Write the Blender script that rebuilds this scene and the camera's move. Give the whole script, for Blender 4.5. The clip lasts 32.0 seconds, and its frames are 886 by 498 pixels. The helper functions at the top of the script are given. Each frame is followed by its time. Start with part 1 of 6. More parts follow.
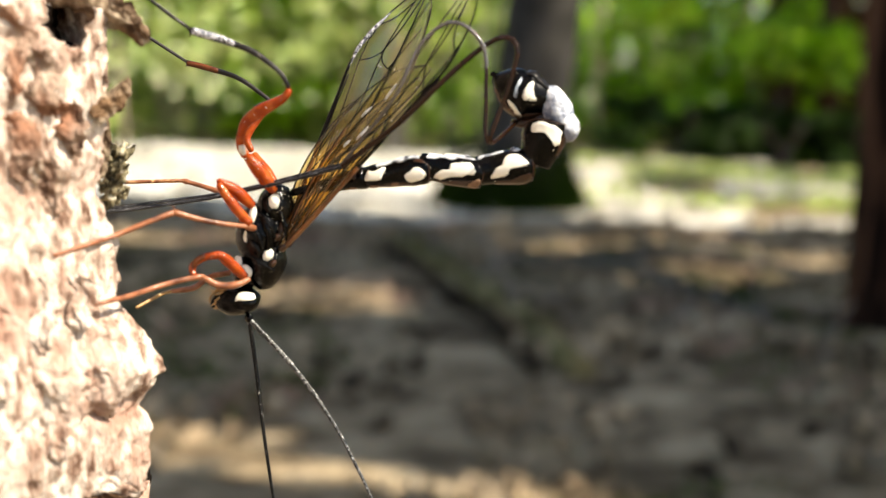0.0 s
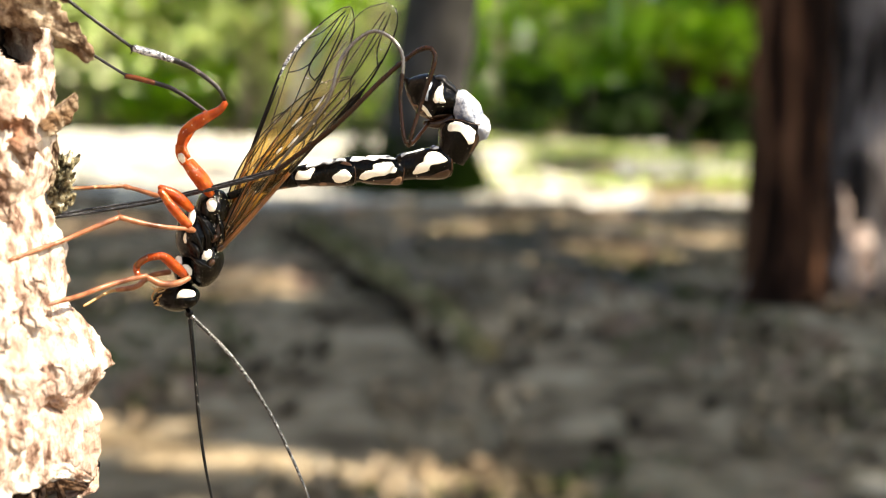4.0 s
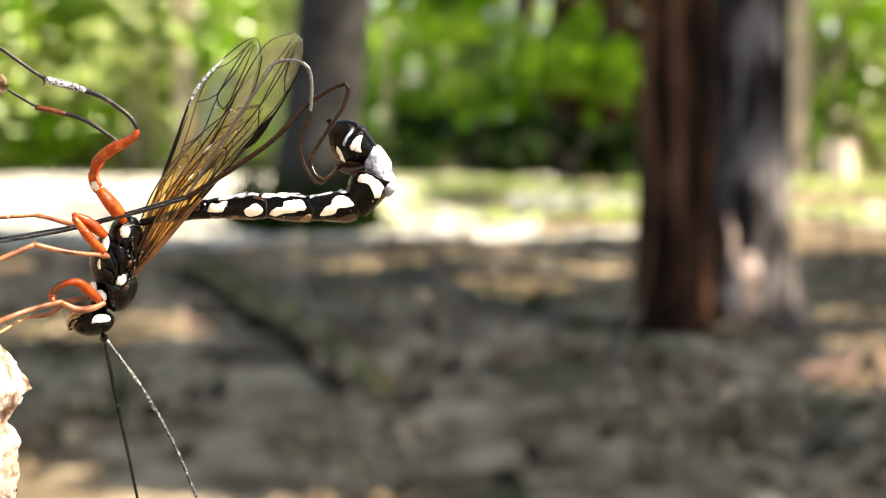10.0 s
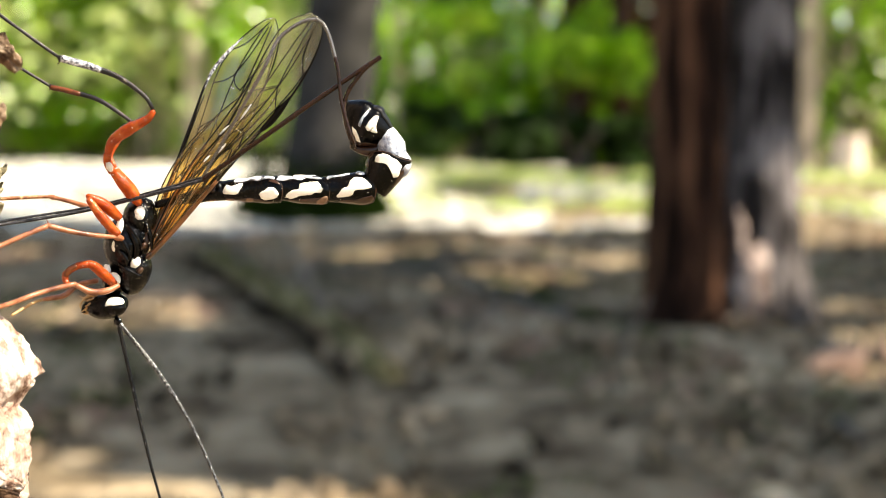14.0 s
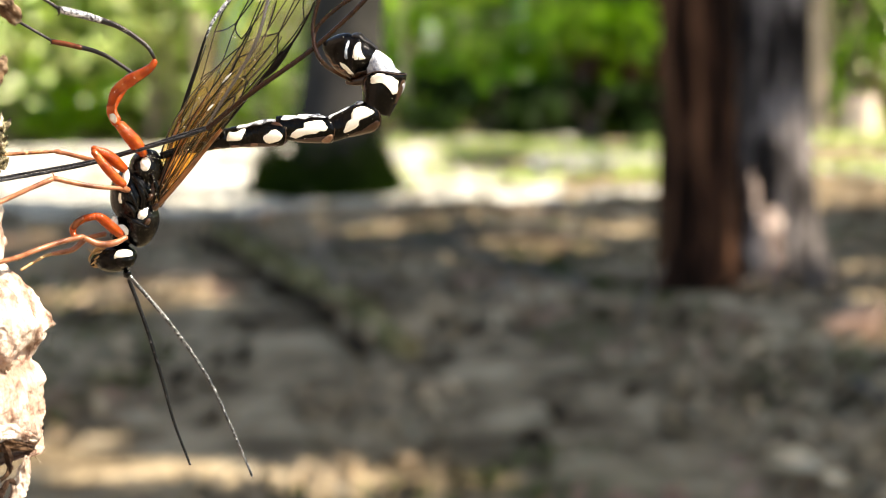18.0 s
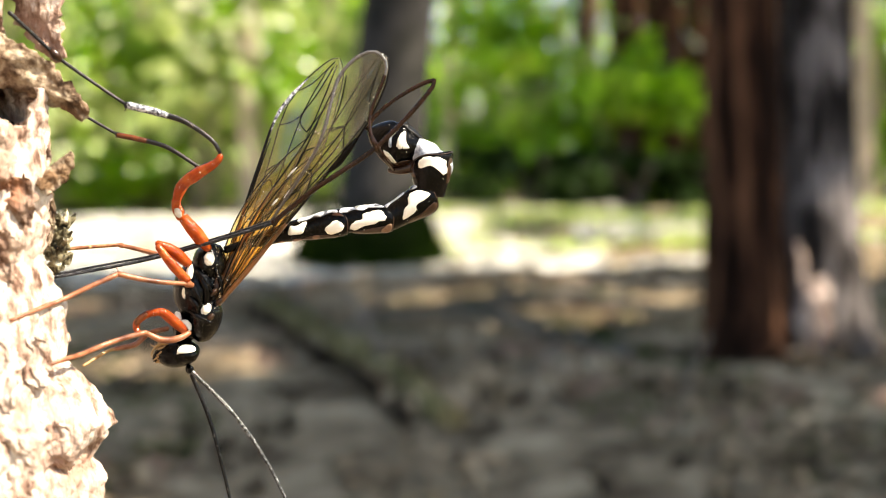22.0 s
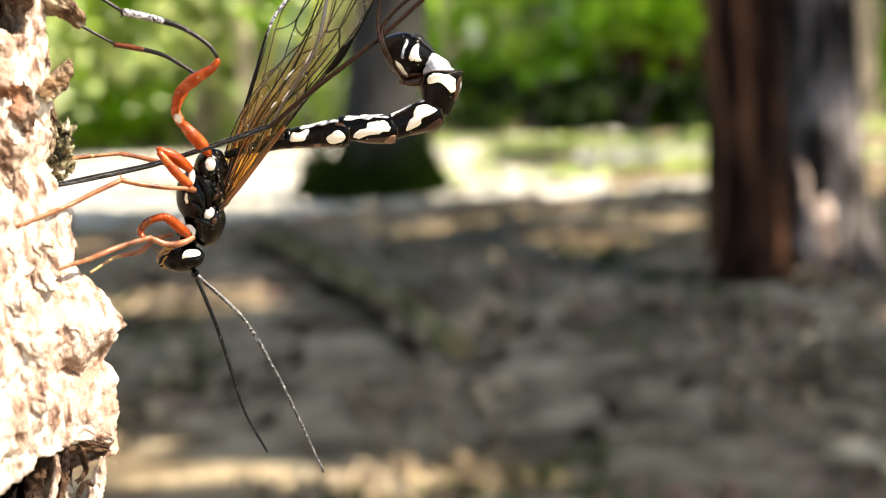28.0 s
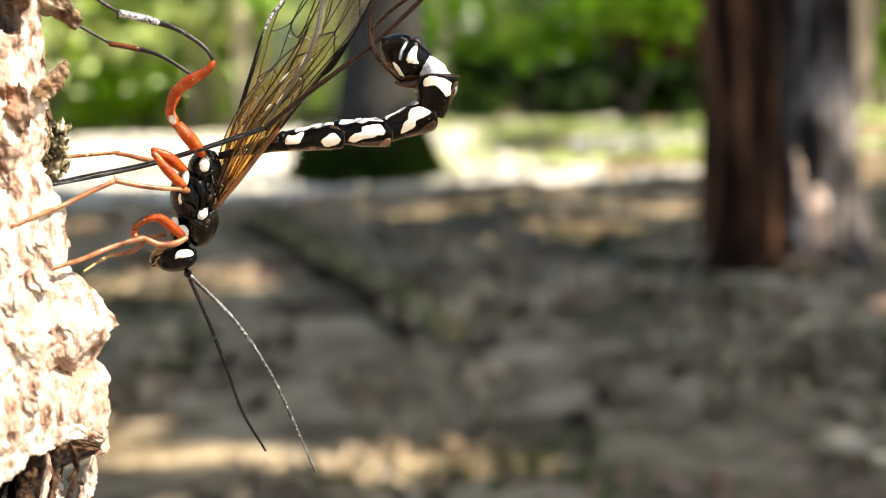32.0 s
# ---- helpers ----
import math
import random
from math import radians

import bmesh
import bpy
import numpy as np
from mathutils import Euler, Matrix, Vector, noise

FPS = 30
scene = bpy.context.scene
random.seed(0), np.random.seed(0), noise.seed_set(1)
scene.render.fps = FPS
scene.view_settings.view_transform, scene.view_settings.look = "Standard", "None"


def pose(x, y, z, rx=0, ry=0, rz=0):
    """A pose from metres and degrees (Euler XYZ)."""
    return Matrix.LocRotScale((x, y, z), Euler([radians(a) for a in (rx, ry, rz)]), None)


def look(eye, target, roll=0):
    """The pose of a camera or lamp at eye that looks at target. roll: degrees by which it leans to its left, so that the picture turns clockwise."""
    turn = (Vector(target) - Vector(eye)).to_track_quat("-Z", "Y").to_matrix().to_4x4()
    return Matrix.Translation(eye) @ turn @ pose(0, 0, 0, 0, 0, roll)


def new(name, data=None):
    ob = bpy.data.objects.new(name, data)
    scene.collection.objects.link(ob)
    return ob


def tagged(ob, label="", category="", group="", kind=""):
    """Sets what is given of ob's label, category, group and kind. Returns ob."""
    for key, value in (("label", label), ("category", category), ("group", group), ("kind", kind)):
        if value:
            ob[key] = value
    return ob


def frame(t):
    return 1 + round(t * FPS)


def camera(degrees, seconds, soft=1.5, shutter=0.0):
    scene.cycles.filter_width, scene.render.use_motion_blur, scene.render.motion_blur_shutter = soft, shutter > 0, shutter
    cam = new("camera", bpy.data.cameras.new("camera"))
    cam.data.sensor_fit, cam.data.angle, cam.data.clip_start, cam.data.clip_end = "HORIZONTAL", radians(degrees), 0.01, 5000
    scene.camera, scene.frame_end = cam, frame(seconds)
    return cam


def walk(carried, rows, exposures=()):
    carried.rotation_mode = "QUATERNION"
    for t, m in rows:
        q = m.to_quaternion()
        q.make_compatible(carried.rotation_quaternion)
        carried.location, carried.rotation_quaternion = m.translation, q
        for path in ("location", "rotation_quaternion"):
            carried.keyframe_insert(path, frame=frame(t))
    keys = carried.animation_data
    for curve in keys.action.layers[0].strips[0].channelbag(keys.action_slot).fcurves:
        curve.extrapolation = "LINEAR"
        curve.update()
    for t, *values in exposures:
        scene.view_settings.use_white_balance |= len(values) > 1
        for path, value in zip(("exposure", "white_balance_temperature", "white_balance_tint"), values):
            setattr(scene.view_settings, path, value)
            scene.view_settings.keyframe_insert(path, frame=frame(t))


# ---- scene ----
import functools
cam = camera(36.18, 32.0, soft=1.1)
cam.data.dof.use_dof, cam.data.dof.focus_distance, cam.data.dof.aperture_fstop = True, 0.0965, 37.0
walk(cam, [
    (0.0, pose(0.00098, 0.01233, 0.49893, 84.155, -1.485, 8.668)),
    (0.5, pose(0.00103, 0.01194, 0.49904, 84.168, -1.703, 8.770)),
    (1.0, pose(0.00078, 0.00654, 0.49930, 84.132, -1.344, 7.825)),
    (1.5, pose(0.00009, 0.00584, 0.49909, 84.140, -1.194, 7.799)),
    (2.0, pose(0.00052, 0.00481, 0.49945, 84.021, -1.310, 7.460)),
    (2.5, pose(0.00205, 0.00621, 0.50056, 83.809, -0.440, 5.896)),
    (4.5, pose(-0.00021, 0.00421, 0.50074, 83.250, -2.049, 3.474)),
    (5.0, pose(-0.00048, 0.00418, 0.50137, 81.520, -3.408, 2.219)),
    (5.5, pose(-0.00019, 0.00256, 0.50135, 80.711, -3.490, 1.606)),
    (6.0, pose(0.00013, 0.00211, 0.50113, 82.301, -1.787, 1.159)),
    (6.5, pose(-0.00005, 0.00046, 0.50101, 83.613, -1.157, 0.733)),
    (7.0, pose(0.00021, -0.00023, 0.50070, 84.104, -0.358, 0.507)),
    (7.5, pose(0.00000, -0.00001, 0.50017, 84.610, -0.059, 0.241)),
    (8.0, pose(-0.00016, 0.00040, 0.50008, 84.824, -0.196, 0.119)),
    (8.5, pose(-0.00028, 0.00034, 0.50008, 84.955, -0.108, 0.029)),
    (9.0, pose(0.00000, -0.00000, 0.50000, 84.976, -0.006, 0.000)),
    (9.5, pose(-0.00000, -0.00050, 0.50028, 85.044, -0.076, -0.041)),
    (10.0, pose(-0.00030, 0.00055, 0.49986, 85.087, -0.085, -0.088)),
    (10.5, pose(-0.00063, 0.00048, 0.50021, 85.110, -0.244, -0.082)),
    (11.0, pose(-0.00076, 0.00051, 0.50020, 85.077, -0.456, -0.137)),
    (11.5, pose(-0.00067, 0.00015, 0.50035, 85.006, -0.586, -0.169)),
    (12.0, pose(-0.00076, 0.00146, 0.49979, 84.958, -0.615, -0.175)),
    (12.5, pose(-0.00100, 0.00195, 0.49942, 84.825, -0.398, -0.130)),
    (13.0, pose(-0.00080, 0.00200, 0.49951, 84.675, -0.601, 0.097)),
    (13.5, pose(-0.00100, 0.00162, 0.49922, 84.703, -0.255, 0.165)),
    (14.0, pose(-0.00102, 0.00194, 0.49938, 84.658, -0.539, 0.316)),
    (14.5, pose(-0.00102, 0.00210, 0.49910, 84.642, -0.509, 0.396)),
    (16.5, pose(-0.00127, 0.00159, 0.49636, 84.461, 0.896, 0.224)),
    (17.0, pose(-0.00121, 0.00205, 0.49644, 83.926, 1.306, 0.318)),
    (17.5, pose(-0.00124, 0.00211, 0.49701, 83.655, 0.928, 0.569)),
    (18.0, pose(-0.00064, 0.00204, 0.49714, 83.552, 1.200, 0.708)),
    (18.5, pose(-0.00092, 0.00394, 0.49795, 80.811, -0.030, 0.812)),
    (19.0, pose(-0.00089, 0.00284, 0.49761, 80.764, -0.167, 0.480)),
    (19.5, pose(-0.00055, 0.00294, 0.49691, 84.263, 2.916, 0.004)),
    (20.0, pose(-0.00151, 0.00139, 0.49773, 87.034, 3.578, -0.535)),
    (20.5, pose(-0.00225, 0.00362, 0.49951, 87.374, 1.555, 0.906)),
    (21.0, pose(-0.00222, 0.00387, 0.49920, 87.069, 1.465, 2.193)),
    (21.5, pose(-0.00212, 0.00360, 0.49932, 86.553, 0.941, 2.427)),
    (22.0, pose(-0.00230, 0.00390, 0.49889, 86.482, 1.324, 2.536)),
    (22.5, pose(-0.00226, 0.00396, 0.49919, 86.294, 0.969, 2.619)),
    (23.0, pose(-0.00226, 0.00383, 0.49917, 86.189, 1.066, 2.638)),
    (23.5, pose(-0.00230, 0.00383, 0.49919, 86.070, 0.859, 2.671)),
    (24.0, pose(-0.00242, 0.00395, 0.49923, 86.023, 0.959, 2.670)),
    (24.5, pose(-0.00227, 0.00347, 0.49902, 85.447, 0.872, 2.618)),
    (25.0, pose(-0.00235, 0.00384, 0.49853, 85.114, 1.473, 2.695)),
    (25.5, pose(-0.00237, 0.00407, 0.49911, 84.876, 1.016, 2.869)),
    (27.5, pose(-0.00198, 0.00199, 0.49747, 84.023, 2.195, 2.706)),
    (28.0, pose(-0.00199, 0.00242, 0.49668, 83.562, 2.969, 2.558)),
    (28.5, pose(-0.00207, 0.00218, 0.49652, 83.132, 3.549, 2.587)),
    (29.0, pose(-0.00192, 0.00232, 0.49657, 82.939, 3.440, 2.648)),
    (29.5, pose(-0.00206, 0.00235, 0.49671, 82.796, 3.525, 2.571)),
    (30.0, pose(-0.00189, 0.00215, 0.49674, 82.769, 3.435, 2.554)),
    (30.5, pose(-0.00186, 0.00228, 0.49733, 82.691, 3.069, 2.599)),
    (31.0, pose(-0.00194, 0.00206, 0.49762, 82.701, 2.788, 2.569)),
    (31.5, pose(-0.00180, 0.00228, 0.49792, 82.746, 2.455, 2.495)),
    (32.0, pose(-0.00179, 0.00204, 0.49814, 82.881, 2.135, 2.378)),
], exposures=[(0.0, 1.14, 7500, 10), (2.5, 1.14, 7500, 10), (5.0, 1.75, 7700, 10), (9.0, 1.72, 7700, 10), (12.0, 1.66, 7500, 10), (17.0, 1.58, 7500, 10), (32.0, 1.58, 7500, 10)])

# ---- light: high summer sun behind the camera, sky through the wood ----
SUN_AZ, SUN_EL = radians(103), radians(50)      # azimuth clockwise from +y
to_sun = Vector((math.sin(SUN_AZ) * math.cos(SUN_EL), math.cos(SUN_AZ) * math.cos(SUN_EL), math.sin(SUN_EL)))
LEAN_X, LEAN_Y = to_sun.x / to_sun.z - 0.741, to_sun.y / to_sun.z + 0.394     # crowns stand sunwards of the floor that they shade
world = bpy.data.worlds.new("sky")
scene.world = world
world.use_nodes = True
wn = world.node_tree.nodes
sky = wn.new("ShaderNodeTexSky")
sky.sky_type, sky.sun_disc, sky.sun_elevation, sky.sun_rotation = "NISHITA", False, SUN_EL, SUN_AZ
world.node_tree.links.new(sky.outputs[0], wn["Background"].inputs[0])
wn["Background"].inputs[1].default_value = 0.11
sun = new("sun", bpy.data.lights.new("sun", "SUN"))
sun.data.energy, sun.data.angle, sun.data.color = 5.0, radians(0.5), (1.0, 0.95, 0.86)
sun.matrix_basis = look(to_sun * 20, (0, 0, 0))


# ---- materials ----
def material(name, stops, scale=5.0, rough=0.7, bump=0.0, bump_scale=None, stretch=(1, 1, 1), metal=0.0, coat=0.0, through_light=0.0, second=None, detail=8.0, bump_dist=0.001, vary=0.0, spec=0.5, glint=None):
    """Noise-coloured surface: stops are (position, colour) pairs; second = (scale, colour, low, high) lays larger stains over it; glint = (scale, low, high) polishes spots."""
    m = bpy.data.materials.new(name)
    m.use_nodes = True
    n, l = m.node_tree.nodes, m.node_tree.links
    b = n["Principled BSDF"]
    co = n.new("ShaderNodeTexCoord")
    mp = n.new("ShaderNodeMapping")
    mp.inputs["Scale"].default_value = stretch
    own = n.new("ShaderNodeObjectInfo")
    l.new(own.outputs["Random"], mp.inputs["Location"])
    l.new(co.outputs["Object"], mp.inputs[0])
    nz = n.new("ShaderNodeTexNoise")
    nz.inputs["Scale"].default_value, nz.inputs["Detail"].default_value, nz.inputs["Roughness"].default_value = scale, detail, 0.62
    l.new(mp.outputs[0], nz.inputs["Vector"])
    ramp = n.new("ShaderNodeValToRGB")
    while len(ramp.color_ramp.elements) < len(stops):
        ramp.color_ramp.elements.new(0.5)
    for e, (p, c) in zip(ramp.color_ramp.elements, stops):
        e.position, e.color = p, (*c, 1)
    l.new(nz.outputs["Fac"], ramp.inputs[0])
    colour = ramp.outputs[0]
    if second:
        n2 = n.new("ShaderNodeTexNoise")
        n2.inputs["Scale"].default_value, n2.inputs["Detail"].default_value = second[0], 5
        l.new(co.outputs["Object"], n2.inputs["Vector"])
        mr = n.new("ShaderNodeMapRange")
        mr.inputs[1].default_value, mr.inputs[2].default_value = second[2], second[3]
        l.new(n2.outputs["Fac"], mr.inputs[0])
        mix = n.new("ShaderNodeMix")
        mix.data_type = "RGBA"
        l.new(mr.outputs[0], mix.inputs[0])
        l.new(colour, mix.inputs[6])
        mix.inputs[7].default_value = (*second[1], 1)
        colour = mix.outputs[2]
    if vary:
        geo = n.new("ShaderNodeNewGeometry")
        hs = n.new("ShaderNodeHueSaturation")
        mr = n.new("ShaderNodeMapRange")
        mr.inputs[3].default_value, mr.inputs[4].default_value = 1 - vary, 1 + vary
        l.new(geo.outputs["Random Per Island"], mr.inputs[0])
        l.new(mr.outputs[0], hs.inputs["Value"])
        l.new(colour, hs.inputs["Color"])
        colour = hs.outputs[0]
    l.new(colour, b.inputs["Base Color"])
    b.inputs["Roughness"].default_value, b.inputs["Metallic"].default_value = rough, metal
    b.inputs["Coat Weight"].default_value, b.inputs["Specular IOR Level"].default_value = coat, spec
    b.inputs["Coat Roughness"].default_value = 0.08
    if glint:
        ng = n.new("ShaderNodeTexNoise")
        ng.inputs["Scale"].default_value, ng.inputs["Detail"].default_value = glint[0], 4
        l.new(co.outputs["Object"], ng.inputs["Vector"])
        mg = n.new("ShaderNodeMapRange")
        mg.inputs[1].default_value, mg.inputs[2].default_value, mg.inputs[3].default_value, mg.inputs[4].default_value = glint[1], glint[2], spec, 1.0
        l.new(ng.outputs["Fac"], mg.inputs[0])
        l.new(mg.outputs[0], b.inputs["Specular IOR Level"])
    if bump:
        bm_ = n.new("ShaderNodeBump")
        nb = n.new("ShaderNodeTexNoise")
        nb.inputs["Scale"].default_value, nb.inputs["Detail"].default_value = bump_scale or scale * 2, 8
        l.new(mp.outputs[0], nb.inputs["Vector"])
        l.new(nb.outputs["Fac"], bm_.inputs["Height"])
        bm_.inputs["Strength"].default_value, bm_.inputs["Distance"].default_value = bump, bump_dist
        l.new(bm_.outputs[0], b.inputs["Normal"])
    if through_light:
        tr = n.new("ShaderNodeBsdfTranslucent")
        mx = n.new("ShaderNodeMixShader")
        mx.inputs[0].default_value = through_light
        l.new(colour, tr.inputs[0])
        l.new(b.outputs[0], mx.inputs[1])
        l.new(tr.outputs[0], mx.inputs[2])
        l.new(mx.outputs[0], n["Material Output"].inputs[0])
    return m


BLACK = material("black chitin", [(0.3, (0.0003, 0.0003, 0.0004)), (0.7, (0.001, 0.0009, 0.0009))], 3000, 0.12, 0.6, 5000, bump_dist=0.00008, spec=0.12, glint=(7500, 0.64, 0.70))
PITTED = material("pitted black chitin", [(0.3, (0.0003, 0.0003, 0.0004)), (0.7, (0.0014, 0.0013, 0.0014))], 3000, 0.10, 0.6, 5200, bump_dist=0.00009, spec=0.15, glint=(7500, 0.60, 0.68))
BLACK_MATT = material("dull black chitin", [(0.3, (0.002, 0.002, 0.002)), (0.7, (0.009, 0.008, 0.008))], 4000, 0.32, 0.6, 12000, bump_dist=0.00004, spec=0.3)
IVORY = material("ivory mark", [(0.3, (0.72, 0.70, 0.60)), (0.7, (0.84, 0.82, 0.74))], 2500, 0.35, 0.2, 6000, bump_dist=0.00003)
BROWN = material("brown chitin", [(0.3, (0.012, 0.0045, 0.002)), (0.7, (0.042, 0.016, 0.007))], 2500, 0.3, 0.2, 6000, coat=0.3, bump_dist=0.00003, spec=0.25)
PALE_BROWN = material("pale brown membrane", [(0.3, (0.10, 0.05, 0.03)), (0.7, (0.22, 0.13, 0.08))], 2500, 0.35, 0.2, 6000, bump_dist=0.00003, spec=0.3)
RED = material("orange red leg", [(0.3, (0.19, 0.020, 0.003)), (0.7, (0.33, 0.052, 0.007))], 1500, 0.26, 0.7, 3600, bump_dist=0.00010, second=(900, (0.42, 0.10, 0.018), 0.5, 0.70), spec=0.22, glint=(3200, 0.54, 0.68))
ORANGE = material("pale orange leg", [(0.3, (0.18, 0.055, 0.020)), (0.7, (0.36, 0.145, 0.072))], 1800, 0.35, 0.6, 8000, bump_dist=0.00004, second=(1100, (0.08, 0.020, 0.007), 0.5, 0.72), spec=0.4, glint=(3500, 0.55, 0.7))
RUST = material("rusty brown chitin", [(0.3, (0.05, 0.012, 0.004)), (0.7, (0.14, 0.04, 0.012))], 2500, 0.25, 0.3, 6000, bump_dist=0.00003, spec=0.3)
TARSUS = material("speckled orange brown tarsus", [(0.40, (0.07, 0.02, 0.006)), (0.52, (0.20, 0.065, 0.016)), (0.66, (0.50, 0.30, 0.14))], 3500, 0.4, 0.6, 8000, bump_dist=0.00004, spec=0.3)
PALE_DUST = material("pale dust", [(0.3, (0.4, 0.36, 0.28)), (0.7, (0.7, 0.66, 0.56))], 3000, 0.8)
GOLD = material("golden mouthpart", [(0.3, (0.22, 0.10, 0.03)), (0.7, (0.52, 0.33, 0.14))], 3000, 0.45)
MEMBRANE = material("white membrane", [(0.40, (0.17, 0.20, 0.28)), (0.49, (0.46, 0.50, 0.58)), (0.58, (0.76, 0.78, 0.80))], 800, 0.3, 0.9, 1500, through_light=0.2, bump_dist=0.0003)
FOLD = material("bluish grey fold", [(0.35, (0.04, 0.05, 0.07)), (0.5, (0.20, 0.24, 0.30)), (0.65, (0.46, 0.50, 0.56))], 2600, 0.3, 0.5, 5000, bump_dist=0.00006)
SHAFT = material("dark brown sheath", [(0.3, (0.004, 0.0014, 0.0006)), (0.7, (0.024, 0.009, 0.0035))], 2500, 0.16, 0.3, 9000, bump_dist=0.00003, spec=0.22)
SILVER_ANTENNA = material("silvery speckled antenna", [(0.46, (0.004, 0.004, 0.005)), (0.54, (0.06, 0.06, 0.062)), (0.63, (0.42, 0.42, 0.42))], 7000, 0.3, 0.5, 12000, bump_dist=0.00003, spec=0.35)
ANTENNA = material("speckled black antenna", [(0.52, (0.001, 0.001, 0.0012)), (0.60, (0.016, 0.015, 0.015)), (0.70, (0.30, 0.29, 0.28))], 7000, 0.35, 0.5, 12000, bump_dist=0.00003, spec=0.2)
# sheen and sparkle of the ring backs, painted as bluish speckle
DORSAL = material("bluish sheen painted on black chitin", [(0.36, (0.002, 0.002, 0.003)), (0.43, (0.14, 0.145, 0.16)), (0.52, (0.56, 0.59, 0.64)), (0.68, (0.74, 0.76, 0.78))], 1300, 0.25, 0.8, 2600, bump_dist=0.0001)
RINGED = material("silvery ringed sheath", [(0.40, (0.022, 0.018, 0.016)), (0.52, (0.06, 0.055, 0.051)), (0.66, (0.17, 0.165, 0.16))], 14000, 0.2, 0.4, 14000, bump_dist=0.00003, spec=0.9)
# painted glitter: on the tibia's silvery hairs and on the wing film
SPARKLE = material("painted silvery sparkle", [(0.40, (0.02, 0.02, 0.026)), (0.49, (0.17, 0.185, 0.22)), (0.60, (0.66, 0.68, 0.74))], 6000, 0.25, 0.8, 9000, bump_dist=0.0001)
SHAFT_BLACK = material("black ringed sheath", [(0.42, (0.002, 0.002, 0.0026)), (0.54, (0.018, 0.018, 0.021)), (0.66, (0.12, 0.12, 0.13))], 6000, 0.3, 0.8, 12000, bump_dist=0.00005, spec=0.25)
VEIN = material("wing vein", [(0.3, (0.0006, 0.0004, 0.0003)), (0.7, (0.003, 0.0016, 0.001))], 2500, 0.35, spec=0.15)
VEIN_ORANGE = material("orange wing vein", [(0.3, (0.05, 0.016, 0.004)), (0.7, (0.17, 0.06, 0.014))], 1500, 0.3, coat=0.3)


def wing_material():
    """Thin amber film, denser and more orange at the root, glossy."""
    m = bpy.data.materials.new("wing film")
    m.use_nodes = True
    n, l = m.node_tree.nodes, m.node_tree.links
    co = n.new("ShaderNodeTexCoord")
    sep = n.new("ShaderNodeSeparateXYZ")
    l.new(co.outputs["Object"], sep.inputs[0])
    mr = n.new("ShaderNodeMapRange")
    mr.inputs[1].default_value, mr.inputs[2].default_value = -0.004, 0.0095
    l.new(sep.outputs[2], mr.inputs[0])
    ramp = n.new("ShaderNodeValToRGB")
    els = ramp.color_ramp.elements
    els[0].color, els[1].color = (0.96, 0.68, 0.32, 1), (0.91, 0.90, 0.77, 1)
    els.new(0.45).color = (0.91, 0.79, 0.53, 1)
    l.new(mr.outputs[0], ramp.inputs[0])
    tp = n.new("ShaderNodeBsdfTransparent")
    l.new(ramp.outputs[0], tp.inputs[0])
    gl = n.new("ShaderNodeBsdfGlossy")
    gl.inputs["Roughness"].default_value = 0.2
    nz = n.new("ShaderNodeTexNoise")
    nz.inputs["Scale"].default_value = 600
    l.new(co.outputs["Object"], nz.inputs["Vector"])
    bp = n.new("ShaderNodeBump")
    bp.inputs["Strength"].default_value, bp.inputs["Distance"].default_value = 0.5, 0.0002
    l.new(nz.outputs["Fac"], bp.inputs["Height"])
    l.new(bp.outputs[0], gl.inputs["Normal"])
    lit = n.new("ShaderNodeBsdfTranslucent")
    l.new(ramp.outputs[0], lit.inputs[0])
    body_mix = n.new("ShaderNodeMixShader")
    body_mix.inputs[0].default_value = 0.05
    l.new(tp.outputs[0], body_mix.inputs[1])
    l.new(lit.outputs[0], body_mix.inputs[2])
    mx = n.new("ShaderNodeMixShader")
    mx.inputs[0].default_value = 0.055
    l.new(body_mix.outputs[0], mx.inputs[1])
    l.new(gl.outputs[0], mx.inputs[2])
    l.new(mx.outputs[0], n["Material Output"].inputs[0])
    return m


WING = wing_material()
GLEAM = material("painted film glint", [(0.40, (0.30, 0.31, 0.33)), (0.55, (0.78, 0.79, 0.80))], 4000, 0.3, 0.5, 6000, bump_dist=0.00004)
BARK = material("pale flaky bark", [(0.36, (0.12, 0.066, 0.046)), (0.43, (0.32, 0.22, 0.17)), (0.50, (0.49, 0.40, 0.34)), (0.61, (0.70, 0.63, 0.56))], 900, 0.85, 1.0, 2600, (1, 1, 0.4),
                second=(190, (0.38, 0.235, 0.18), 0.49, 0.66), bump_dist=0.0005, spec=0.15)
PINK_BARK = material("weathered pinkish brown bark", [(0.36, (0.07, 0.038, 0.026)), (0.45, (0.24, 0.15, 0.11)), (0.55, (0.37, 0.275, 0.215)), (0.66, (0.56, 0.47, 0.39))], 800, 0.85, 1.0, 2400, (1, 1, 0.5), second=(240, (0.27, 0.13, 0.08), 0.48, 0.64), bump_dist=0.0005, spec=0.15)
FLAKE = material("curled bark flake", [(0.36, (0.03, 0.016, 0.009)), (0.46, (0.15, 0.10, 0.065)), (0.54, (0.30, 0.235, 0.165)), (0.64, (0.52, 0.44, 0.34))], 700, 0.85, 1.0, 1800, second=(300, (0.17, 0.10, 0.055), 0.55, 0.68), bump_dist=0.0005, spec=0.15)
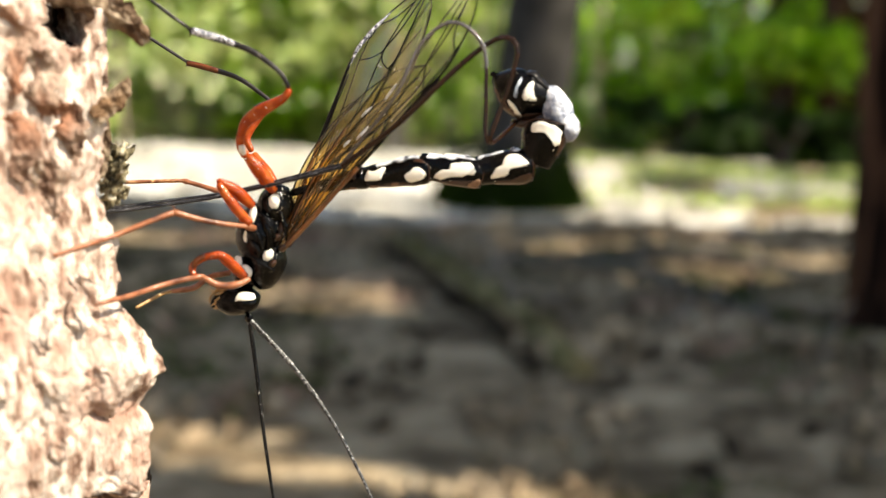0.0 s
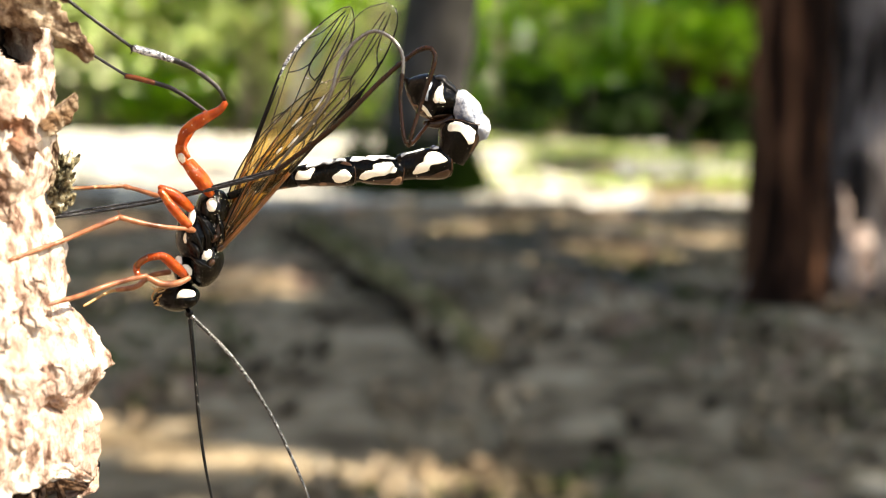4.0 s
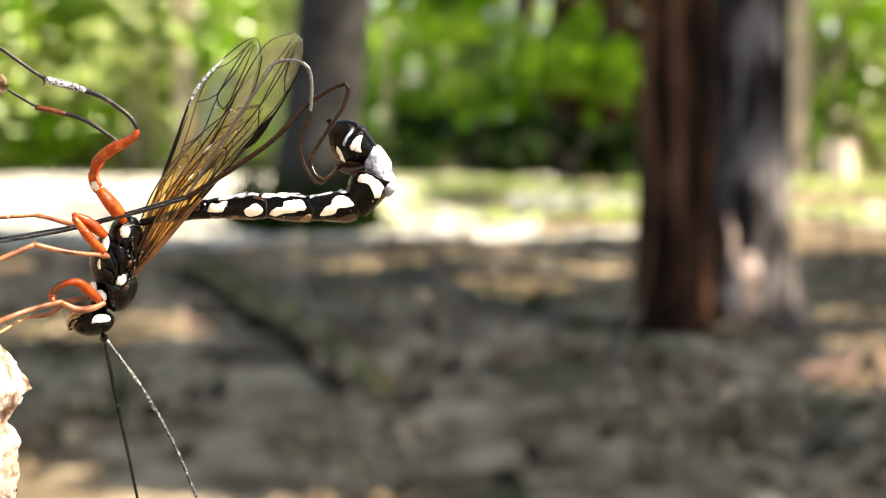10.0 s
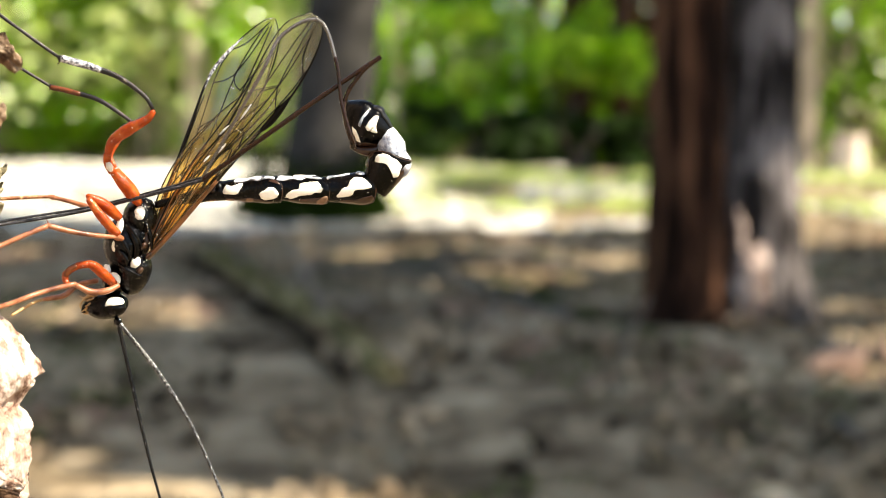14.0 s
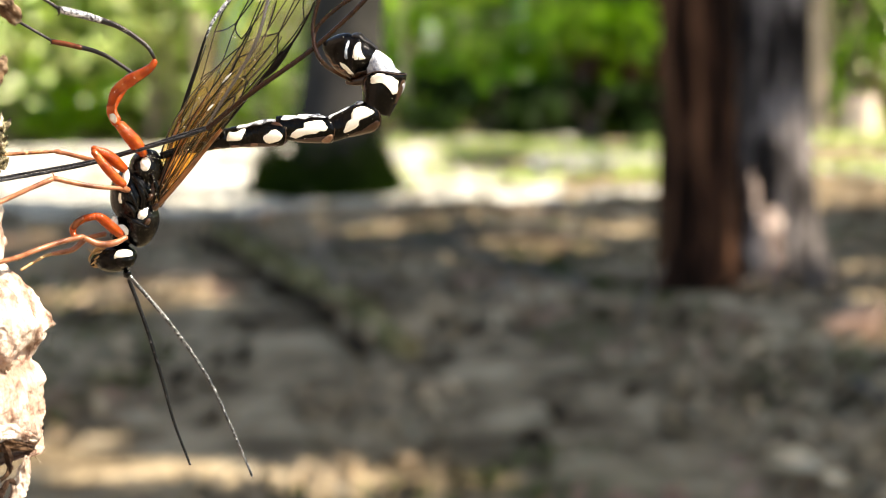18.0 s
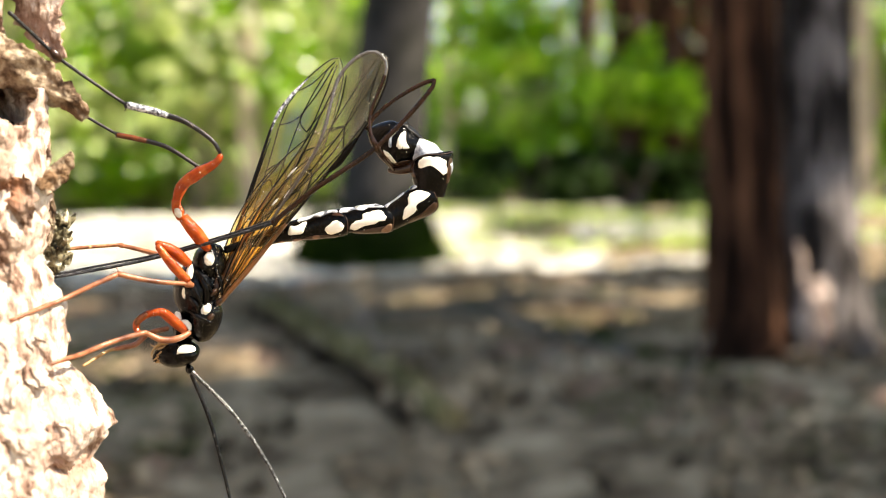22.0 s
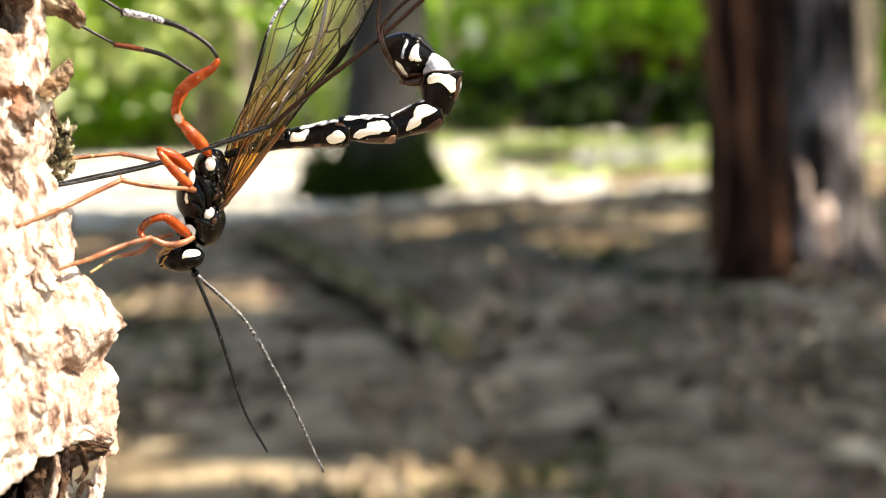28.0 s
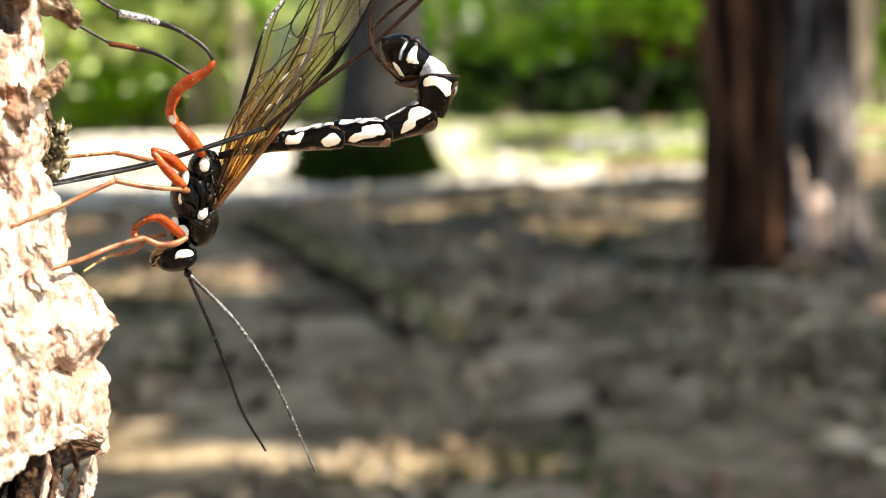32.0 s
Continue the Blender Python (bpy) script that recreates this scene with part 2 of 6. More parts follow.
# darker copy of the flake: the lip's shade is put into its colour
SHADED_FLAKE = material("bark flake with painted shade", [(0.36, (0.004, 0.002, 0.0012)), (0.5, (0.024, 0.011, 0.006)), (0.66, (0.11, 0.06, 0.032))], 700, 0.8, 1.0, 1800, bump_dist=0.0005, spec=0.2)
CAVITY = material("rotten hollow with painted shade", [(0.3, (0.001, 0.0006, 0.0005)), (0.7, (0.009, 0.0045, 0.0025))], 300, 0.9, 0.5, spec=0.08)
LICHEN = material("grey lichen crust", [(0.36, (0.01, 0.009, 0.007)), (0.45, (0.08, 0.068, 0.04)), (0.54, (0.30, 0.26, 0.16)), (0.64, (0.58, 0.54, 0.43))], 900, 0.9, 1.0, 2500, bump_dist=0.0003, spec=0.15)
PINE_BARK = material("brown pine bark", [(0.38, (0.006, 0.0026, 0.0015)), (0.50, (0.027, 0.0118, 0.007)), (0.60, (0.115, 0.053, 0.029))], 22, 0.9, 1.0, 24, (1, 1, 0.14), detail=3.0,
                     bump_dist=0.03, spec=0.08)
OLD_BARK = material("grey pine bark", [(0.40, (0.010, 0.008, 0.0075)), (0.50, (0.050, 0.043, 0.041)), (0.62, (0.20, 0.175, 0.17))], 20, 0.9, 1.0, 24, (1, 1, 0.25), detail=3.0, bump_dist=0.03, spec=0.08)
GREY_BARK = material("grey beech bark", [(0.3, (0.014, 0.0135, 0.0135)), (0.5, (0.033, 0.031, 0.030)), (0.75, (0.072, 0.067, 0.064))], 8, 0.85, 0.5, 14, second=(2.5, (0.024, 0.025, 0.017), 0.5, 0.75), bump_dist=0.02, spec=0.08)
DARK_MOSS = material("dark green moss", [(0.3, (0.008, 0.018, 0.003)), (0.7, (0.03, 0.06, 0.008))], 60, 0.95, 1.0, 150, bump_dist=0.01, spec=0.05)
MOSS = material("green moss", [(0.3, (0.03, 0.042, 0.012)), (0.7, (0.10, 0.135, 0.035))], 60, 0.95, 1.0, 150, bump_dist=0.01, spec=0.08)
SUN_PATCH = material("painted pinkish sun patch", [(0.38, (0.07, 0.045, 0.036)), (0.5, (0.25, 0.185, 0.16)), (0.64, (0.46, 0.385, 0.35))], 30, 0.8, 0.6, 50, bump_dist=0.005, spec=0.15)
SOIL = material("forest floor of needles and litter", [(0.36, (0.077, 0.056, 0.034)), (0.5, (0.222, 0.168, 0.104)), (0.66, (0.44, 0.35, 0.23))], 9, 0.95, 1.0, 30, bump_dist=0.03,
                second=(0.9, (0.10, 0.11, 0.045), 0.55, 0.75), spec=0.08)
LITTER = material("dry leaf litter", [(0.3, (0.16, 0.112, 0.07)), (0.55, (0.34, 0.266, 0.178)), (0.75, (0.58, 0.51, 0.39))], 3.0, 0.8, vary=0.75, spec=0.08)
# dry grass, whitened so that its colour holds the clearing's glare
STRAW = material("dry grass whitened for sun glare", [(0.3, (0.55, 0.515, 0.42)), (0.5, (0.71, 0.685, 0.60)), (0.7, (0.83, 0.81, 0.74))], 0.8, 0.8, vary=0.15, spec=0.08)
# rotting leaves, and the shade painted beside the mossy branch
DARK_LITTER = material("dark litter and painted branch shade", [(0.3, (0.012, 0.009, 0.006)), (0.7, (0.045, 0.034, 0.022))], 4.0, 0.85, vary=0.6, spec=0.08)
RUSSET = material("russet leaf", [(0.3, (0.17, 0.10, 0.07)), (0.7, (0.36, 0.22, 0.15))], 30, 0.6, 0.3, 60)
TWIG = material("dead grey twig", [(0.3, (0.06, 0.05, 0.04)), (0.7, (0.24, 0.21, 0.18))], 40, 0.9, 0.6, 80, bump_dist=0.004, spec=0.08)
MOSSY_LOG = material("rotten mossy branch", [(0.40, (0.045, 0.034, 0.015)), (0.5, (0.19, 0.15, 0.068)), (0.62, (0.42, 0.35, 0.18))], 20, 0.95, 1.0, 40, second=(5, (0.09, 0.085, 0.024), 0.52, 0.7), bump_dist=0.01, spec=0.08)
LEAF = material("fresh green leaves", [(0.35, (0.09, 0.21, 0.006)), (0.5, (0.22, 0.44, 0.014)), (0.66, (0.52, 0.70, 0.07))], 2.2, 0.3, through_light=0.5, vary=0.6)
# lit copy of the green leaves, sunlight put into the pale colour
PALE_LEAF = material("leaves painted sunlit pale", [(0.3, (0.28, 0.38, 0.07)), (0.55, (0.42, 0.50, 0.16)), (0.75, (0.62, 0.60, 0.33))], 1.2, 0.5, through_light=0.5, vary=0.5)
GLOSSY_LEAF = material("glossy leaves painted bright for glints", [(0.35, (0.30, 0.46, 0.10)), (0.5, (0.50, 0.60, 0.26)), (0.65, (0.72, 0.68, 0.48))], 0.8, 0.3, through_light=0.2, vary=0.4, spec=0.45)
SHADED_LEAF = material("green leaves with painted shade", [(0.3, (0.010, 0.024, 0.004)), (0.7, (0.026, 0.054, 0.008))], 1.2, 0.5, through_light=0.25, vary=0.5, spec=0.15)
NEEDLE = material("pine needles", [(0.3, (0.02, 0.045, 0.012)), (0.7, (0.05, 0.09, 0.025))], 2.0, 0.55, through_light=0.15, vary=0.4, spec=0.15)
STUMP = material("bleached pinkish wood", [(0.35, (0.42, 0.31, 0.24)), (0.6, (0.74, 0.63, 0.54))], 14, 0.85, 0.6, 30, bump_dist=0.01, spec=0.1)
# sunshine on the far trunks and stems is mixed into this bark colour
PALE_BARK = material("pale bark with painted sunlight", [(0.3, (0.21, 0.165, 0.12)), (0.7, (0.46, 0.38, 0.29))], 9, 0.9, 0.6, 20, bump_dist=0.01, spec=0.08)


# ---- mesh helpers ----
def part(name, bm, mat, parent=None, label="", smooth=True):
    me = bpy.data.meshes.new(name)
    if isinstance(bm, tuple):
        me.from_pydata(bm[0], [], bm[1])
    else:
        bmesh.ops.recalc_face_normals(bm, faces=bm.faces)
        bm.to_mesh(me)
        bm.free()
    me.materials.append(mat)
    if smooth:
        me.shade_smooth()
    ob = new(name, me)
    ob.parent = parent
    return tagged(ob, label)


def empty(name, m=None):
    ob = new(name)
    ob.empty_display_size = 0.01
    if m is not None:
        ob.matrix_basis = m
    return ob


def spline(pts, n):
    """n + 1 points spaced evenly along a smooth curve through pts."""
    pts = [Vector(p) for p in pts]
    ext = [pts[0] * 2 - pts[1], *pts, pts[-1] * 2 - pts[-2]]
    fine = []
    for i in range(len(pts) - 1):
        a, b, c, d = ext[i:i + 4]
        for k in range(16):
            s = k / 16
            fine.append(0.5 * (2 * b + (c - a) * s + (2 * a - 5 * b + 4 * c - d) * s * s + (3 * b - a - 3 * c + d) * s ** 3))
    fine.append(pts[-1])
    run = [0.0]
    for a, b in zip(fine, fine[1:]):
        run.append(run[-1] + (b - a).length)
    out, j = [], 0
    for k in range(n + 1):
        want = run[-1] * k / n
        while j < len(fine) - 2 and run[j + 1] < want:
            j += 1
        s = (want - run[j]) / max(run[j + 1] - run[j], 1e-12)
        out.append(fine[j].lerp(fine[j + 1], min(max(s, 0), 1)))
    return out


def tube(pts, radii, sides=10, bm=None, wobble=0.0, freq=1.0, closed=True):
    """A tube with closed rounded ends through pts; radii are given per point or as stops spread along it."""
    bm = bm or bmesh.new()
    n = len(pts)
    if len(radii) != n:
        radii = [float(np.interp(i / (n - 1), np.linspace(0, 1, len(radii)), radii)) for i in range(n)]
    up = Vector((0.13, 1, 0.21))
    rings = []
    for i, p in enumerate(pts):
        p = Vector(p)
        t = (Vector(pts[min(i + 1, n - 1)]) - Vector(pts[max(i - 1, 0)])).normalized()
        side = t.cross(up).normalized()
        up = side.cross(t).normalized()
        ring = []
        for k in range(sides):
            a = 2 * math.pi * k / sides
            r = radii[i]
            if wobble:
                r *= 1 + wobble * noise.noise(Vector((math.cos(a), math.sin(a), 0)) * 1.3 + p * freq)
            ring.append(bm.verts.new(p + (side * math.cos(a) + up * math.sin(a)) * r))
        rings.append(ring)
    for a, b in zip(rings, rings[1:]):
        for k in range(sides):
            bm.faces.new((a[k], a[(k + 1) % sides], b[(k + 1) % sides], b[k]))
    if not closed:
        return bm
    for ring, p, q_ in ((rings[0], pts[0], pts[1]), (rings[-1], pts[-1], pts[-2])):
        d = (Vector(p) - Vector(q_)).normalized()
        r = (ring[0].co - Vector(p)).length
        tip = bm.verts.new(Vector(p) + d * r * 0.6)
        for k in range(sides):
            bm.faces.new((ring[k], ring[(k + 1) % sides], tip))
    return bm


def blob(centre, radii, turn=0.0, bm=None, rough=0.0, seed=0.0, freq=1.0, seg=20):
    """An ellipsoid in the wasp's side plane, turned by turn degrees, with an uneven skin if rough."""
    bm = bm or bmesh.new()
    m = Matrix.Translation(centre) @ pose(0, 0, 0, 0, -turn, 0) @ Matrix.Diagonal((*radii, 1))
    made = bmesh.ops.create_uvsphere(bm, u_segments=seg, v_segments=max(8, seg * 2 // 3), radius=1.0)["verts"]
    for v in made:
        k = 1 + rough * noise.noise(v.co * freq + Vector((seed, seed * 0.7, 0)))
        v.co = m @ (v.co * k)
    return bm


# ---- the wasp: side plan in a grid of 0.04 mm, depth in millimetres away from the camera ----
UNIT, FAR = 0.00004006, 96.14
WASP_AT = pose(-0.02318, 0.09887, 0.49267, -3.811, 1.066, 2.638)


def q(u, v, d=0.0):
    k = 1 + d / FAR
    return Vector((((u - 784) * k + 410) * UNIT, d / 1000, ((441 - v) * k + 12) * UNIT))


def mid(*rows):
    return [q(*r) for r in rows]


wasp = tagged(empty("ichneumon_wasp", WASP_AT), "black wasp with ivory marks and orange legs drilling bark", "wasp")


def limb(name, rows, radii, mat, parent, label="", n=14, sides=10):
    return part(name, tube(spline(mid(*rows), n), [r * 0.84 * UNIT for r in radii], sides), mat, parent, label)


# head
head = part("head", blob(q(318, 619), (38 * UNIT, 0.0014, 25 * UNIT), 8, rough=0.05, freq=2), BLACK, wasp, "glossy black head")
part("eye", blob(q(331, 622, -0.75), (21 * UNIT, 0.0007, 16 * UNIT), -6), BLACK, head, "glossy black compound eye")
part("eye", blob(q(331, 622, 0.75), (21 * UNIT, 0.0007, 16 * UNIT), -6), BLACK, head, "glossy black compound eye")
part("jaw", tube(spline(mid((296, 611, -0.4), (280, 622, -0.3), (276, 632, -0.1)), 6), [8 * UNIT, 7 * UNIT, 4 * UNIT], 8), BLACK, head, "black jaw")
mouth = bmesh.new()
for i in range(16):
    blob(q(284 + random.uniform(-8, 8), 612 + random.uniform(-12, 10), random.uniform(-0.5, 0.3)), (2.6 * UNIT,) * 3, 0, mouth, 0.4, i, 2, 6)
for _ in range(22):
    u, v, d = random.uniform(274, 294), random.uniform(600, 636), random.uniform(-1.0, 0.2)
    tube(spline(mid((u + 9, v - 2, d), (u, v, d - 0.1), (u - random.uniform(3, 9), v + random.uniform(-5, 8), d - 0.2)), 5), [2.4 * UNIT, 1.9 * UNIT, 0.7 * UNIT], 5, mouth)
part("mouthparts", mouth, GOLD, head, "golden mouthparts")
for z0 in (-0.35, 0.1):
    part("palp", tube(spline(mid((285, 606, z0), (276, 610, z0), (270, 621, z0), (272, 626, z0)), 8), [2 * UNIT, 1.4 * UNIT], 6), GOLD, head, "thin golden palp")

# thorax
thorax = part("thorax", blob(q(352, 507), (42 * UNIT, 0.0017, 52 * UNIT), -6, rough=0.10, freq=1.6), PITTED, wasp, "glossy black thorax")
part("mesonotum", blob(q(366, 556), (29 * UNIT, 0.0015, 44 * UNIT), -12, rough=0.06, freq=2), PITTED, thorax, "glossy black back plate")
part("prothorax", blob(q(332, 572), (24 * UNIT, 0.0012, 26 * UNIT), 20, rough=0.1, freq=2), BLACK, thorax, "glossy black neck plate")
part("propodeum", blob(q(373, 461), (30 * UNIT, 0.0014, 38 * UNIT), -8, rough=0.08, freq=2), PITTED, thorax, "pitted black hind plate")
part("side_plate", tube(spline(mid((345, 470, -1.35), (358, 487, -1.6), (368, 510, -1.6), (366, 535, -1.4)), 10), [4 * UNIT, 7 * UNIT, 4 * UNIT], 8), BLACK, thorax, "raised black side ridge")
for rows in (((350, 474, -1.6), (364, 488, -1.72), (378, 512, -1.5)), ((334, 488, -1.62), (348, 508, -1.8), (360, 536, -1.66)), ((338, 545, -1.45), (354, 556, -1.6), (378, 566, -1.35)), ((384, 470, -1.2), (392, 492, -1.1), (396, 516, -0.9)), ((338, 520, -1.72), (350, 534, -1.72), (352, 548, -1.6))):
    part("ridge", tube(spline(mid(*rows), 12), [2.5 * UNIT, 4.5 * UNIT, 4 * UNIT, 2 * UNIT], 8), PITTED, thorax, "raised black ridge")
part("scutellum", blob(q(386, 505, -0.1), (14 * UNIT, 0.0008, 26 * UNIT), -10, rough=0.2, freq=3), BROWN, thorax, "brown rear back plate")
for u, v, ru, rv, turn, d in ((373, 453, 9.5, 13, -10, -1.32), (338, 477, 6.5, 16, -10, -1.6), (330, 510, 5.5, 13, -6, -1.48), (367, 541, 8.5, 11, -30, -1.45), (331, 570, 9, 12, 50, -1.2), (317, 556, 7, 11, 10, -1.0)):
    part("ivory_mark", blob(q(u, v, d), (ru * 0.95 * UNIT, 0.00016, rv * 0.95 * UNIT), turn, rough=0.16, seed=u, freq=2.6, seg=32), IVORY, thorax, "ivory white spot")
for u, v, d in ((380, 512, -1.2), (390, 528, -1.0), (375, 556, -1.3)):
    part("wing_socket", blob(q(u, v, d), (5 * UNIT, 0.00025, 8 * UNIT), -40, rough=0.15, seed=v, freq=3), BROWN, thorax, "reddish brown wing socket")

# legs: (upper pieces, shin, foot) on the near and the far side
leg = limb("hind_leg", [(372, 436, -1.3), (350, 408, -1.9), (326, 381, -2.4)], [8, 15, 14, 9], RED, wasp, "glossy orange-red coxa of the hind leg")
limb("trochanter", [(323, 380, -2.4), (314, 364, -2.8), (314, 348, -3.0)], [9, 8, 9], RED, leg)
limb("femur", [(314, 350, -3.0), (322, 326, -3.3), (350, 304, -3.8), (384, 284, -4.2), (394, 270, -4.4)], [7, 11, 13.5, 10, 6], RED, leg, "orange-red femur")
limb("tibia", [(393, 266, -4.4), (378, 243, -4.5), (330, 210, -4.6), (280, 194, -4.9), (226, 180, -5.3)], [4, 5, 6, 7, 7], BLACK_MATT, leg, "black tibia", 20)
limb("silver_hairs", [(300, 199.0, -4.85), (275, 191.5, -5.0), (250, 185.5, -5.2), (230, 180.5, -5.35)], [6, 7.5, 8, 7.5], SPARKLE, leg, "silvery haired end of the tibia with painted highlight", 12)
limb("spur", [(228, 180, -5.3), (226, 188, -5.3), (224, 191, -5.3)], [2, 1.2], BROWN, leg, n=4, sides=6)
limb("tarsus_joint", [(112, 101, -6.7), (104, 93, -6.9), (95, 84, -7.1)], [5, 10, 7], BROWN, leg, "reddish brown tarsus joint", 8)
limb("tarsus", [(226, 179, -5.3), (170, 141, -5.9), (110, 98, -6.8), (60, 52, -7.8), (20, 15, -8.6)], [3.6, 3.6, 4, 4.5], BLACK_MATT, leg, "thin black tarsus", 20)
leg = limb("hind_leg", [(376, 436, 1.2), (352, 404, 1.8), (330, 378, 2.2)], [8, 12, 8], RED, wasp, "orange-red coxa of the far hind leg")
limb("femur", [(326, 372, 2.3), (317, 350, 2.6), (336, 314, 2.9), (356, 292, 3.1)], [6, 9, 7], RED, leg, "orange-red femur")
limb("tibia", [(357, 292, 3.1), (340, 280, 3.1), (300, 255, 3.0), (262, 243, 2.9), (210, 232, 2.6)], [4, 5, 5.5, 6], BLACK_MATT, leg, "black tibia", 18)
limb("tibia_tip", [(262, 243.5, 2.85), (235, 237, 2.7), (211, 233, 2.55)], [5.7, 6.2, 5.7], RUST, leg, "reddish brown end of the tibia")
limb("spur", [(212, 232, 2.6), (208, 238, 2.6)], [1.8, 1], BROWN, leg, n=4, sides=6)
limb("tarsus", [(210, 231, 2.6), (155, 199, 2.0), (110, 172, 1.0), (70, 150, -0.2)], [3.2, 3.4, 3.4], BLACK_MATT, leg, "thin black tarsus", 14)
leg = limb("middle_leg", [(337, 462, -1.6), (310, 440, -2.4), (280, 424, -3.0)], [9, 13, 12, 6], RED, wasp, "orange-red femur of the middle leg")
limb("coxa", [(282, 430, -3.2), (305, 460, -3.0), (334, 492, -2.4)], [7, 10.5, 10], RED, leg, "orange-red coxa")
limb("trochanter", [(322, 489, -2.6), (334, 496, -2.4), (342, 499, -1.9)], [7, 8, 6], ORANGE, leg, "pale orange joint")
limb("tibia", [(340, 497, -2.3), (290, 494, -3.8), (250, 488, -4.6), (211, 479, -5.2)], [4, 5, 5.5, 6], ORANGE, leg, "pale orange tibia", 16)
limb("spur", [(213, 478, -5.2), (209, 468, -5.2)], [1.8, 1], ORANGE, leg, n=4, sides=6)
limb("tarsus", [(211, 480, -5.2), (165, 500, -6.2), (116, 523, -7.2), (60, 545, -9.4), (22, 561, -10.8)], [5.5, 5, 5, 4.5, 4], ORANGE, leg, "pale orange tarsus", 18)
leg = limb("middle_leg", [(300, 449, 1.8), (270, 441, 2.2), (240, 433, 2.2), (217, 428, 2.1)], [6, 6, 5, 4.5], ORANGE, wasp, "orange tibia of the far middle leg")
limb("knee", [(222, 429, 2.1), (215, 427.5, 2.1), (211, 427, 2.05)], [5.5, 6, 4], ORANGE, leg)
limb("tarsus", [(213, 427, 2.1), (170, 430, 1.2), (120, 434, 0.2), (84, 437, -0.8)], [4, 4.2, 3.6], TARSUS, leg, "thin orange-brown tarsus")
leg = limb("front_leg", [(330, 580, -1.2), (310, 563, -1.9), (293, 549, -2.4), (281, 545, -2.7)], [9, 11, 11, 8], RED, wasp, "orange-red femur of the front leg")
limb("trochanter", [(283, 546, -2.7), (262, 551, -2.8), (245, 564, -2.9), (243, 576, -2.9)], [8, 7.5, 7], RED, leg, "orange-red bent joint")
limb("coxa", [(243, 574, -2.9), (247, 582, -3.0), (258, 585, -3.1)], [6, 6, 5], RED, leg)
limb("tibia", [(338, 583, -1.9), (318, 593, -2.4), (290, 596, -2.8), (262, 584, -3.2)], [5, 7, 7, 5], ORANGE, leg, "pale orange tibia")
limb("tarsus", [(262, 582, -3.2), (220, 593, -4.0), (180, 607, -5.0), (146, 621, -6.7), (110, 632, -8.3), (82, 641, -9.1)], [5, 5.5, 5.5, 5, 5, 4.5], ORANGE, leg, "pale orange tarsus", 20)
limb("tarsus_joint", [(150, 619, -5.9), (144, 622, -6.1)], [6, 6.5], BROWN, leg, n=3)
limb("knuckle", [(262, 549, -2.95), (250, 557, -3.05), (244, 568, -3.08)], [5.5, 6.4, 5.5], RUST, leg, "dark rusty patch on the bent joint", 8)
limb("spur", [(196, 600, -4.6), (194, 594, -4.6)], [1.6, 0.9], ORANGE, leg, n=4, sides=6)
leg = limb("front_leg", [(300, 575, 1.2), (270, 582, 1.2), (256, 591, 1.0), (240, 604, 0.6), (199, 612, 0.0)], [6, 6, 6, 6, 4], ORANGE, wasp, "orange tibia of the far front leg")
limb("tarsus", [(203, 611, 0.0), (190, 616, -0.5), (170, 628, -1.3), (150, 641, -2.2)], [4, 3.6, 3.2, 3], GOLD, leg, "golden tarsus")


def leg_dust(rows, radius, count):
    bm = bmesh.new()
    pts = spline(mid(*rows), 40)
    for _ in range(count):
        p = random.choice(pts[2:-2])
        a = random.uniform(-1.2, 1.2)
        bmesh.ops.create_icosphere(bm, subdivisions=1, radius=random.uniform(0.4, 1.0) * UNIT, matrix=Matrix.Translation(p + Vector((radius * math.sin(a) * 0.7, -radius * math.cos(a), radius * math.sin(a) * 0.7)) * UNIT))
    part("dust", bm, PALE_DUST, wasp, "pale specks of dust and painted glints on the legs")


pollen = blob(q(318, 371, -2.98), (5.5 * UNIT, 0.00016, 9 * UNIT), 25, rough=0.35, seed=3, freq=3)
part("pollen", pollen, PALE_DUST, wasp, "white pollen on the hind leg joint")
leg_dust([(372, 436, -1.3), (350, 408, -1.9), (326, 381, -2.4)], 12, 14)
leg_dust([(322, 326, -3.3), (350, 304, -3.8), (384, 284, -4.2)], 11, 8)
leg_dust([(337, 462, -1.6), (310, 440, -2.4), (280, 424, -3.0)], 10, 14)
leg_dust([(330, 580, -1.2), (310, 563, -1.9), (293, 549, -2.4), (262, 551, -2.8)], 9, 16)
leg_dust([(393, 266, -4.4), (330, 210, -4.6), (226, 180, -5.3)], 5.5, 16)

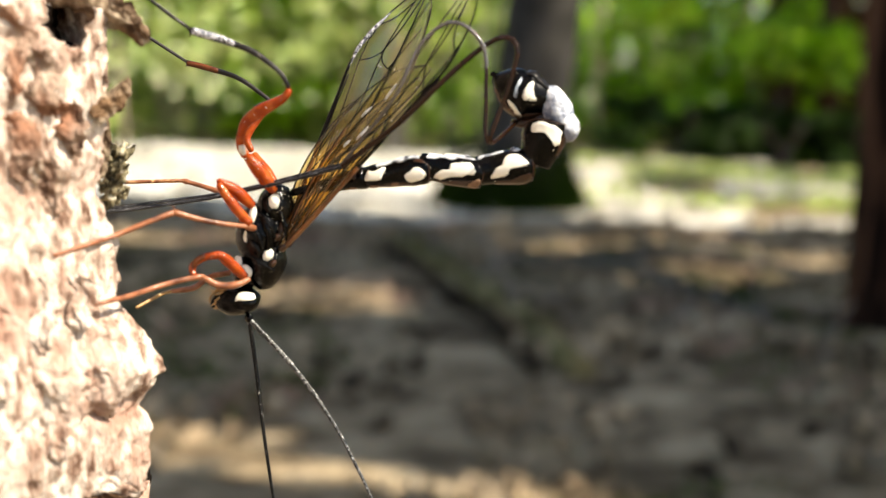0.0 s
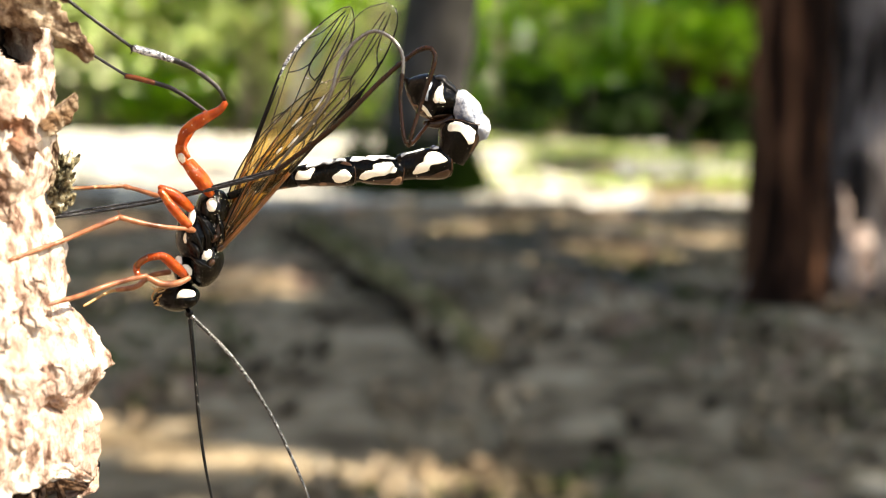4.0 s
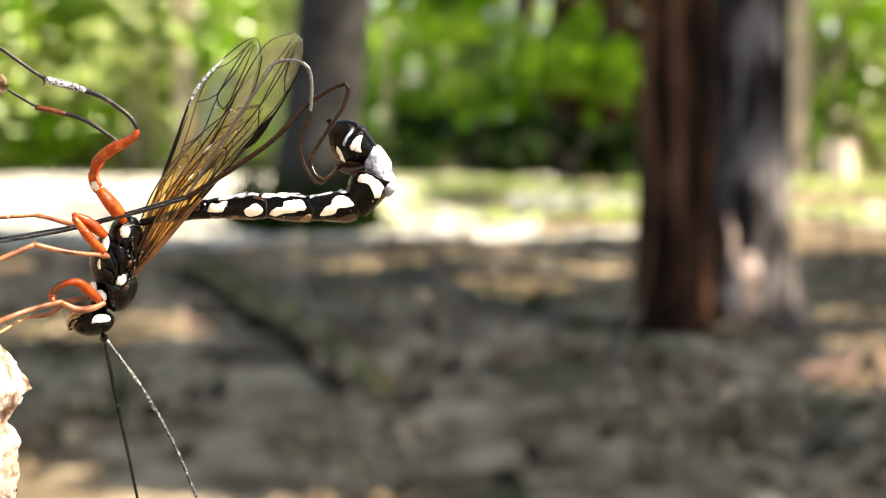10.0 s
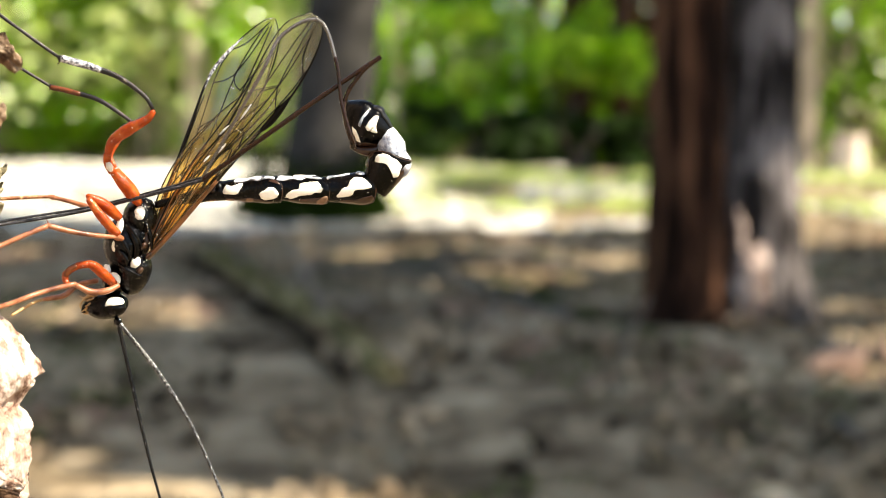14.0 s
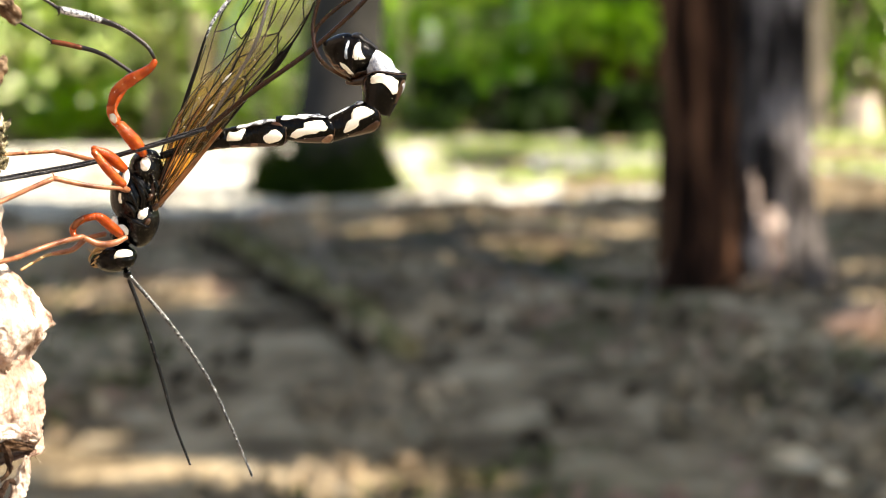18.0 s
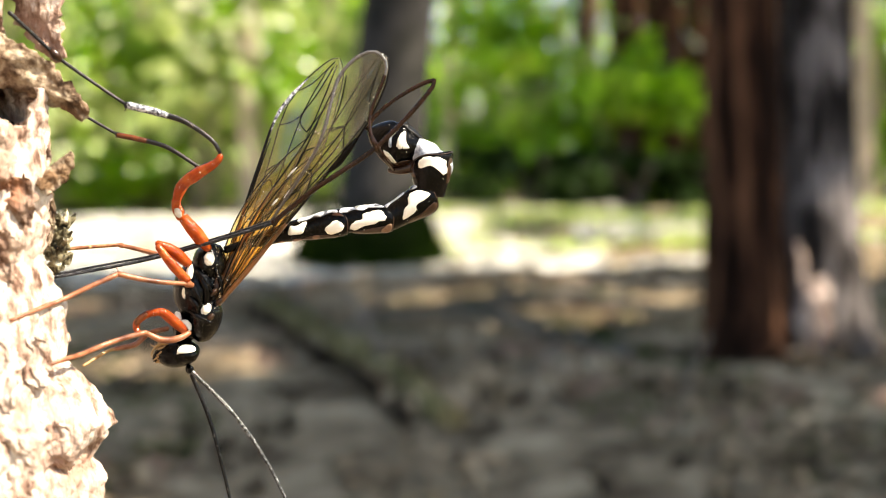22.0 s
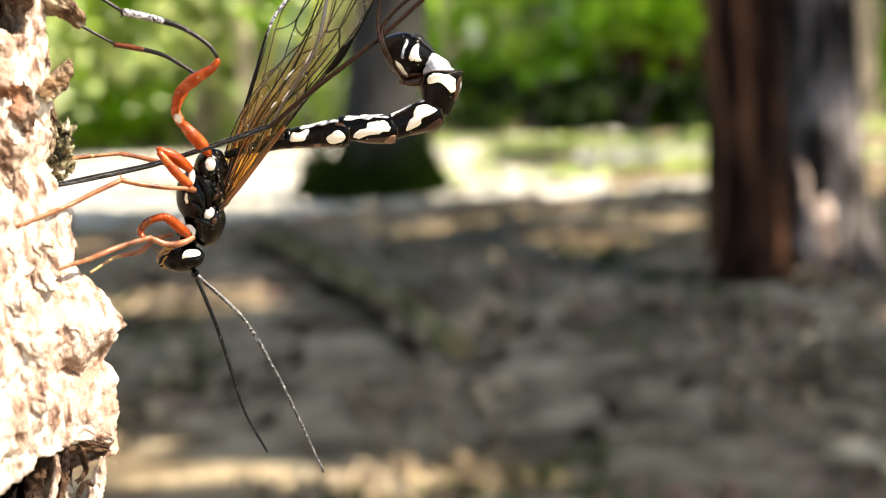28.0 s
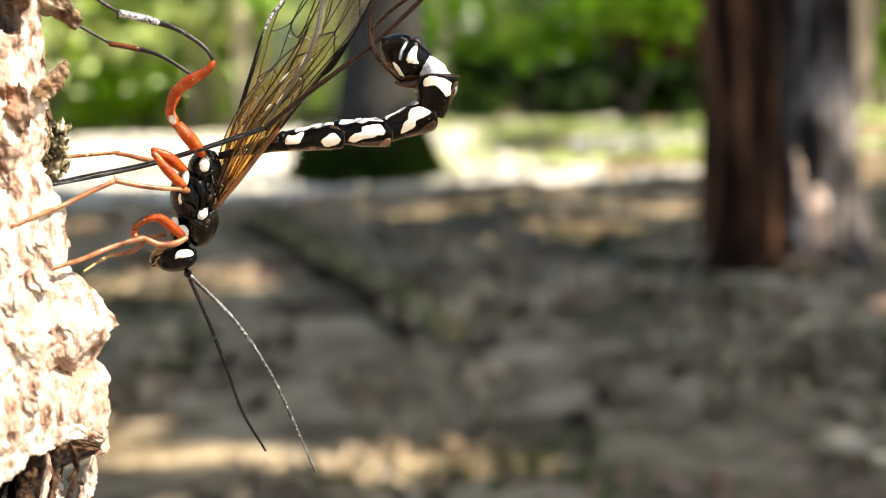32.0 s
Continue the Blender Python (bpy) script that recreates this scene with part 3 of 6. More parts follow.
# wings: outline from the root out along the front edge and back
def wing(name, front, back, lift, veins, label):
    f, b = spline(mid(*front), 40), spline(mid(*back), 40)
    bm = bmesh.new()
    rows = []
    for i in range(41):
        row = []
        for k in range(9):
            p = f[i].lerp(b[i], k / 8)
            p.y += lift * 0.0006 * math.sin(k / 8 * math.pi * 3 + i * 0.1) * min(1, i / 12) * 0.35
            row.append(bm.verts.new(p))
        rows.append(row)
    for a, c in zip(rows, rows[1:]):
        for k in range(8):
            bm.faces.new((a[k], a[k + 1], c[k + 1], c[k]))
    ob = part(name, bm, WING, wasp, label)
    solid = ob.modifiers.new("thickness", "SOLIDIFY")
    solid.thickness = 0.00001
    part("front_vein", tube(f[:15], [4.5 * UNIT, 4 * UNIT, 3.2 * UNIT], 8), VEIN_ORANGE, ob, "orange-brown front vein")
    part("front_vein", tube(f[14:], [3.2 * UNIT, 2.6 * UNIT, 1.8 * UNIT, 1.0 * UNIT], 8), VEIN, ob, "dark brown front vein")
    part("rear_edge", tube(b, [1.6 * UNIT, 1.2 * UNIT, 0.9 * UNIT], 6), VEIN, ob)
    for ends in veins:
        line = []
        for s, k in ends:
            i = s * 40
            j = min(int(i), 39)
            a = f[j].lerp(f[j + 1], i - j)
            c = b[j].lerp(b[j + 1], i - j)
            line.append(a.lerp(c, k))
        near_root = ends[0][0] < 0.3
        line = [p + Vector((random.gauss(0, 2.2), 0, random.gauss(0, 2.2))) * UNIT if 0 < j < len(line) - 1 else p for j, p in enumerate(line)]
        part("vein", tube(spline(line, 10), [0.9 * UNIT, 1.2 * UNIT] if near_root else [1.3 * UNIT, 1.1 * UNIT], 6), VEIN_ORANGE if near_root and ends[-1][0] < 0.45 else VEIN, ob)
    # pale specks: dust on the film, and small painted glints
    specks = bmesh.new()
    for _ in range(26):
        i = int(3 + 34 * random.random() ** 1.3)
        p = f[i].lerp(b[i], random.random()) + Vector((0, -0.0001, 0))
        bmesh.ops.create_icosphere(specks, subdivisions=1, radius=random.uniform(0.5, 1.5) * UNIT, matrix=Matrix.Translation(p))
    part("dust", specks, PALE_DUST, ob, "pale specks of dust and painted glints")
    return ob


# each point: share of the way out along the wing, and across it from the front edge
LONG_VEINS = [((0.02, 0.3), (0.25, 0.22), (0.5, 0.16), (0.7, 0.1), (0.82, 0.02)), ((0.04, 0.5), (0.3, 0.45), (0.55, 0.42), (0.75, 0.38), (0.93, 0.3)), ((0.05, 0.6), (0.3, 0.62), (0.55, 0.62), (0.8, 0.6), (0.96, 0.58)), ((0.06, 0.75), (0.3, 0.78), (0.5, 0.82), (0.68, 0.98)),
              ((0.08, 0.9), (0.25, 0.93), (0.42, 1.0)), ((0.03, 0.15), (0.2, 0.12), (0.4, 0.08), (0.6, 0.05)), ((0.03, 0.4), (0.2, 0.34), (0.36, 0.44)), ((0.05, 0.85), (0.3, 0.86), (0.5, 0.9), (0.57, 0.9))]
CROSS_VEINS = [((0.48, 0.16), (0.52, 0.3), (0.54, 0.42)), ((0.54, 0.42), (0.5, 0.55), (0.48, 0.62)), ((0.66, 0.12), (0.69, 0.26), (0.72, 0.38)), ((0.72, 0.38), (0.7, 0.5), (0.68, 0.61)),
               ((0.62, 0.62), (0.6, 0.75), (0.57, 0.9)), ((0.36, 0.44), (0.38, 0.53), (0.37, 0.62)), ((0.3, 0.62), (0.33, 0.7), (0.34, 0.79)), ((0.72, 0.38), (0.82, 0.42), (0.95, 0.45)),
               ((0.68, 0.61), (0.78, 0.72), (0.86, 0.9)), ((0.2, 0.6), (0.22, 0.75), (0.25, 0.92)), ((0.3, 0.22), (0.33, 0.33), (0.36, 0.44)), ((0.8, 0.03), (0.85, 0.2), (0.97, 0.35)),
               ((0.12, 0.3), (0.2, 0.45), (0.22, 0.6)), ((0.42, 0.16), (0.46, 0.28), (0.44, 0.42)), ((0.58, 0.62), (0.5, 0.72), (0.46, 0.82)), ((0.3, 0.05), (0.36, 0.12), (0.42, 0.2))]
far_wing = wing("wing", [(392, 520, 0.6), (408, 455, 0.8), (432, 375, 1.2), (462, 285, 1.8), (492, 203, 2.3), (540, 142, 2.6), (584, 104, 2.8), (603, 98, 2.9)],
     [(398, 528, 0.5), (440, 470, 0.4), (500, 392, 0.7), (552, 315, 1.2), (584, 235, 1.8), (603, 170, 2.3), (612, 125, 2.7), (606, 99, 2.9)], 1.0, LONG_VEINS + CROSS_VEINS, "amber transparent wing with dark veins")
# silvery slivers paint the sparkle of the wing's front edge and fold
limb("sparkling_hairs", [(483, 226, 2.1), (494, 199, 2.2), (512, 174, 2.35), (528, 155, 2.45), (548, 135, 2.55)], [1.2, 3.5, 4.5, 4.5, 3.2, 1.2], SPARKLE, far_wing, "painted silvery sparkle on the front edge", 16)
limb("glint_edge", [(470, 420, 0.4), (484, 398, 0.5), (498, 372, 0.6)], [1, 3, 3.4, 1], SPARKLE, far_wing, "silvery glint painted on a fold of the film", 8)
# white slivers paint the bright strokes of light on the film's creases
for fold in (((505, 346, -1.9), (514, 336, -2.0), (524, 324, -2.1)), ((485, 358, -1.7), (490, 352, -1.7), (495, 347, -1.8)), ((549, 280, -2.3), (558, 267, -2.4), (568, 252, -2.5)), ((512, 309, -2.0), (520, 300, -2.1), (529, 291, -2.2))):
    limb("glint_edge", [(u, v, d - 0.35) for u, v, d in fold], [0.5, 1.9, 2.1, 0.5], GLEAM, far_wing, "bright glint painted along a crease of the film", 8)
near_wing = wing("wing", [(388, 533, -0.9), (436, 480, -1.1), (500, 402, -1.6), (575, 312, -2.2), (636, 240, -2.8), (674, 175, -3.2), (692, 122, -3.4), (688, 95, -3.5)],
                 [(386, 522, -0.9), (420, 440, -0.9), (464, 360, -1.2), (512, 292, -1.8), (560, 220, -2.4), (598, 145, -2.9), (630, 102, -3.3), (672, 86, -3.5)], -1.0, LONG_VEINS + CROSS_VEINS, "amber transparent wing with dark veins")
part("stigma", tube(spline(mid((582, 303, -2.3), (600, 286, -2.45), (622, 258, -2.65), (638, 237, -2.8)), 10), [2 * UNIT, 6.5 * UNIT, 6 * UNIT, 2 * UNIT], 8), BLACK, near_wing, "black wing spot")
wing("hind_wing", [(390, 505, 0.2), (420, 440, 0.3), (470, 380, 0.4), (530, 330, 0.6), (590, 268, 0.8), (618, 225, 1.0)],
     [(388, 500, 0.2), (405, 420, 0.3), (440, 350, 0.4), (490, 290, 0.6), (555, 235, 0.8), (612, 218, 1.0)], 0.6, LONG_VEINS[1:4:2] + CROSS_VEINS[:1], "small amber hind wing")

# abdomen: five rings and the end piece, each a rigid part that turns on the one before
LENGTHS = (112, 105, 91, 80, 57)
PROFILES = (((0, 7), (30, 8), (60, 12), (124, 20)), ((-16, 11), (-4, 17.5), (12, 20.5), (50, 23), (80, 26.5), (103, 27.5), (110, 24)), ((-8, 24), (14, 24.5), (45, 26), (75, 28.5), (92, 28), (99, 23.5)),
            ((-10, 24.5), (18, 27), (48, 31), (70, 33), (81, 31.5), (87, 26)), ((-12, 28), (12, 34), (34, 39), (56, 40.5), (61, 39), (62, 35)))


def ring_radius(i, x):
    xs, rs = zip(*PROFILES[i])
    return float(np.interp(x, xs, rs))


def ring_point(i, x, phi, grow=0.0):
    """phi 0 faces the camera, 90 the back of the abdomen."""
    r = ring_radius(i, x) + grow + 1.6 * noise.noise(Vector((x * 0.035, math.cos(phi) * 1.1, math.sin(phi) * 1.1 + i * 5)))
    flat = 1.0 + 0.08 * math.cos(2 * phi)
    if i:
        x -= (17 if math.sin(phi) > 0 else 7 if i < 4 else -9) * math.sin(phi) ** 2 * min(1.0, max(0.0, x / LENGTHS[i])) ** 2
    return Vector((x, -math.cos(phi) * r * 0.92, math.sin(phi) * r * flat)) * UNIT


def ring(i):
    bm = bmesh.new()
    x0, x1 = PROFILES[i][0][0], PROFILES[i][-1][0]
    loops = []
    for k in range(19):
        x = x0 + (x1 - x0) * k / 18
        loops.append([bm.verts.new(ring_point(i, x, 2 * math.pi * j / 28)) for j in range(28)])
    for a, b in zip(loops, loops[1:]):
        for j in range(28):
            bm.faces.new((a[j], a[(j + 1) % 28], b[(j + 1) % 28], b[j]))
    bm.faces.new(loops[0])
    bm.faces.new(loops[-1])
    return part("abdomen_ring", bm, BLACK, wasp, "glossy black abdomen ring")


def mark(i, x, phi, half_x, half_phi, parent, mat=IVORY, name="ivory_mark", seed=0, slope=0.0, notch=0.3):
    """A raised patch on a ring: centre, half lengths along and round it, with a wavy outline."""
    bm = bmesh.new()
    loops = []
    for r in (0.0, 0.35, 0.7, 0.93, 1.0):
        loop = []
        for k in range(1 if r == 0 else 26):
            a = 2 * math.pi * k / 26
            w = 1 + notch * noise.noise(Vector((math.cos(a) * 1.7, math.sin(a) * 1.7, seed + i * 3.1)))* 2
            du, dp = r * w * half_x * math.copysign(abs(math.cos(a)) ** 0.9, math.cos(a)), r * w * half_phi * math.copysign(abs(math.sin(a)) ** 0.9, math.sin(a))
            loop.append(bm.verts.new(ring_point(i, x + du, radians(phi + dp + slope * du), 1.3 if r < 1 else -0.5)))
        loops.append(loop)
    for k in range(26):
        bm.faces.new((loops[0][0], loops[1][k], loops[1][(k + 1) % 26]))
    for a, b in zip(loops[1:], loops[2:]):
        for k in range(26):
            bm.faces.new((a[k], a[(k + 1) % 26], b[(k + 1) % 26], b[k]))
    return part(name, bm, mat, parent)


def stain(surface, outline_points, parent, mat=IVORY, name="ivory_mark", seed=0.0, lift=1.2, rough=0.05):
    """A raised patch whose outline runs through (along, across) points of a surface."""
    pts = outline_points
    ring_line = []
    for k in range(len(pts)):
        p0, p1, p2, p3 = (Vector(pts[(k + j - 1) % len(pts)]) for j in range(4))
        for h in range(5):
            e = h / 5
            ring_line.append(0.5 * (2 * p1 + (p2 - p0) * e + (2 * p0 - 5 * p1 + 4 * p2 - p3) * e * e + (3 * p1 - p0 - 3 * p2 + p3) * e ** 3))
    mid_point = sum(ring_line, Vector((0, 0))) / len(ring_line)
    bm = bmesh.new()
    loops = []
    for r in (0.0, 0.3, 0.6, 0.92, 1.0):
        loop = []
        for k, p in enumerate(ring_line if r else ring_line[:1]):
            w = 1 + rough * 2 * noise.noise(Vector((k * 0.45, seed, 2.0)))
            c = mid_point + (p - mid_point) * r * w
            loop.append(bm.verts.new(surface(c.x, c.y, lift if r < 1 else -0.5)))
        loops.append(loop)
    n = len(ring_line)
    for k in range(n):
        bm.faces.new((loops[0][0], loops[1][k], loops[1][(k + 1) % n]))
    for a, b in zip(loops[1:], loops[2:]):
        for k in range(n):
            bm.faces.new((a[k], a[(k + 1) % n], b[(k + 1) % n], b[k]))
    return part(name, bm, mat, parent)


def on_ring(i):
    """Surface of a ring: along it, and across it from belly (-1) over the near side (0) to the back (1)."""
    return lambda x, c, g: ring_point(i, x, math.asin(max(-0.999, min(0.999, c))) if c <= 1 else math.pi - math.asin(max(-0.999, 2 - c)), g)


rings = [ring(i) for i in range(5)]
stain(on_ring(0), [(70, 0.35), (90, 0.1), (110, 0.0), (112, 0.5), (100, 0.9), (75, 0.95), (55, 0.8)], rings[0], BROWN, "brown_mark", 1)
stain(on_ring(0), [(92, -0.9), (100, -0.75), (108, -0.8), (104, -0.96)], rings[0], PALE_BROWN, "pale_mark", 2)
stain(on_ring(1), [(0, -0.30), (4, 0.2), (8, 0.42), (18, 0.32), (34, 0.55), (38, 0.42), (32, 0.0), (27, -0.32), (12, -0.36)], rings[1], seed=1)
stain(on_ring(1), [(67, -0.25), (77, -0.02), (83, 0.12), (92, 0.12), (101, -0.22), (99, -0.52), (86, -0.66), (72, -0.68)], rings[1], seed=2)
stain(on_ring(1), [(20, 0.74), (36, 0.62), (50, 0.72), (66, 0.58), (84, 0.70), (100, 0.66), (104, 0.92), (80, 1.2), (30, 1.2)], rings[1], DORSAL, "pale_bloom", 3)
stain(on_ring(1), [(86, 0.52), (94, 0.62), (102, 0.55), (105, 0.30), (98, 0.36)], rings[1], BROWN, "brown_mark", 4)
stain(on_ring(1), [(42, -0.84), (46, -0.68), (55, -0.70), (56, -0.86), (48, -0.95)], rings[1], PALE_BROWN, "pale_mark", 5)
stain(on_ring(1), [(6, -0.92), (8, -0.74), (20, -0.74), (22, -0.90), (14, -0.97)], rings[1], PALE_BROWN, "pale_mark", 6)
stain(on_ring(2), [(18, -0.56), (22, -0.30), (30, -0.08), (41, 0.02), (44, 0.36), (58, 0.46), (66, 0.50), (78, 0.46), (84, 0.14), (82, -0.14), (72, -0.16), (63, -0.32), (43, -0.46), (29, -0.70), (20, -0.68)], rings[2], seed=4)
stain(on_ring(2), [(0, 0.62), (14, 0.54), (28, 0.70), (44, 0.58), (58, 0.74), (78, 0.66), (90, 0.84), (60, 1.2), (10, 1.2)], rings[2], DORSAL, "pale_bloom", 5)
stain(on_ring(2), [(30, 0.84), (44, 0.74), (60, 0.86), (50, 0.99), (36, 0.99)], rings[2], IVORY, "ivory_mark", 6, 1.9)
stain(on_ring(2), [(28, -0.86), (48, -0.66), (70, -0.52), (90, -0.45), (94, -0.7), (82, -0.93), (50, -0.97)], rings[2], BROWN, "brown_plate", 7)
stain(on_ring(2), [(82, -0.5), (90, -0.36), (95, -0.42), (95, -0.85), (80, -0.9), (76, -0.72)], rings[2], PALE_BROWN, "pale_mark", 8, 1.8)
stain(on_ring(3), [(14, -0.54), (18, -0.30), (24, -0.02), (35, 0.14), (40, 0.44), (52, 0.62), (64, 0.56), (75, 0.26), (76, 0.0), (65, -0.08), (48, -0.12), (42, -0.38), (25, -0.54)], rings[3], seed=8)
stain(on_ring(3), [(-2, 0.66), (10, 0.80), (30, 0.82), (44, 0.90), (30, 1.1), (2, 1.08)], rings[3], DORSAL, "pale_bloom", 9)
stain(on_ring(3), [(54, 0.80), (66, 0.72), (76, 0.80), (74, 0.96), (60, 0.98)], rings[3], DORSAL, "pale_bloom", 10)
stain(on_ring(3), [(30, -0.86), (50, -0.66), (72, -0.45), (82, -0.5), (82, -0.86), (54, -0.96)], rings[3], BROWN, "brown_plate", 11)
stain(on_ring(4), [(36, 0.48), (46, 0.58), (55, 0.46), (56, 0.06), (54, -0.36), (44, -0.70), (24, -0.64), (33, -0.30), (40, 0.05)], rings[4], seed=12, rough=0.1)
stain(on_ring(4), [(20, 0.75), (40, 0.82), (54, 0.74), (56, 0.95), (30, 1.05)], rings[4], BROWN, "brown_mark", 14)
for i in range(1, 5):
    mark(i, 55 if i < 4 else 34, 180, 26 if i < 4 else 16, 20, rings[i], seed=20 + i)

stain(lambda u, v, g: q(u, v, -0.8 - 0.72 * math.sqrt(max(0.02, 1 - ((u - 331) / 24) ** 2 - ((v - 622) / 19) ** 2)) - g * 0.03), [(313, 607), (324, 604), (338, 604), (346, 607), (348, 615), (336, 619), (322, 620), (312, 621)], head, IVORY, "face_stripe", 4.0, 1.0, 0.02)

# end piece: x runs towards the pointed tip
def end_point(x, phi, grow=0.0):
    e = (x + 54) / 112
    r = 43 * (math.sin(math.pi * min(1, e * 1.5 + 0.12) * 0.5) if e < 0.4 else 1.0) * (1.0 if e < 0.5 else max(0.12, 1 - (max(0, e - 0.5) / 0.53) ** 2.2)) + grow
    r -= 3.0 * math.exp(-((x - 9) / 4.5) ** 2)
    return Vector((x, -math.cos(phi) * r * 0.9, math.sin(phi) * r * 0.92 - 26 * max(0, e - 0.5) ** 1.5)) * UNIT


def patch(surface, x, phi, half_x, half_phi, parent, mat, name, seed=0.0, slope=0.0, notch=0.12, lift=1.2):
    bm = bmesh.new()
    loops = []
    for r in (0.0, 0.35, 0.7, 0.93, 1.0):
        loop = []
        for k in range(1 if r == 0 else 28):
            a = 2 * math.pi * k / 28
            w = 1 + 2 * notch * noise.noise(Vector((math.cos(a) * 1.7, math.sin(a) * 1.7, seed)))
            du, dp = r * w * half_x * math.cos(a), r * w * half_phi * math.sin(a)
            loop.append(bm.verts.new(surface(x + du + slope * dp, radians(phi + dp), lift if r < 1 else -0.5)))
        loops.append(loop)
    for k in range(28):
        bm.faces.new((loops[0][0], loops[1][k], loops[1][(k + 1) % 28]))
    for a, b in zip(loops[1:], loops[2:]):
        for k in range(28):
            bm.faces.new((a[k], a[(k + 1) % 28], b[(k + 1) % 28], b[k]))
    return part(name, bm, mat, parent)


bm = bmesh.new()
loops = [[bm.verts.new(end_point(-54 + 112 * a / 24, 2 * math.pi * j / 28)) for j in range(28)] for a in range(25)]
for a, b in zip(loops, loops[1:]):
    for j in range(28):
        bm.faces.new((a[j], a[(j + 1) % 28], b[(j + 1) % 28], b[j]))
bm.faces.new(loops[0])
bm.faces.new(loops[-1])
end_piece = part("abdomen_end", bm, BLACK, wasp, "glossy black pointed abdomen end")
def on_end(x, c, g):
    return end_point(x, math.asin(max(-0.999, min(0.999, c))), g)


stain(on_end, [(-22, 0.14), (-14, 0.24), (-4, 0.26), (1, 0.14), (1, -0.22), (-3, -0.50), (-10, -0.54), (-12, -0.28), (-16, -0.05)], end_piece, IVORY, "ivory_mark", 1.0)
stain(on_end, [(-8, 0.92), (2, 0.72), (14, 0.56), (22, 0.56), (18, 0.68), (4, 0.88)], end_piece, IVORY, "ivory_mark", 2.0)
stain(on_end, [(9, 0.30), (12, 0.0), (10, -0.50), (12.5, -0.60), (15, -0.42), (16.5, 0.0), (14, 0.30)], end_piece, FOLD, "pale_fold", 3.0, 1.4)
patch(end_point, 16, 88, 36, 34, end_piece, BROWN, "brown_plate", 5.0)
patch(end_point, -12, 70, 30, 12, end_piece, BROWN, "brown_plate", 6.0)
patch(end_point, -16, -66, 26, 20, end_piece, BLACK_MATT, "grey_cap", 7.0, lift=2.5)
patch(end_point, -14, 180, 11, 34, end_piece, IVORY, "ivory_mark", 8.0)
bm = bmesh.new()
for y in (-7, 6):
    tube(spline([Vector(p) * UNIT for p in ((40, y, -4), (50, y * 1.1, -10), (58, y, -16), (62, y * 0.6, -12))], 10), [8 * UNIT, 7 * UNIT, 4.5 * UNIT, 2.5 * UNIT], 9, bm, 0.2, 1500)
part("beak", bm, BLACK, end_piece, "short black pointed beak")
bm = bmesh.new()
for k in range(14):
    blob(end_point(12 + 2.8 * k, radians(52 + 6 * math.sin(k)), 1.5), (1.9 * UNIT, 1.6 * UNIT, 1.6 * UNIT), 0, bm, 0.2, k, 2, 6)
part("pale_beads", bm, PALE_BROWN, end_piece, "row of pale beads along the brown plate")


def rim(i):
    """Thin translucent brown hem round the rear edge of a ring."""
    x = PROFILES[i][-1][0] - 2
    return part("hem", tube([ring_point(i, x, 2 * math.pi * j / 40, 0.4) for j in range(41)], [1.0 * UNIT] * 41, 6, closed=False), BROWN, rings[i], "thin brown hem")


def dust(surface, x0, x1, count, parent):
    """Pale specks lying on the skin: dust, and painted glints of the black chitin."""
    bm = bmesh.new()
    for _ in range(count):
        p = surface(random.uniform(x0, x1), radians(random.uniform(-60, 80)), 0.3)
        r = random.uniform(0.35, 0.95) * UNIT
        bmesh.ops.create_icosphere(bm, subdivisions=1, radius=r, matrix=Matrix.Translation(p))
    part("dust", bm, PALE_DUST, parent, "pale specks of dust and painted glints")


for i in range(1, 5):
    rim(i)
    patch(lambda x, p, g, i=i: ring_point(i, x, p, g), LENGTHS[i] * 0.55, -66, LENGTHS[i] * 0.36, 22, rings[i], BROWN, "brown_underside", i * 1.7, lift=0.5)
    dust(lambda x, p, g, i=i: ring_point(i, x, p, g), 5, LENGTHS[i] - 5, 7, rings[i])
dust(end_point, -45, 30, 10, end_piece)
dust(lambda x, p, g: q(352 + 40 * math.cos(p) * math.sin(x), 505 + 62 * math.cos(x), -1.7 * math.sin(p * 0.8 + 1.2) * abs(math.sin(x))), 0.3, 2.9, 60, thorax)
dust(lambda x, p, g: q(373 + 27 * math.cos(p * 2) * math.sin(x), 461 + 36 * math.cos(x), -1.4 * abs(math.sin(x))), 0.4, 2.7, 30, thorax)
sacks = []
for radii in ((42, 30, 25), (27, 28, 23)):
    bm = blob((0, 0, 0), [r * UNIT for r in radii], 0, rough=0.06, freq=2.2, seg=32)
    for v in bm.verts:
        v.co *= 1 + 0.024 * math.sin(v.co.z / UNIT * 0.55 + 1.5 * math.sin(v.co.x / UNIT * 0.12))
    sacks.append(part("membrane_sack", bm, MEMBRANE, wasp, "swollen wrinkled white membrane"))
bm = bmesh.new()
tube(spline([Vector(p) * UNIT for p in ((-40, 0, 22), (-28, 0, 36), (-12, 0, 44), (6, 0, 48))], 10), [9 * UNIT, 10 * UNIT, 8 * UNIT, 5 * UNIT], 10, bm)
guide = part("drill_guide", bm, BROWN, end_piece, "brown translucent drill guide")

# the abdomen pumps up and down about once a second: place on the side plan and direction of each ring
def side_pose(u, v, angle, d=0.0):
    return Matrix.Translation(q(u, v, d)) @ pose(0, 0, 0, 0, -angle, 0)


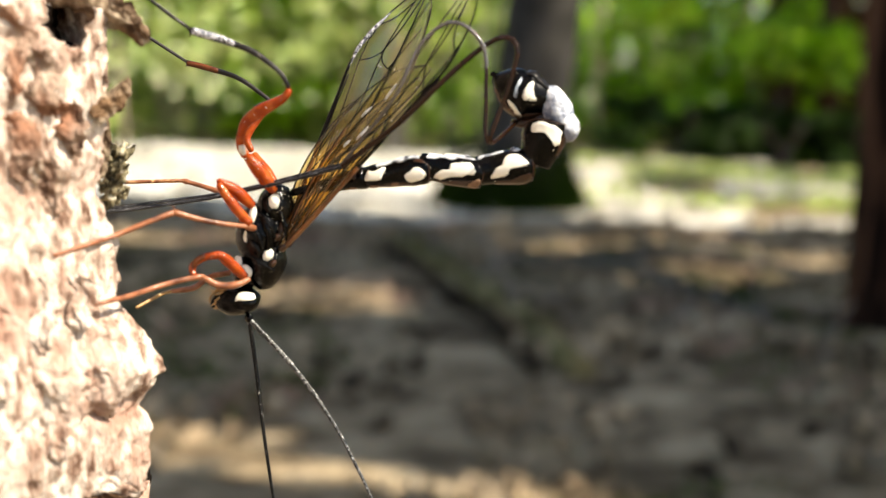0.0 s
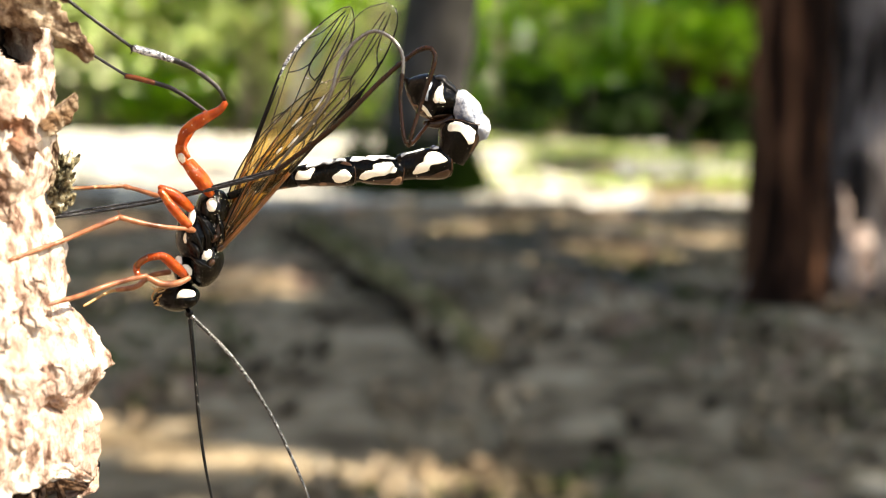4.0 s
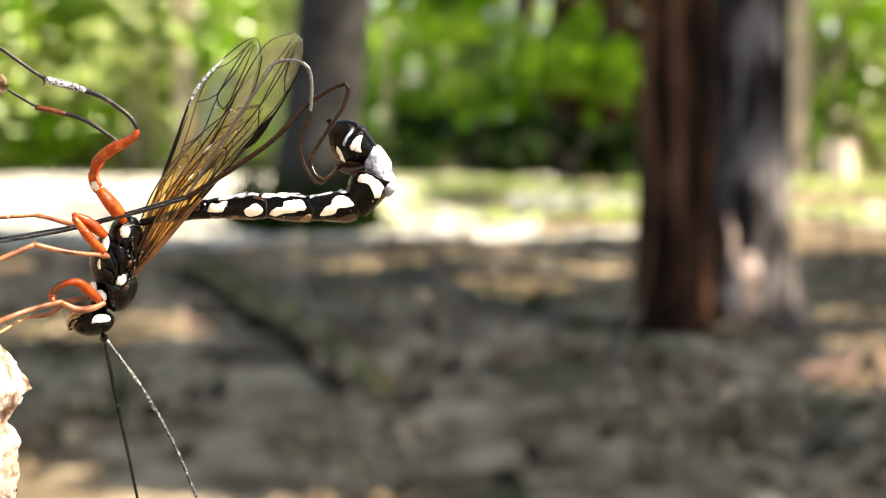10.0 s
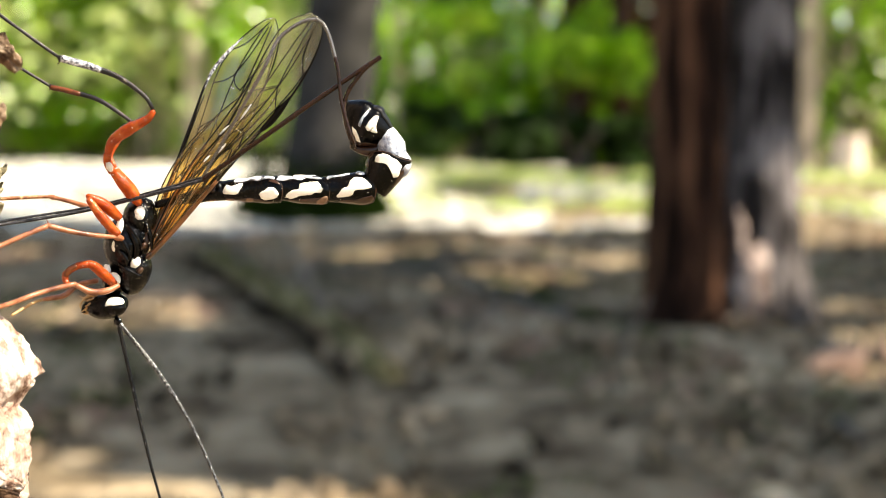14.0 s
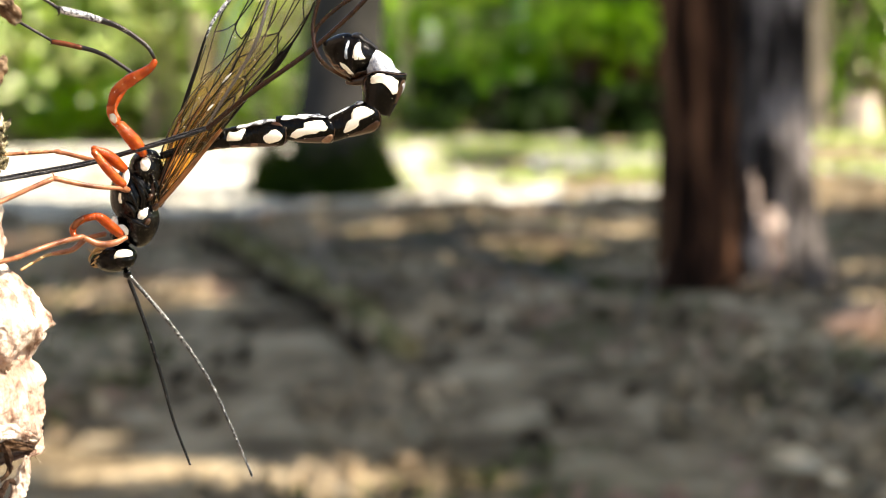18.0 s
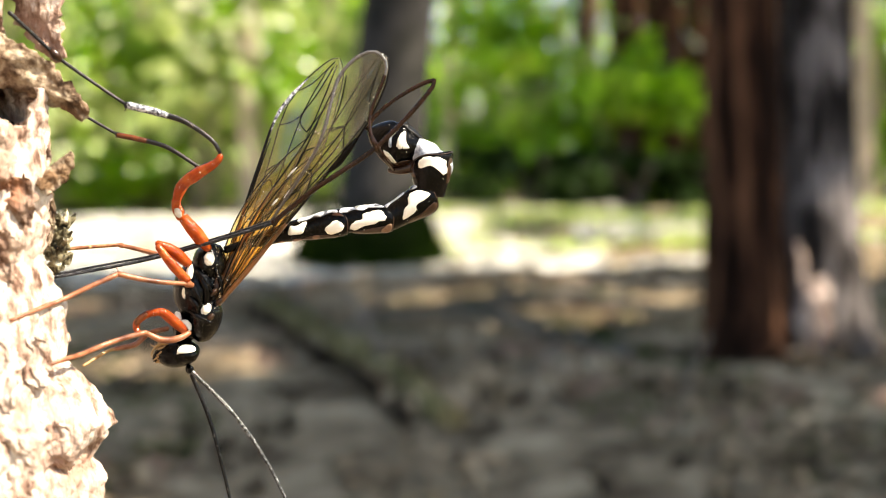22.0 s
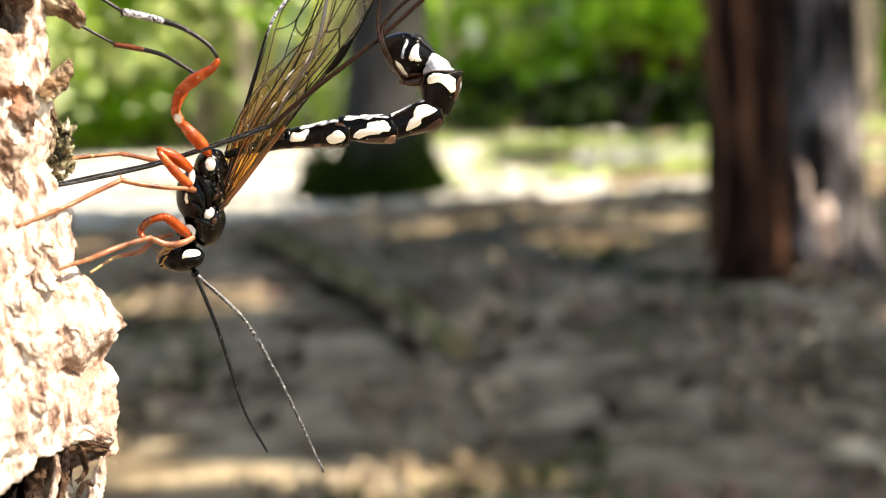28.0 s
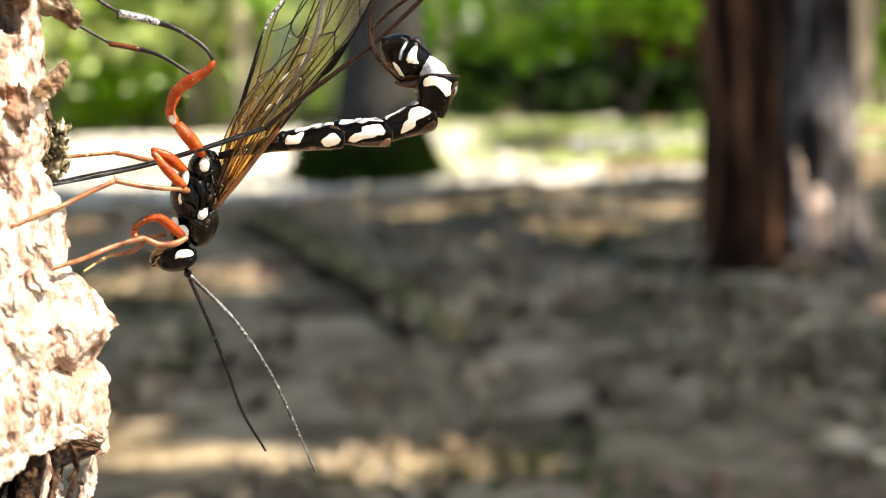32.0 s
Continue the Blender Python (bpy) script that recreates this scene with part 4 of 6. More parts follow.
RING_TWO = [
    (0, side_pose(520.7, 406.3, 10.5)), (0.5, side_pose(525.4, 410.8, 6.9)), (1, side_pose(523.1, 408.2, 10.9)), (1.5, side_pose(523.2, 412.8, 7.6)), (2, side_pose(518.9, 399.5, 10.3)), (2.5, side_pose(524.7, 409.0, 6.8)),
    (3, side_pose(519.1, 398.4, 8.7)), (3.5, side_pose(522.7, 406.9, 4.2)), (4, side_pose(519.3, 397.3, 7.2)), (4.5, side_pose(520.8, 404.7, 1.6)), (5, side_pose(519.5, 396.1, 5.6)), (5.5, side_pose(520.7, 406.1, 1.7)),
    (6, side_pose(516.9, 395.9, 5.4)), (6.5, side_pose(520.9, 406.2, 3.7)), (7, side_pose(521.2, 400.6, 4.8)), (7.5, side_pose(521.9, 401.4, 3.0)), (8, side_pose(519.4, 406.6, 2.7)), (8.5, side_pose(516.8, 400.4, 4.6)),
    (9, side_pose(522.8, 411.4, 4.4)), (9.5, side_pose(520.8, 401.6, 6.4)), (10, side_pose(521.7, 409.4, 4.1)), (10.5, side_pose(515.8, 401.5, 6.5)), (11, side_pose(520.7, 408.7, 2.3)), (11.5, side_pose(519.4, 402.2, 6.9)),
    (12, side_pose(520.1, 412.4, 6.0)), (12.5, side_pose(516.1, 397.4, 5.8)), (13, side_pose(519.1, 405.6, 3.2)), (13.5, side_pose(519.5, 404.1, 7.3)), (14, side_pose(520.1, 408.1, 2.4)), (14.5, side_pose(517.4, 405.8, 7.9)),
    (15, side_pose(518.6, 404.3, 3.3)), (15.5, side_pose(518.1, 406.2, 7.2)), (16, side_pose(517.1, 400.5, 4.1)), (16.5, side_pose(518.9, 406.6, 6.5)), (17, side_pose(515.6, 396.7, 5.0)), (17.5, side_pose(518.2, 401.6, 3.5)),
    (18, side_pose(517.8, 405.3, 5.9)), (18.5, side_pose(519.6, 414.6, 11.5)), (19, side_pose(520.5, 415.4, 8.2)), (19.5, side_pose(514.5, 412.3, 7.6)), (20, side_pose(512.6, 407.9, 8.4)), (20.5, side_pose(516.0, 412.2, 6.6)),
    (21, side_pose(514.6, 408.3, 11.7)), (21.5, side_pose(516.2, 411.2, 7.8)), (22, side_pose(512.4, 405.8, 10.0)), (22.5, side_pose(515.4, 415.1, 9.0)), (23, side_pose(514.3, 411.5, 10.7)), (23.5, side_pose(516.0, 415.9, 8.5)),
    (24, side_pose(513.9, 410.3, 12.2)), (24.5, side_pose(517.4, 416.7, 10.8)), (25, side_pose(514.4, 407.9, 10.2)), (25.5, side_pose(515.5, 411.4, 9.0)), (26, side_pose(515.3, 409.1, 8.2)), (26.5, side_pose(516.2, 409.4, 5.4)),
    (27, side_pose(516.1, 410.2, 6.2)), (27.5, side_pose(516.9, 407.4, 1.9)), (28, side_pose(517.0, 411.3, 4.1)), (28.5, side_pose(517.3, 414.6, 5.8)), (29, side_pose(517.2, 414.4, 3.6)), (29.5, side_pose(515.6, 408.0, 4.0)),
    (30, side_pose(516.8, 411.8, 4.1)), (30.5, side_pose(517.2, 414.2, 5.7)), (31, side_pose(517.3, 413.0, 4.8)), (31.5, side_pose(517.1, 413.0, 4.6)), (32, side_pose(518.9, 412.4, 4.9))]
RING_THREE = [
    (0, side_pose(618.1, 384.4, -3.9)), (0.5, side_pose(623.6, 397.7, -8.2)), (1, side_pose(620.2, 386.4, -5.2)), (1.5, side_pose(617.7, 400.4, -7.6)), (2, side_pose(614.8, 378.4, -1.5)), (2.5, side_pose(621.9, 397.6, -7.3)),
    (3, side_pose(614.7, 380.1, -0.4)), (3.5, side_pose(618.6, 399.5, -6.8)), (4, side_pose(614.6, 381.7, 0.6)), (4.5, side_pose(615.4, 401.4, -6.4)), (5, side_pose(614.4, 383.4, 1.6)), (5.5, side_pose(615.5, 404.8, -3.1)),
    (6, side_pose(611.3, 383.5, 2.0)), (6.5, side_pose(614.9, 400.8, -3.7)), (7, side_pose(616.9, 389.4, 1.2)), (7.5, side_pose(617.1, 394.0, 0.0)), (8, side_pose(614.1, 402.8, -2.4)), (8.5, side_pose(611.1, 387.6, -0.2)),
    (9, side_pose(617.4, 404.0, -4.6)), (9.5, side_pose(618.3, 387.2, -1.4)), (10, side_pose(616.7, 402.2, -2.5)), (10.5, side_pose(610.2, 386.8, 1.3)), (11, side_pose(615.4, 403.2, -3.5)), (11.5, side_pose(616.0, 389.3, 2.5)),
    (12, side_pose(615.2, 403.3, -1.8)), (12.5, side_pose(608.3, 383.4, 4.8)), (13, side_pose(613.4, 398.3, -1.2)), (13.5, side_pose(614.5, 388.9, 1.9)), (14, side_pose(615.0, 402.1, -1.0)), (14.5, side_pose(610.3, 390.2, 3.1)),
    (15, side_pose(613.3, 395.8, -0.1)), (15.5, side_pose(611.9, 391.6, 1.3)), (16, side_pose(611.6, 389.4, 0.7)), (16.5, side_pose(613.5, 393.0, -0.6)), (17, side_pose(609.9, 383.1, 1.5)), (17.5, side_pose(612.6, 391.1, 1.0)),
    (18, side_pose(614.8, 388.8, -1.2)), (18.5, side_pose(611.2, 397.1, 1.9)), (19, side_pose(613.7, 400.5, -1.9)), (19.5, side_pose(608.1, 396.0, -0.9)), (20, side_pose(603.7, 391.3, -0.2)), (20.5, side_pose(609.3, 400.5, -3.6)),
    (21, side_pose(606.3, 387.4, 0.3)), (21.5, side_pose(608.5, 398.2, -1.8)), (22, side_pose(603.3, 387.0, 2.9)), (22.5, side_pose(607.4, 399.4, -3.0)), (23, side_pose(608.4, 392.9, -0.7)), (23.5, side_pose(608.5, 401.9, -1.7)),
    (24, side_pose(604.8, 388.6, 2.9)), (24.5, side_pose(609.8, 400.2, -2.3)), (25, side_pose(607.4, 388.2, 1.2)), (25.5, side_pose(607.8, 395.4, -1.9)), (26, side_pose(609.6, 391.3, -0.2)), (26.5, side_pose(611.4, 396.6, -2.4)),
    (27, side_pose(611.8, 394.3, -1.6)), (27.5, side_pose(615.0, 397.9, -3.0)), (28, side_pose(614.1, 397.3, -3.0)), (28.5, side_pose(614.4, 399.3, -2.2)), (29, side_pose(614.4, 402.9, -4.3)), (29.5, side_pose(611.7, 393.0, -1.7)),
    (30, side_pose(614.0, 398.1, -2.1)), (30.5, side_pose(614.2, 399.1, -1.5)), (31, side_pose(614.4, 399.2, -1.5)), (31.5, side_pose(614.1, 399.6, -0.9)), (32, side_pose(616.0, 399.3, -1.3))]
RING_FOUR = [
    (0, side_pose(710.0, 385.7, 9.5)), (0.5, side_pose(713.1, 415.5, -1.1)), (1, side_pose(714.9, 386.4, 6.2)), (1.5, side_pose(708.5, 415.3, -0.1)), (2, side_pose(707.1, 373.0, 10.6)), (2.5, side_pose(712.9, 413.1, -1.0)),
    (3, side_pose(708.6, 373.1, 9.7)), (3.5, side_pose(709.8, 415.4, -3.0)), (4, side_pose(710.1, 373.1, 8.8)), (4.5, side_pose(706.8, 417.7, -5.1)), (5, side_pose(711.6, 373.2, 7.9)), (5.5, side_pose(708.0, 418.4, -3.7)),
    (6, side_pose(706.5, 370.9, 10.9)), (6.5, side_pose(709.3, 408.7, -2.9)), (7, side_pose(716.1, 378.2, 7.7)), (7.5, side_pose(715.0, 386.2, 6.7)), (8, side_pose(709.1, 409.3, -0.0)), (8.5, side_pose(705.9, 374.8, 8.5)),
    (9, side_pose(711.2, 414.0, -3.1)), (9.5, side_pose(714.3, 378.5, 7.7)), (10, side_pose(709.7, 405.0, 3.9)), (10.5, side_pose(702.8, 371.7, 13.3)), (11, side_pose(707.8, 413.3, -1.5)), (11.5, side_pose(711.1, 377.1, 9.6)),
    (12, side_pose(708.1, 408.3, 1.6)), (12.5, side_pose(700.5, 360.7, 13.5)), (13, side_pose(707.8, 398.5, 2.8)), (13.5, side_pose(709.9, 371.7, 11.2)), (14, side_pose(709.0, 401.1, 3.2)), (14.5, side_pose(701.6, 369.9, 14.5)),
    (15, side_pose(707.9, 393.1, 9.5)), (15.5, side_pose(705.3, 381.9, 16.2)), (16, side_pose(706.8, 385.1, 15.8)), (16.5, side_pose(709.0, 393.9, 17.8)), (17, side_pose(705.8, 377.1, 22.1)), (17.5, side_pose(710.1, 384.5, 20.8)),
    (18, side_pose(709.4, 388.8, 19.4)), (18.5, side_pose(706.3, 398.9, 22.2)), (19, side_pose(709.1, 408.1, 22.8)), (19.5, side_pose(701.6, 395.7, 27.9)), (20, side_pose(697.4, 390.9, 27.9)), (20.5, side_pose(701.8, 413.6, 17.8)),
    (21, side_pose(701.7, 385.1, 24.2)), (21.5, side_pose(703.6, 408.8, 21.2)), (22, side_pose(696.7, 379.3, 28.4)), (22.5, side_pose(700.8, 414.4, 22.1)), (23, side_pose(704.6, 392.2, 25.7)), (23.5, side_pose(701.1, 413.3, 19.9)),
    (24, side_pose(697.8, 380.6, 29.4)), (24.5, side_pose(703.6, 412.1, 19.9)), (25, side_pose(702.8, 383.4, 27.1)), (25.5, side_pose(700.6, 403.6, 23.6)), (26, side_pose(704.4, 387.6, 23.9)), (26.5, side_pose(704.1, 401.6, 19.1)),
    (27, side_pose(706.0, 391.7, 20.7)), (27.5, side_pose(707.6, 399.5, 14.7)), (28, side_pose(707.6, 395.9, 17.5)), (28.5, side_pose(707.3, 396.9, 17.4)), (29, side_pose(707.2, 407.2, 14.7)), (29.5, side_pose(705.0, 390.4, 19.6)),
    (30, side_pose(707.2, 393.7, 18.2)), (30.5, side_pose(708.3, 395.5, 18.8)), (31, side_pose(707.5, 394.6, 18.1)), (31.5, side_pose(707.5, 394.2, 18.4)), (32, side_pose(709.3, 394.3, 19.7))]
RING_FIVE = [
    (0, side_pose(798.0, 360.6, 73.6)), (0.5, side_pose(808.1, 416.4, 60.9)), (1, side_pose(804.2, 363.2, 73.9)), (1.5, side_pose(799.0, 412.1, 62.4)), (2, side_pose(792.6, 343.7, 75.5)), (2.5, side_pose(804.2, 412.8, 58.7)),
    (3, side_pose(793.1, 346.0, 73.4)), (3.5, side_pose(797.8, 421.7, 51.8)), (4, side_pose(793.7, 348.3, 71.2)), (4.5, side_pose(791.4, 430.5, 44.9)), (5, side_pose(794.3, 350.6, 69.1)), (5.5, side_pose(789.8, 427.1, 44.7)),
    (6, side_pose(783.0, 345.4, 66.6)), (6.5, side_pose(794.8, 414.5, 48.0)), (7, side_pose(797.2, 356.7, 64.9)), (7.5, side_pose(794.8, 365.3, 65.0)), (8, side_pose(790.7, 407.5, 52.7)), (8.5, side_pose(783.1, 353.6, 67.3)),
    (9, side_pose(794.9, 418.1, 48.4)), (9.5, side_pose(794.1, 357.9, 64.5)), (10, side_pose(792.4, 396.2, 58.9)), (10.5, side_pose(779.1, 343.3, 73.5)), (11, side_pose(790.9, 414.6, 48.0)), (11.5, side_pose(794.2, 355.4, 70.2)),
    (12, side_pose(789.0, 403.7, 52.9)), (12.5, side_pose(774.9, 330.8, 73.2)), (13, side_pose(791.2, 393.3, 55.3)), (13.5, side_pose(787.6, 345.1, 73.6)), (14, side_pose(793.6, 390.8, 62.7)), (14.5, side_pose(773.2, 340.4, 74.3)),
    (15, side_pose(789.5, 371.7, 68.1)), (15.5, side_pose(781.7, 348.8, 73.3)), (16, side_pose(785.4, 352.6, 73.5)), (16.5, side_pose(790.1, 357.1, 72.4)), (17, side_pose(781.3, 333.5, 79.0)), (17.5, side_pose(787.3, 341.3, 81.2)),
    (18, side_pose(788.1, 350.5, 75.6)), (18.5, side_pose(786.7, 362.2, 75.3)), (19, side_pose(789.2, 370.2, 74.5)), (19.5, side_pose(771.8, 349.9, 78.9)), (20, side_pose(768.1, 346.6, 80.1)), (20.5, side_pose(784.5, 386.3, 73.9)),
    (21, side_pose(775.9, 344.5, 83.5)), (21.5, side_pose(783.0, 374.8, 74.8)), (22, side_pose(764.1, 332.3, 86.6)), (22.5, side_pose(782.8, 382.8, 73.7)), (23, side_pose(776.7, 349.8, 84.0)), (23.5, side_pose(778.7, 382.5, 75.7)),
    (24, side_pose(763.1, 332.8, 87.6)), (24.5, side_pose(783.5, 382.2, 76.8)), (25, side_pose(767.8, 337.6, 88.4)), (25.5, side_pose(774.4, 366.5, 79.4)), (26, side_pose(772.4, 346.1, 85.3)), (26.5, side_pose(778.3, 369.3, 77.8)),
    (27, side_pose(777.0, 354.6, 82.2)), (27.5, side_pose(782.3, 372.0, 76.3)), (28, side_pose(781.5, 363.0, 79.1)), (28.5, side_pose(781.0, 363.4, 77.6)), (29, side_pose(785.5, 381.3, 74.0)), (29.5, side_pose(777.3, 355.7, 80.5)),
    (30, side_pose(781.3, 359.5, 79.6)), (30.5, side_pose(782.1, 360.6, 79.1)), (31, side_pose(782.9, 362.1, 79.4)), (31.5, side_pose(781.6, 361.3, 77.9)), (32, side_pose(782.5, 359.9, 76.4))]
END_ROWS = [
    (0, side_pose(773.7, 261.0, 163.7)), (0.5, side_pose(821.8, 312.3, 147.4)), (1, side_pose(775.4, 261.8, 167.9)), (1.5, side_pose(808.1, 306.2, 141.4)), (2, side_pose(760.0, 247.9, 169.5)), (2.5, side_pose(817.5, 307.9, 147.7)),
    (3, side_pose(760.2, 249.3, 167.5)), (3.5, side_pose(815.4, 319.1, 143.3)), (4, side_pose(760.3, 250.6, 165.5)), (4.5, side_pose(813.2, 330.4, 139.0)), (5, side_pose(760.4, 252.0, 163.5)), (5.5, side_pose(809.4, 324.0, 141.0)),
    (6, side_pose(749.8, 250.3, 161.4)), (6.5, side_pose(807.5, 310.9, 143.9)), (7, side_pose(765.0, 253.7, 157.8)), (7.5, side_pose(763.0, 262.1, 159.9)), (8, side_pose(794.9, 302.2, 145.9)), (8.5, side_pose(745.7, 257.3, 161.3)),
    (9, side_pose(805.7, 312.7, 145.3)), (9.5, side_pose(758.4, 257.4, 161.2)), (10, side_pose(781.7, 288.5, 149.9)), (10.5, side_pose(736.3, 250.3, 163.3)), (11, side_pose(801.3, 310.0, 143.8)), (11.5, side_pose(750.8, 257.5, 164.7)),
    (12, side_pose(788.1, 298.2, 145.9)), (12.5, side_pose(727.4, 242.8, 164.5)), (13, side_pose(782.0, 289.9, 154.4)), (13.5, side_pose(735.8, 255.3, 169.6)), (14, side_pose(777.2, 284.9, 149.5)), (14.5, side_pose(726.8, 251.1, 166.1)),
    (15, side_pose(762.7, 271.5, 156.0)), (15.5, side_pose(742.1, 257.1, 166.3)), (16, side_pose(748.2, 258.0, 162.4)), (16.5, side_pose(757.3, 263.0, 166.6)), (17, side_pose(733.7, 244.6, 168.9)), (17.5, side_pose(738.7, 250.0, 168.5)),
    (18, side_pose(746.5, 259.7, 170.8)), (18.5, side_pose(751.4, 271.3, 169.5)), (19, side_pose(755.4, 276.9, 169.5)), (19.5, side_pose(728.2, 262.7, 163.8)), (20, side_pose(720.6, 261.6, 167.6)), (20.5, side_pose(762.3, 287.3, 163.8)),
    (21, side_pose(726.4, 258.5, 166.2)), (21.5, side_pose(752.8, 278.8, 160.5)), (22, side_pose(708.3, 251.5, 166.3)), (22.5, side_pose(757.2, 287.6, 163.3)), (23, side_pose(725.2, 263.6, 168.6)), (23.5, side_pose(755.0, 284.2, 158.4)),
    (24, side_pose(705.5, 255.8, 166.0)), (24.5, side_pose(755.5, 283.7, 158.4)), (25, side_pose(709.8, 258.2, 165.5)), (25.5, side_pose(737.8, 274.1, 160.5)), (26, side_pose(719.3, 263.1, 163.7)), (26.5, side_pose(740.7, 277.8, 160.8)),
    (27, side_pose(728.7, 268.0, 162.0)), (27.5, side_pose(743.7, 281.5, 161.1)), (28, side_pose(738.2, 272.9, 160.2)), (28.5, side_pose(738.6, 274.8, 159.3)), (29, side_pose(752.5, 287.6, 154.6)), (29.5, side_pose(728.8, 267.0, 159.3)),
    (30, side_pose(736.3, 270.3, 159.0)), (30.5, side_pose(738.8, 271.6, 160.6)), (31, side_pose(740.3, 272.0, 160.1)), (31.5, side_pose(741.3, 270.1, 157.6)), (32, side_pose(743.8, 268.8, 157.3))]
HALVES = [row[0] for row in END_ROWS]
STALK = q(400, 437)
RING_ONE = [(t, Matrix.Translation(STALK) @ pose(0, 0, 0, 0, -math.degrees(math.atan2((m.translation - STALK).z, (m.translation - STALK).x)), 0)) for t, m in RING_TWO]


def skin_rows(share, out):
    """The soft skin that bulges between the last ring and the end piece: a pose on the line between their outer rims."""
    rows = []
    for (t, a), (_, b) in zip(END_ROWS, RING_FIVE):
        p, r = a @ (Vector((-36, 0, -24)) * UNIT), b @ (Vector((52, 0, -30)) * UNIT)
        d = (r - p).normalized()
        side = Vector((-d.z, 0, d.x))
        if side.x < 0:
            side = -side
        c = p.lerp(r, share) + side * (out + float(np.interp(t, (0, 8, 13, 20), (7, 6, -3, -11)))) * UNIT
        rows.append((t, Matrix.Translation(c) @ pose(0, 0, 0, 0, -math.degrees(math.atan2(d.z, d.x)), 0)))
    return rows


# threads that bend are chains of short rigid links
def blend_shapes(shapes, t):
    ts = [s[0] for s in shapes]
    k = max(0, min(len(ts) - 2, sum(1 for a in ts if a <= t) - 1))
    s = min(max((t - ts[k]) / (ts[k + 1] - ts[k]), 0), 1)
    s = s * s * (3 - 2 * s)
    return [Vector(a).lerp(Vector(b), s) for a, b in zip(shapes[k][1], shapes[k + 1][1])]


def link_rows(points_at, n):
    """Rows of poses for n links, and their lengths."""
    rows, lengths = [[] for _ in range(n)], [0.0] * n
    for t in HALVES:
        pts = spline(points_at(t), n)
        for i in range(n):
            d = pts[i + 1] - pts[i]
            lengths[i] = max(lengths[i], d.length)
            rows[i].append((t, Matrix.Translation(pts[i]) @ d.to_track_quat("X", "Y").to_matrix().to_4x4()))
    return rows, lengths


MOVING = []


def thread(parent, points_at, n, radii, mat, sides=8, beads=False, tail=None, split=0.5):
    rows, lengths = link_rows(points_at, n)
    for i in range(n):
        r0, r1 = (float(np.interp((i + k) / n, np.linspace(0, 1, len(radii)), radii)) * UNIT for k in (0, 1))
        m = 12 if beads else 4
        xs = np.linspace(0, lengths[i] * 1.02, m + 1)
        rs = [r0 + (r1 - r0) * k / m for k in range(m + 1)]
        if beads:
            rs = [r * (0.92, 1.0, 1.0)[k % 3] for k, r in enumerate(rs)]
        ob = part("link", tube([Vector((x, 0, 0)) for x in xs], rs, sides, closed=i == n - 1), mat if tail is None or i < split * n else tail, parent)
        MOVING.append((ob, rows[i]))


# antennae: root, then the sweep at each time
A_ROOT, B_ROOT = (338, 650, 0.3), (341, 651, -0.2)
SWEEP_A = [(0, (17, 92), (32, 182), (48, 264), (63, 342)), (2, (15, 93), (29, 182), (45, 264), (61, 343)), (6, (9, 97), (15, 190), (27, 276), (48, 356)),
           (8, (13, 93), (26, 183), (37, 265), (46, 345)), (10, (19, 92), (39, 180), (57, 262), (73, 340)), (13, (21, 92), (41, 180), (62, 261), (83, 338)),
           (17, (31, 93), (58, 184), (82, 269), (114, 346)), (20, (33, 88), (55, 176), (71, 257), (87, 336)), (25, (38, 86), (63, 173), (87, 253), (112, 329)),
           (28, (32, 87), (57, 173), (80, 253), (116, 323)), (32, (35, 87), (65, 173), (92, 253), (131, 323))]
SWEEP_B = [(0, (79, 76), (145, 159), (196, 243), (240, 326)), (2, (81, 74), (143, 160), (190, 246), (230, 330)), (6, (81, 81), (145, 170), (193, 261), (232, 350)),
           (8, (77, 78), (139, 165), (189, 249), (230, 333)), (10, (66, 88), (120, 180), (160, 269), (196, 355)), (13, (70, 85), (127, 174), (170, 262), (207, 348)),
           (17, (73, 92), (135, 185), (178, 281), (214, 374)), (20, (75, 80), (136, 167), (180, 254), (220, 339)), (25, (79, 76), (135, 166), (172, 256), (203, 345)),
           (28, (80, 81), (134, 179), (176, 273), (214, 364)), (32, (79, 84), (139, 178), (181, 272), (218, 364))]
for root, sweep, d1, coat_of in ((A_ROOT, SWEEP_A, 0.5, ANTENNA), (B_ROOT, SWEEP_B, -0.4, SILVER_ANTENNA)):
    shapes = [(t, [q(*root)] + [q(root[0] + u, root[1] + v, root[2] + (d1 - root[2]) * (k + 1) / 4) for k, (u, v) in enumerate(pts)]) for t, *pts in sweep]
    ant = part("antenna", blob(q(root[0] - 2, root[1] - 3, root[2]), (6 * UNIT, 6 * UNIT, 8 * UNIT), 0), BLACK, wasp, "long thin black ringed antenna")
    thread(ant, lambda t, s=shapes: blend_shapes(s, t), 32, [4.3, 3.9, 3.5, 3.0, 2.3], coat_of, 8, True)

# drill: straight black shaft into the bark, brown loops that follow the abdomen's end
drill = limb("drill", [(70, 489, -3.4), (180, 470, -1.6), (275, 451, -0.6), (350, 431, -1.8), (420, 411, -2.2), (486, 390, -2.4)], [3.6, 3.7, 3.8, 3.8], SHAFT_BLACK, wasp, "straight black drill sheath entering the bark", 30)
limb("second_sheath", [(74, 484, -3.0), (180, 464, -1.2), (275, 446, -0.2), (350, 427, -1.4), (420, 406, -1.8), (486, 385, -2.0)], [2.7, 2.7, 2.8], SHAFT_BLACK, drill, "thin black sheath", 30)
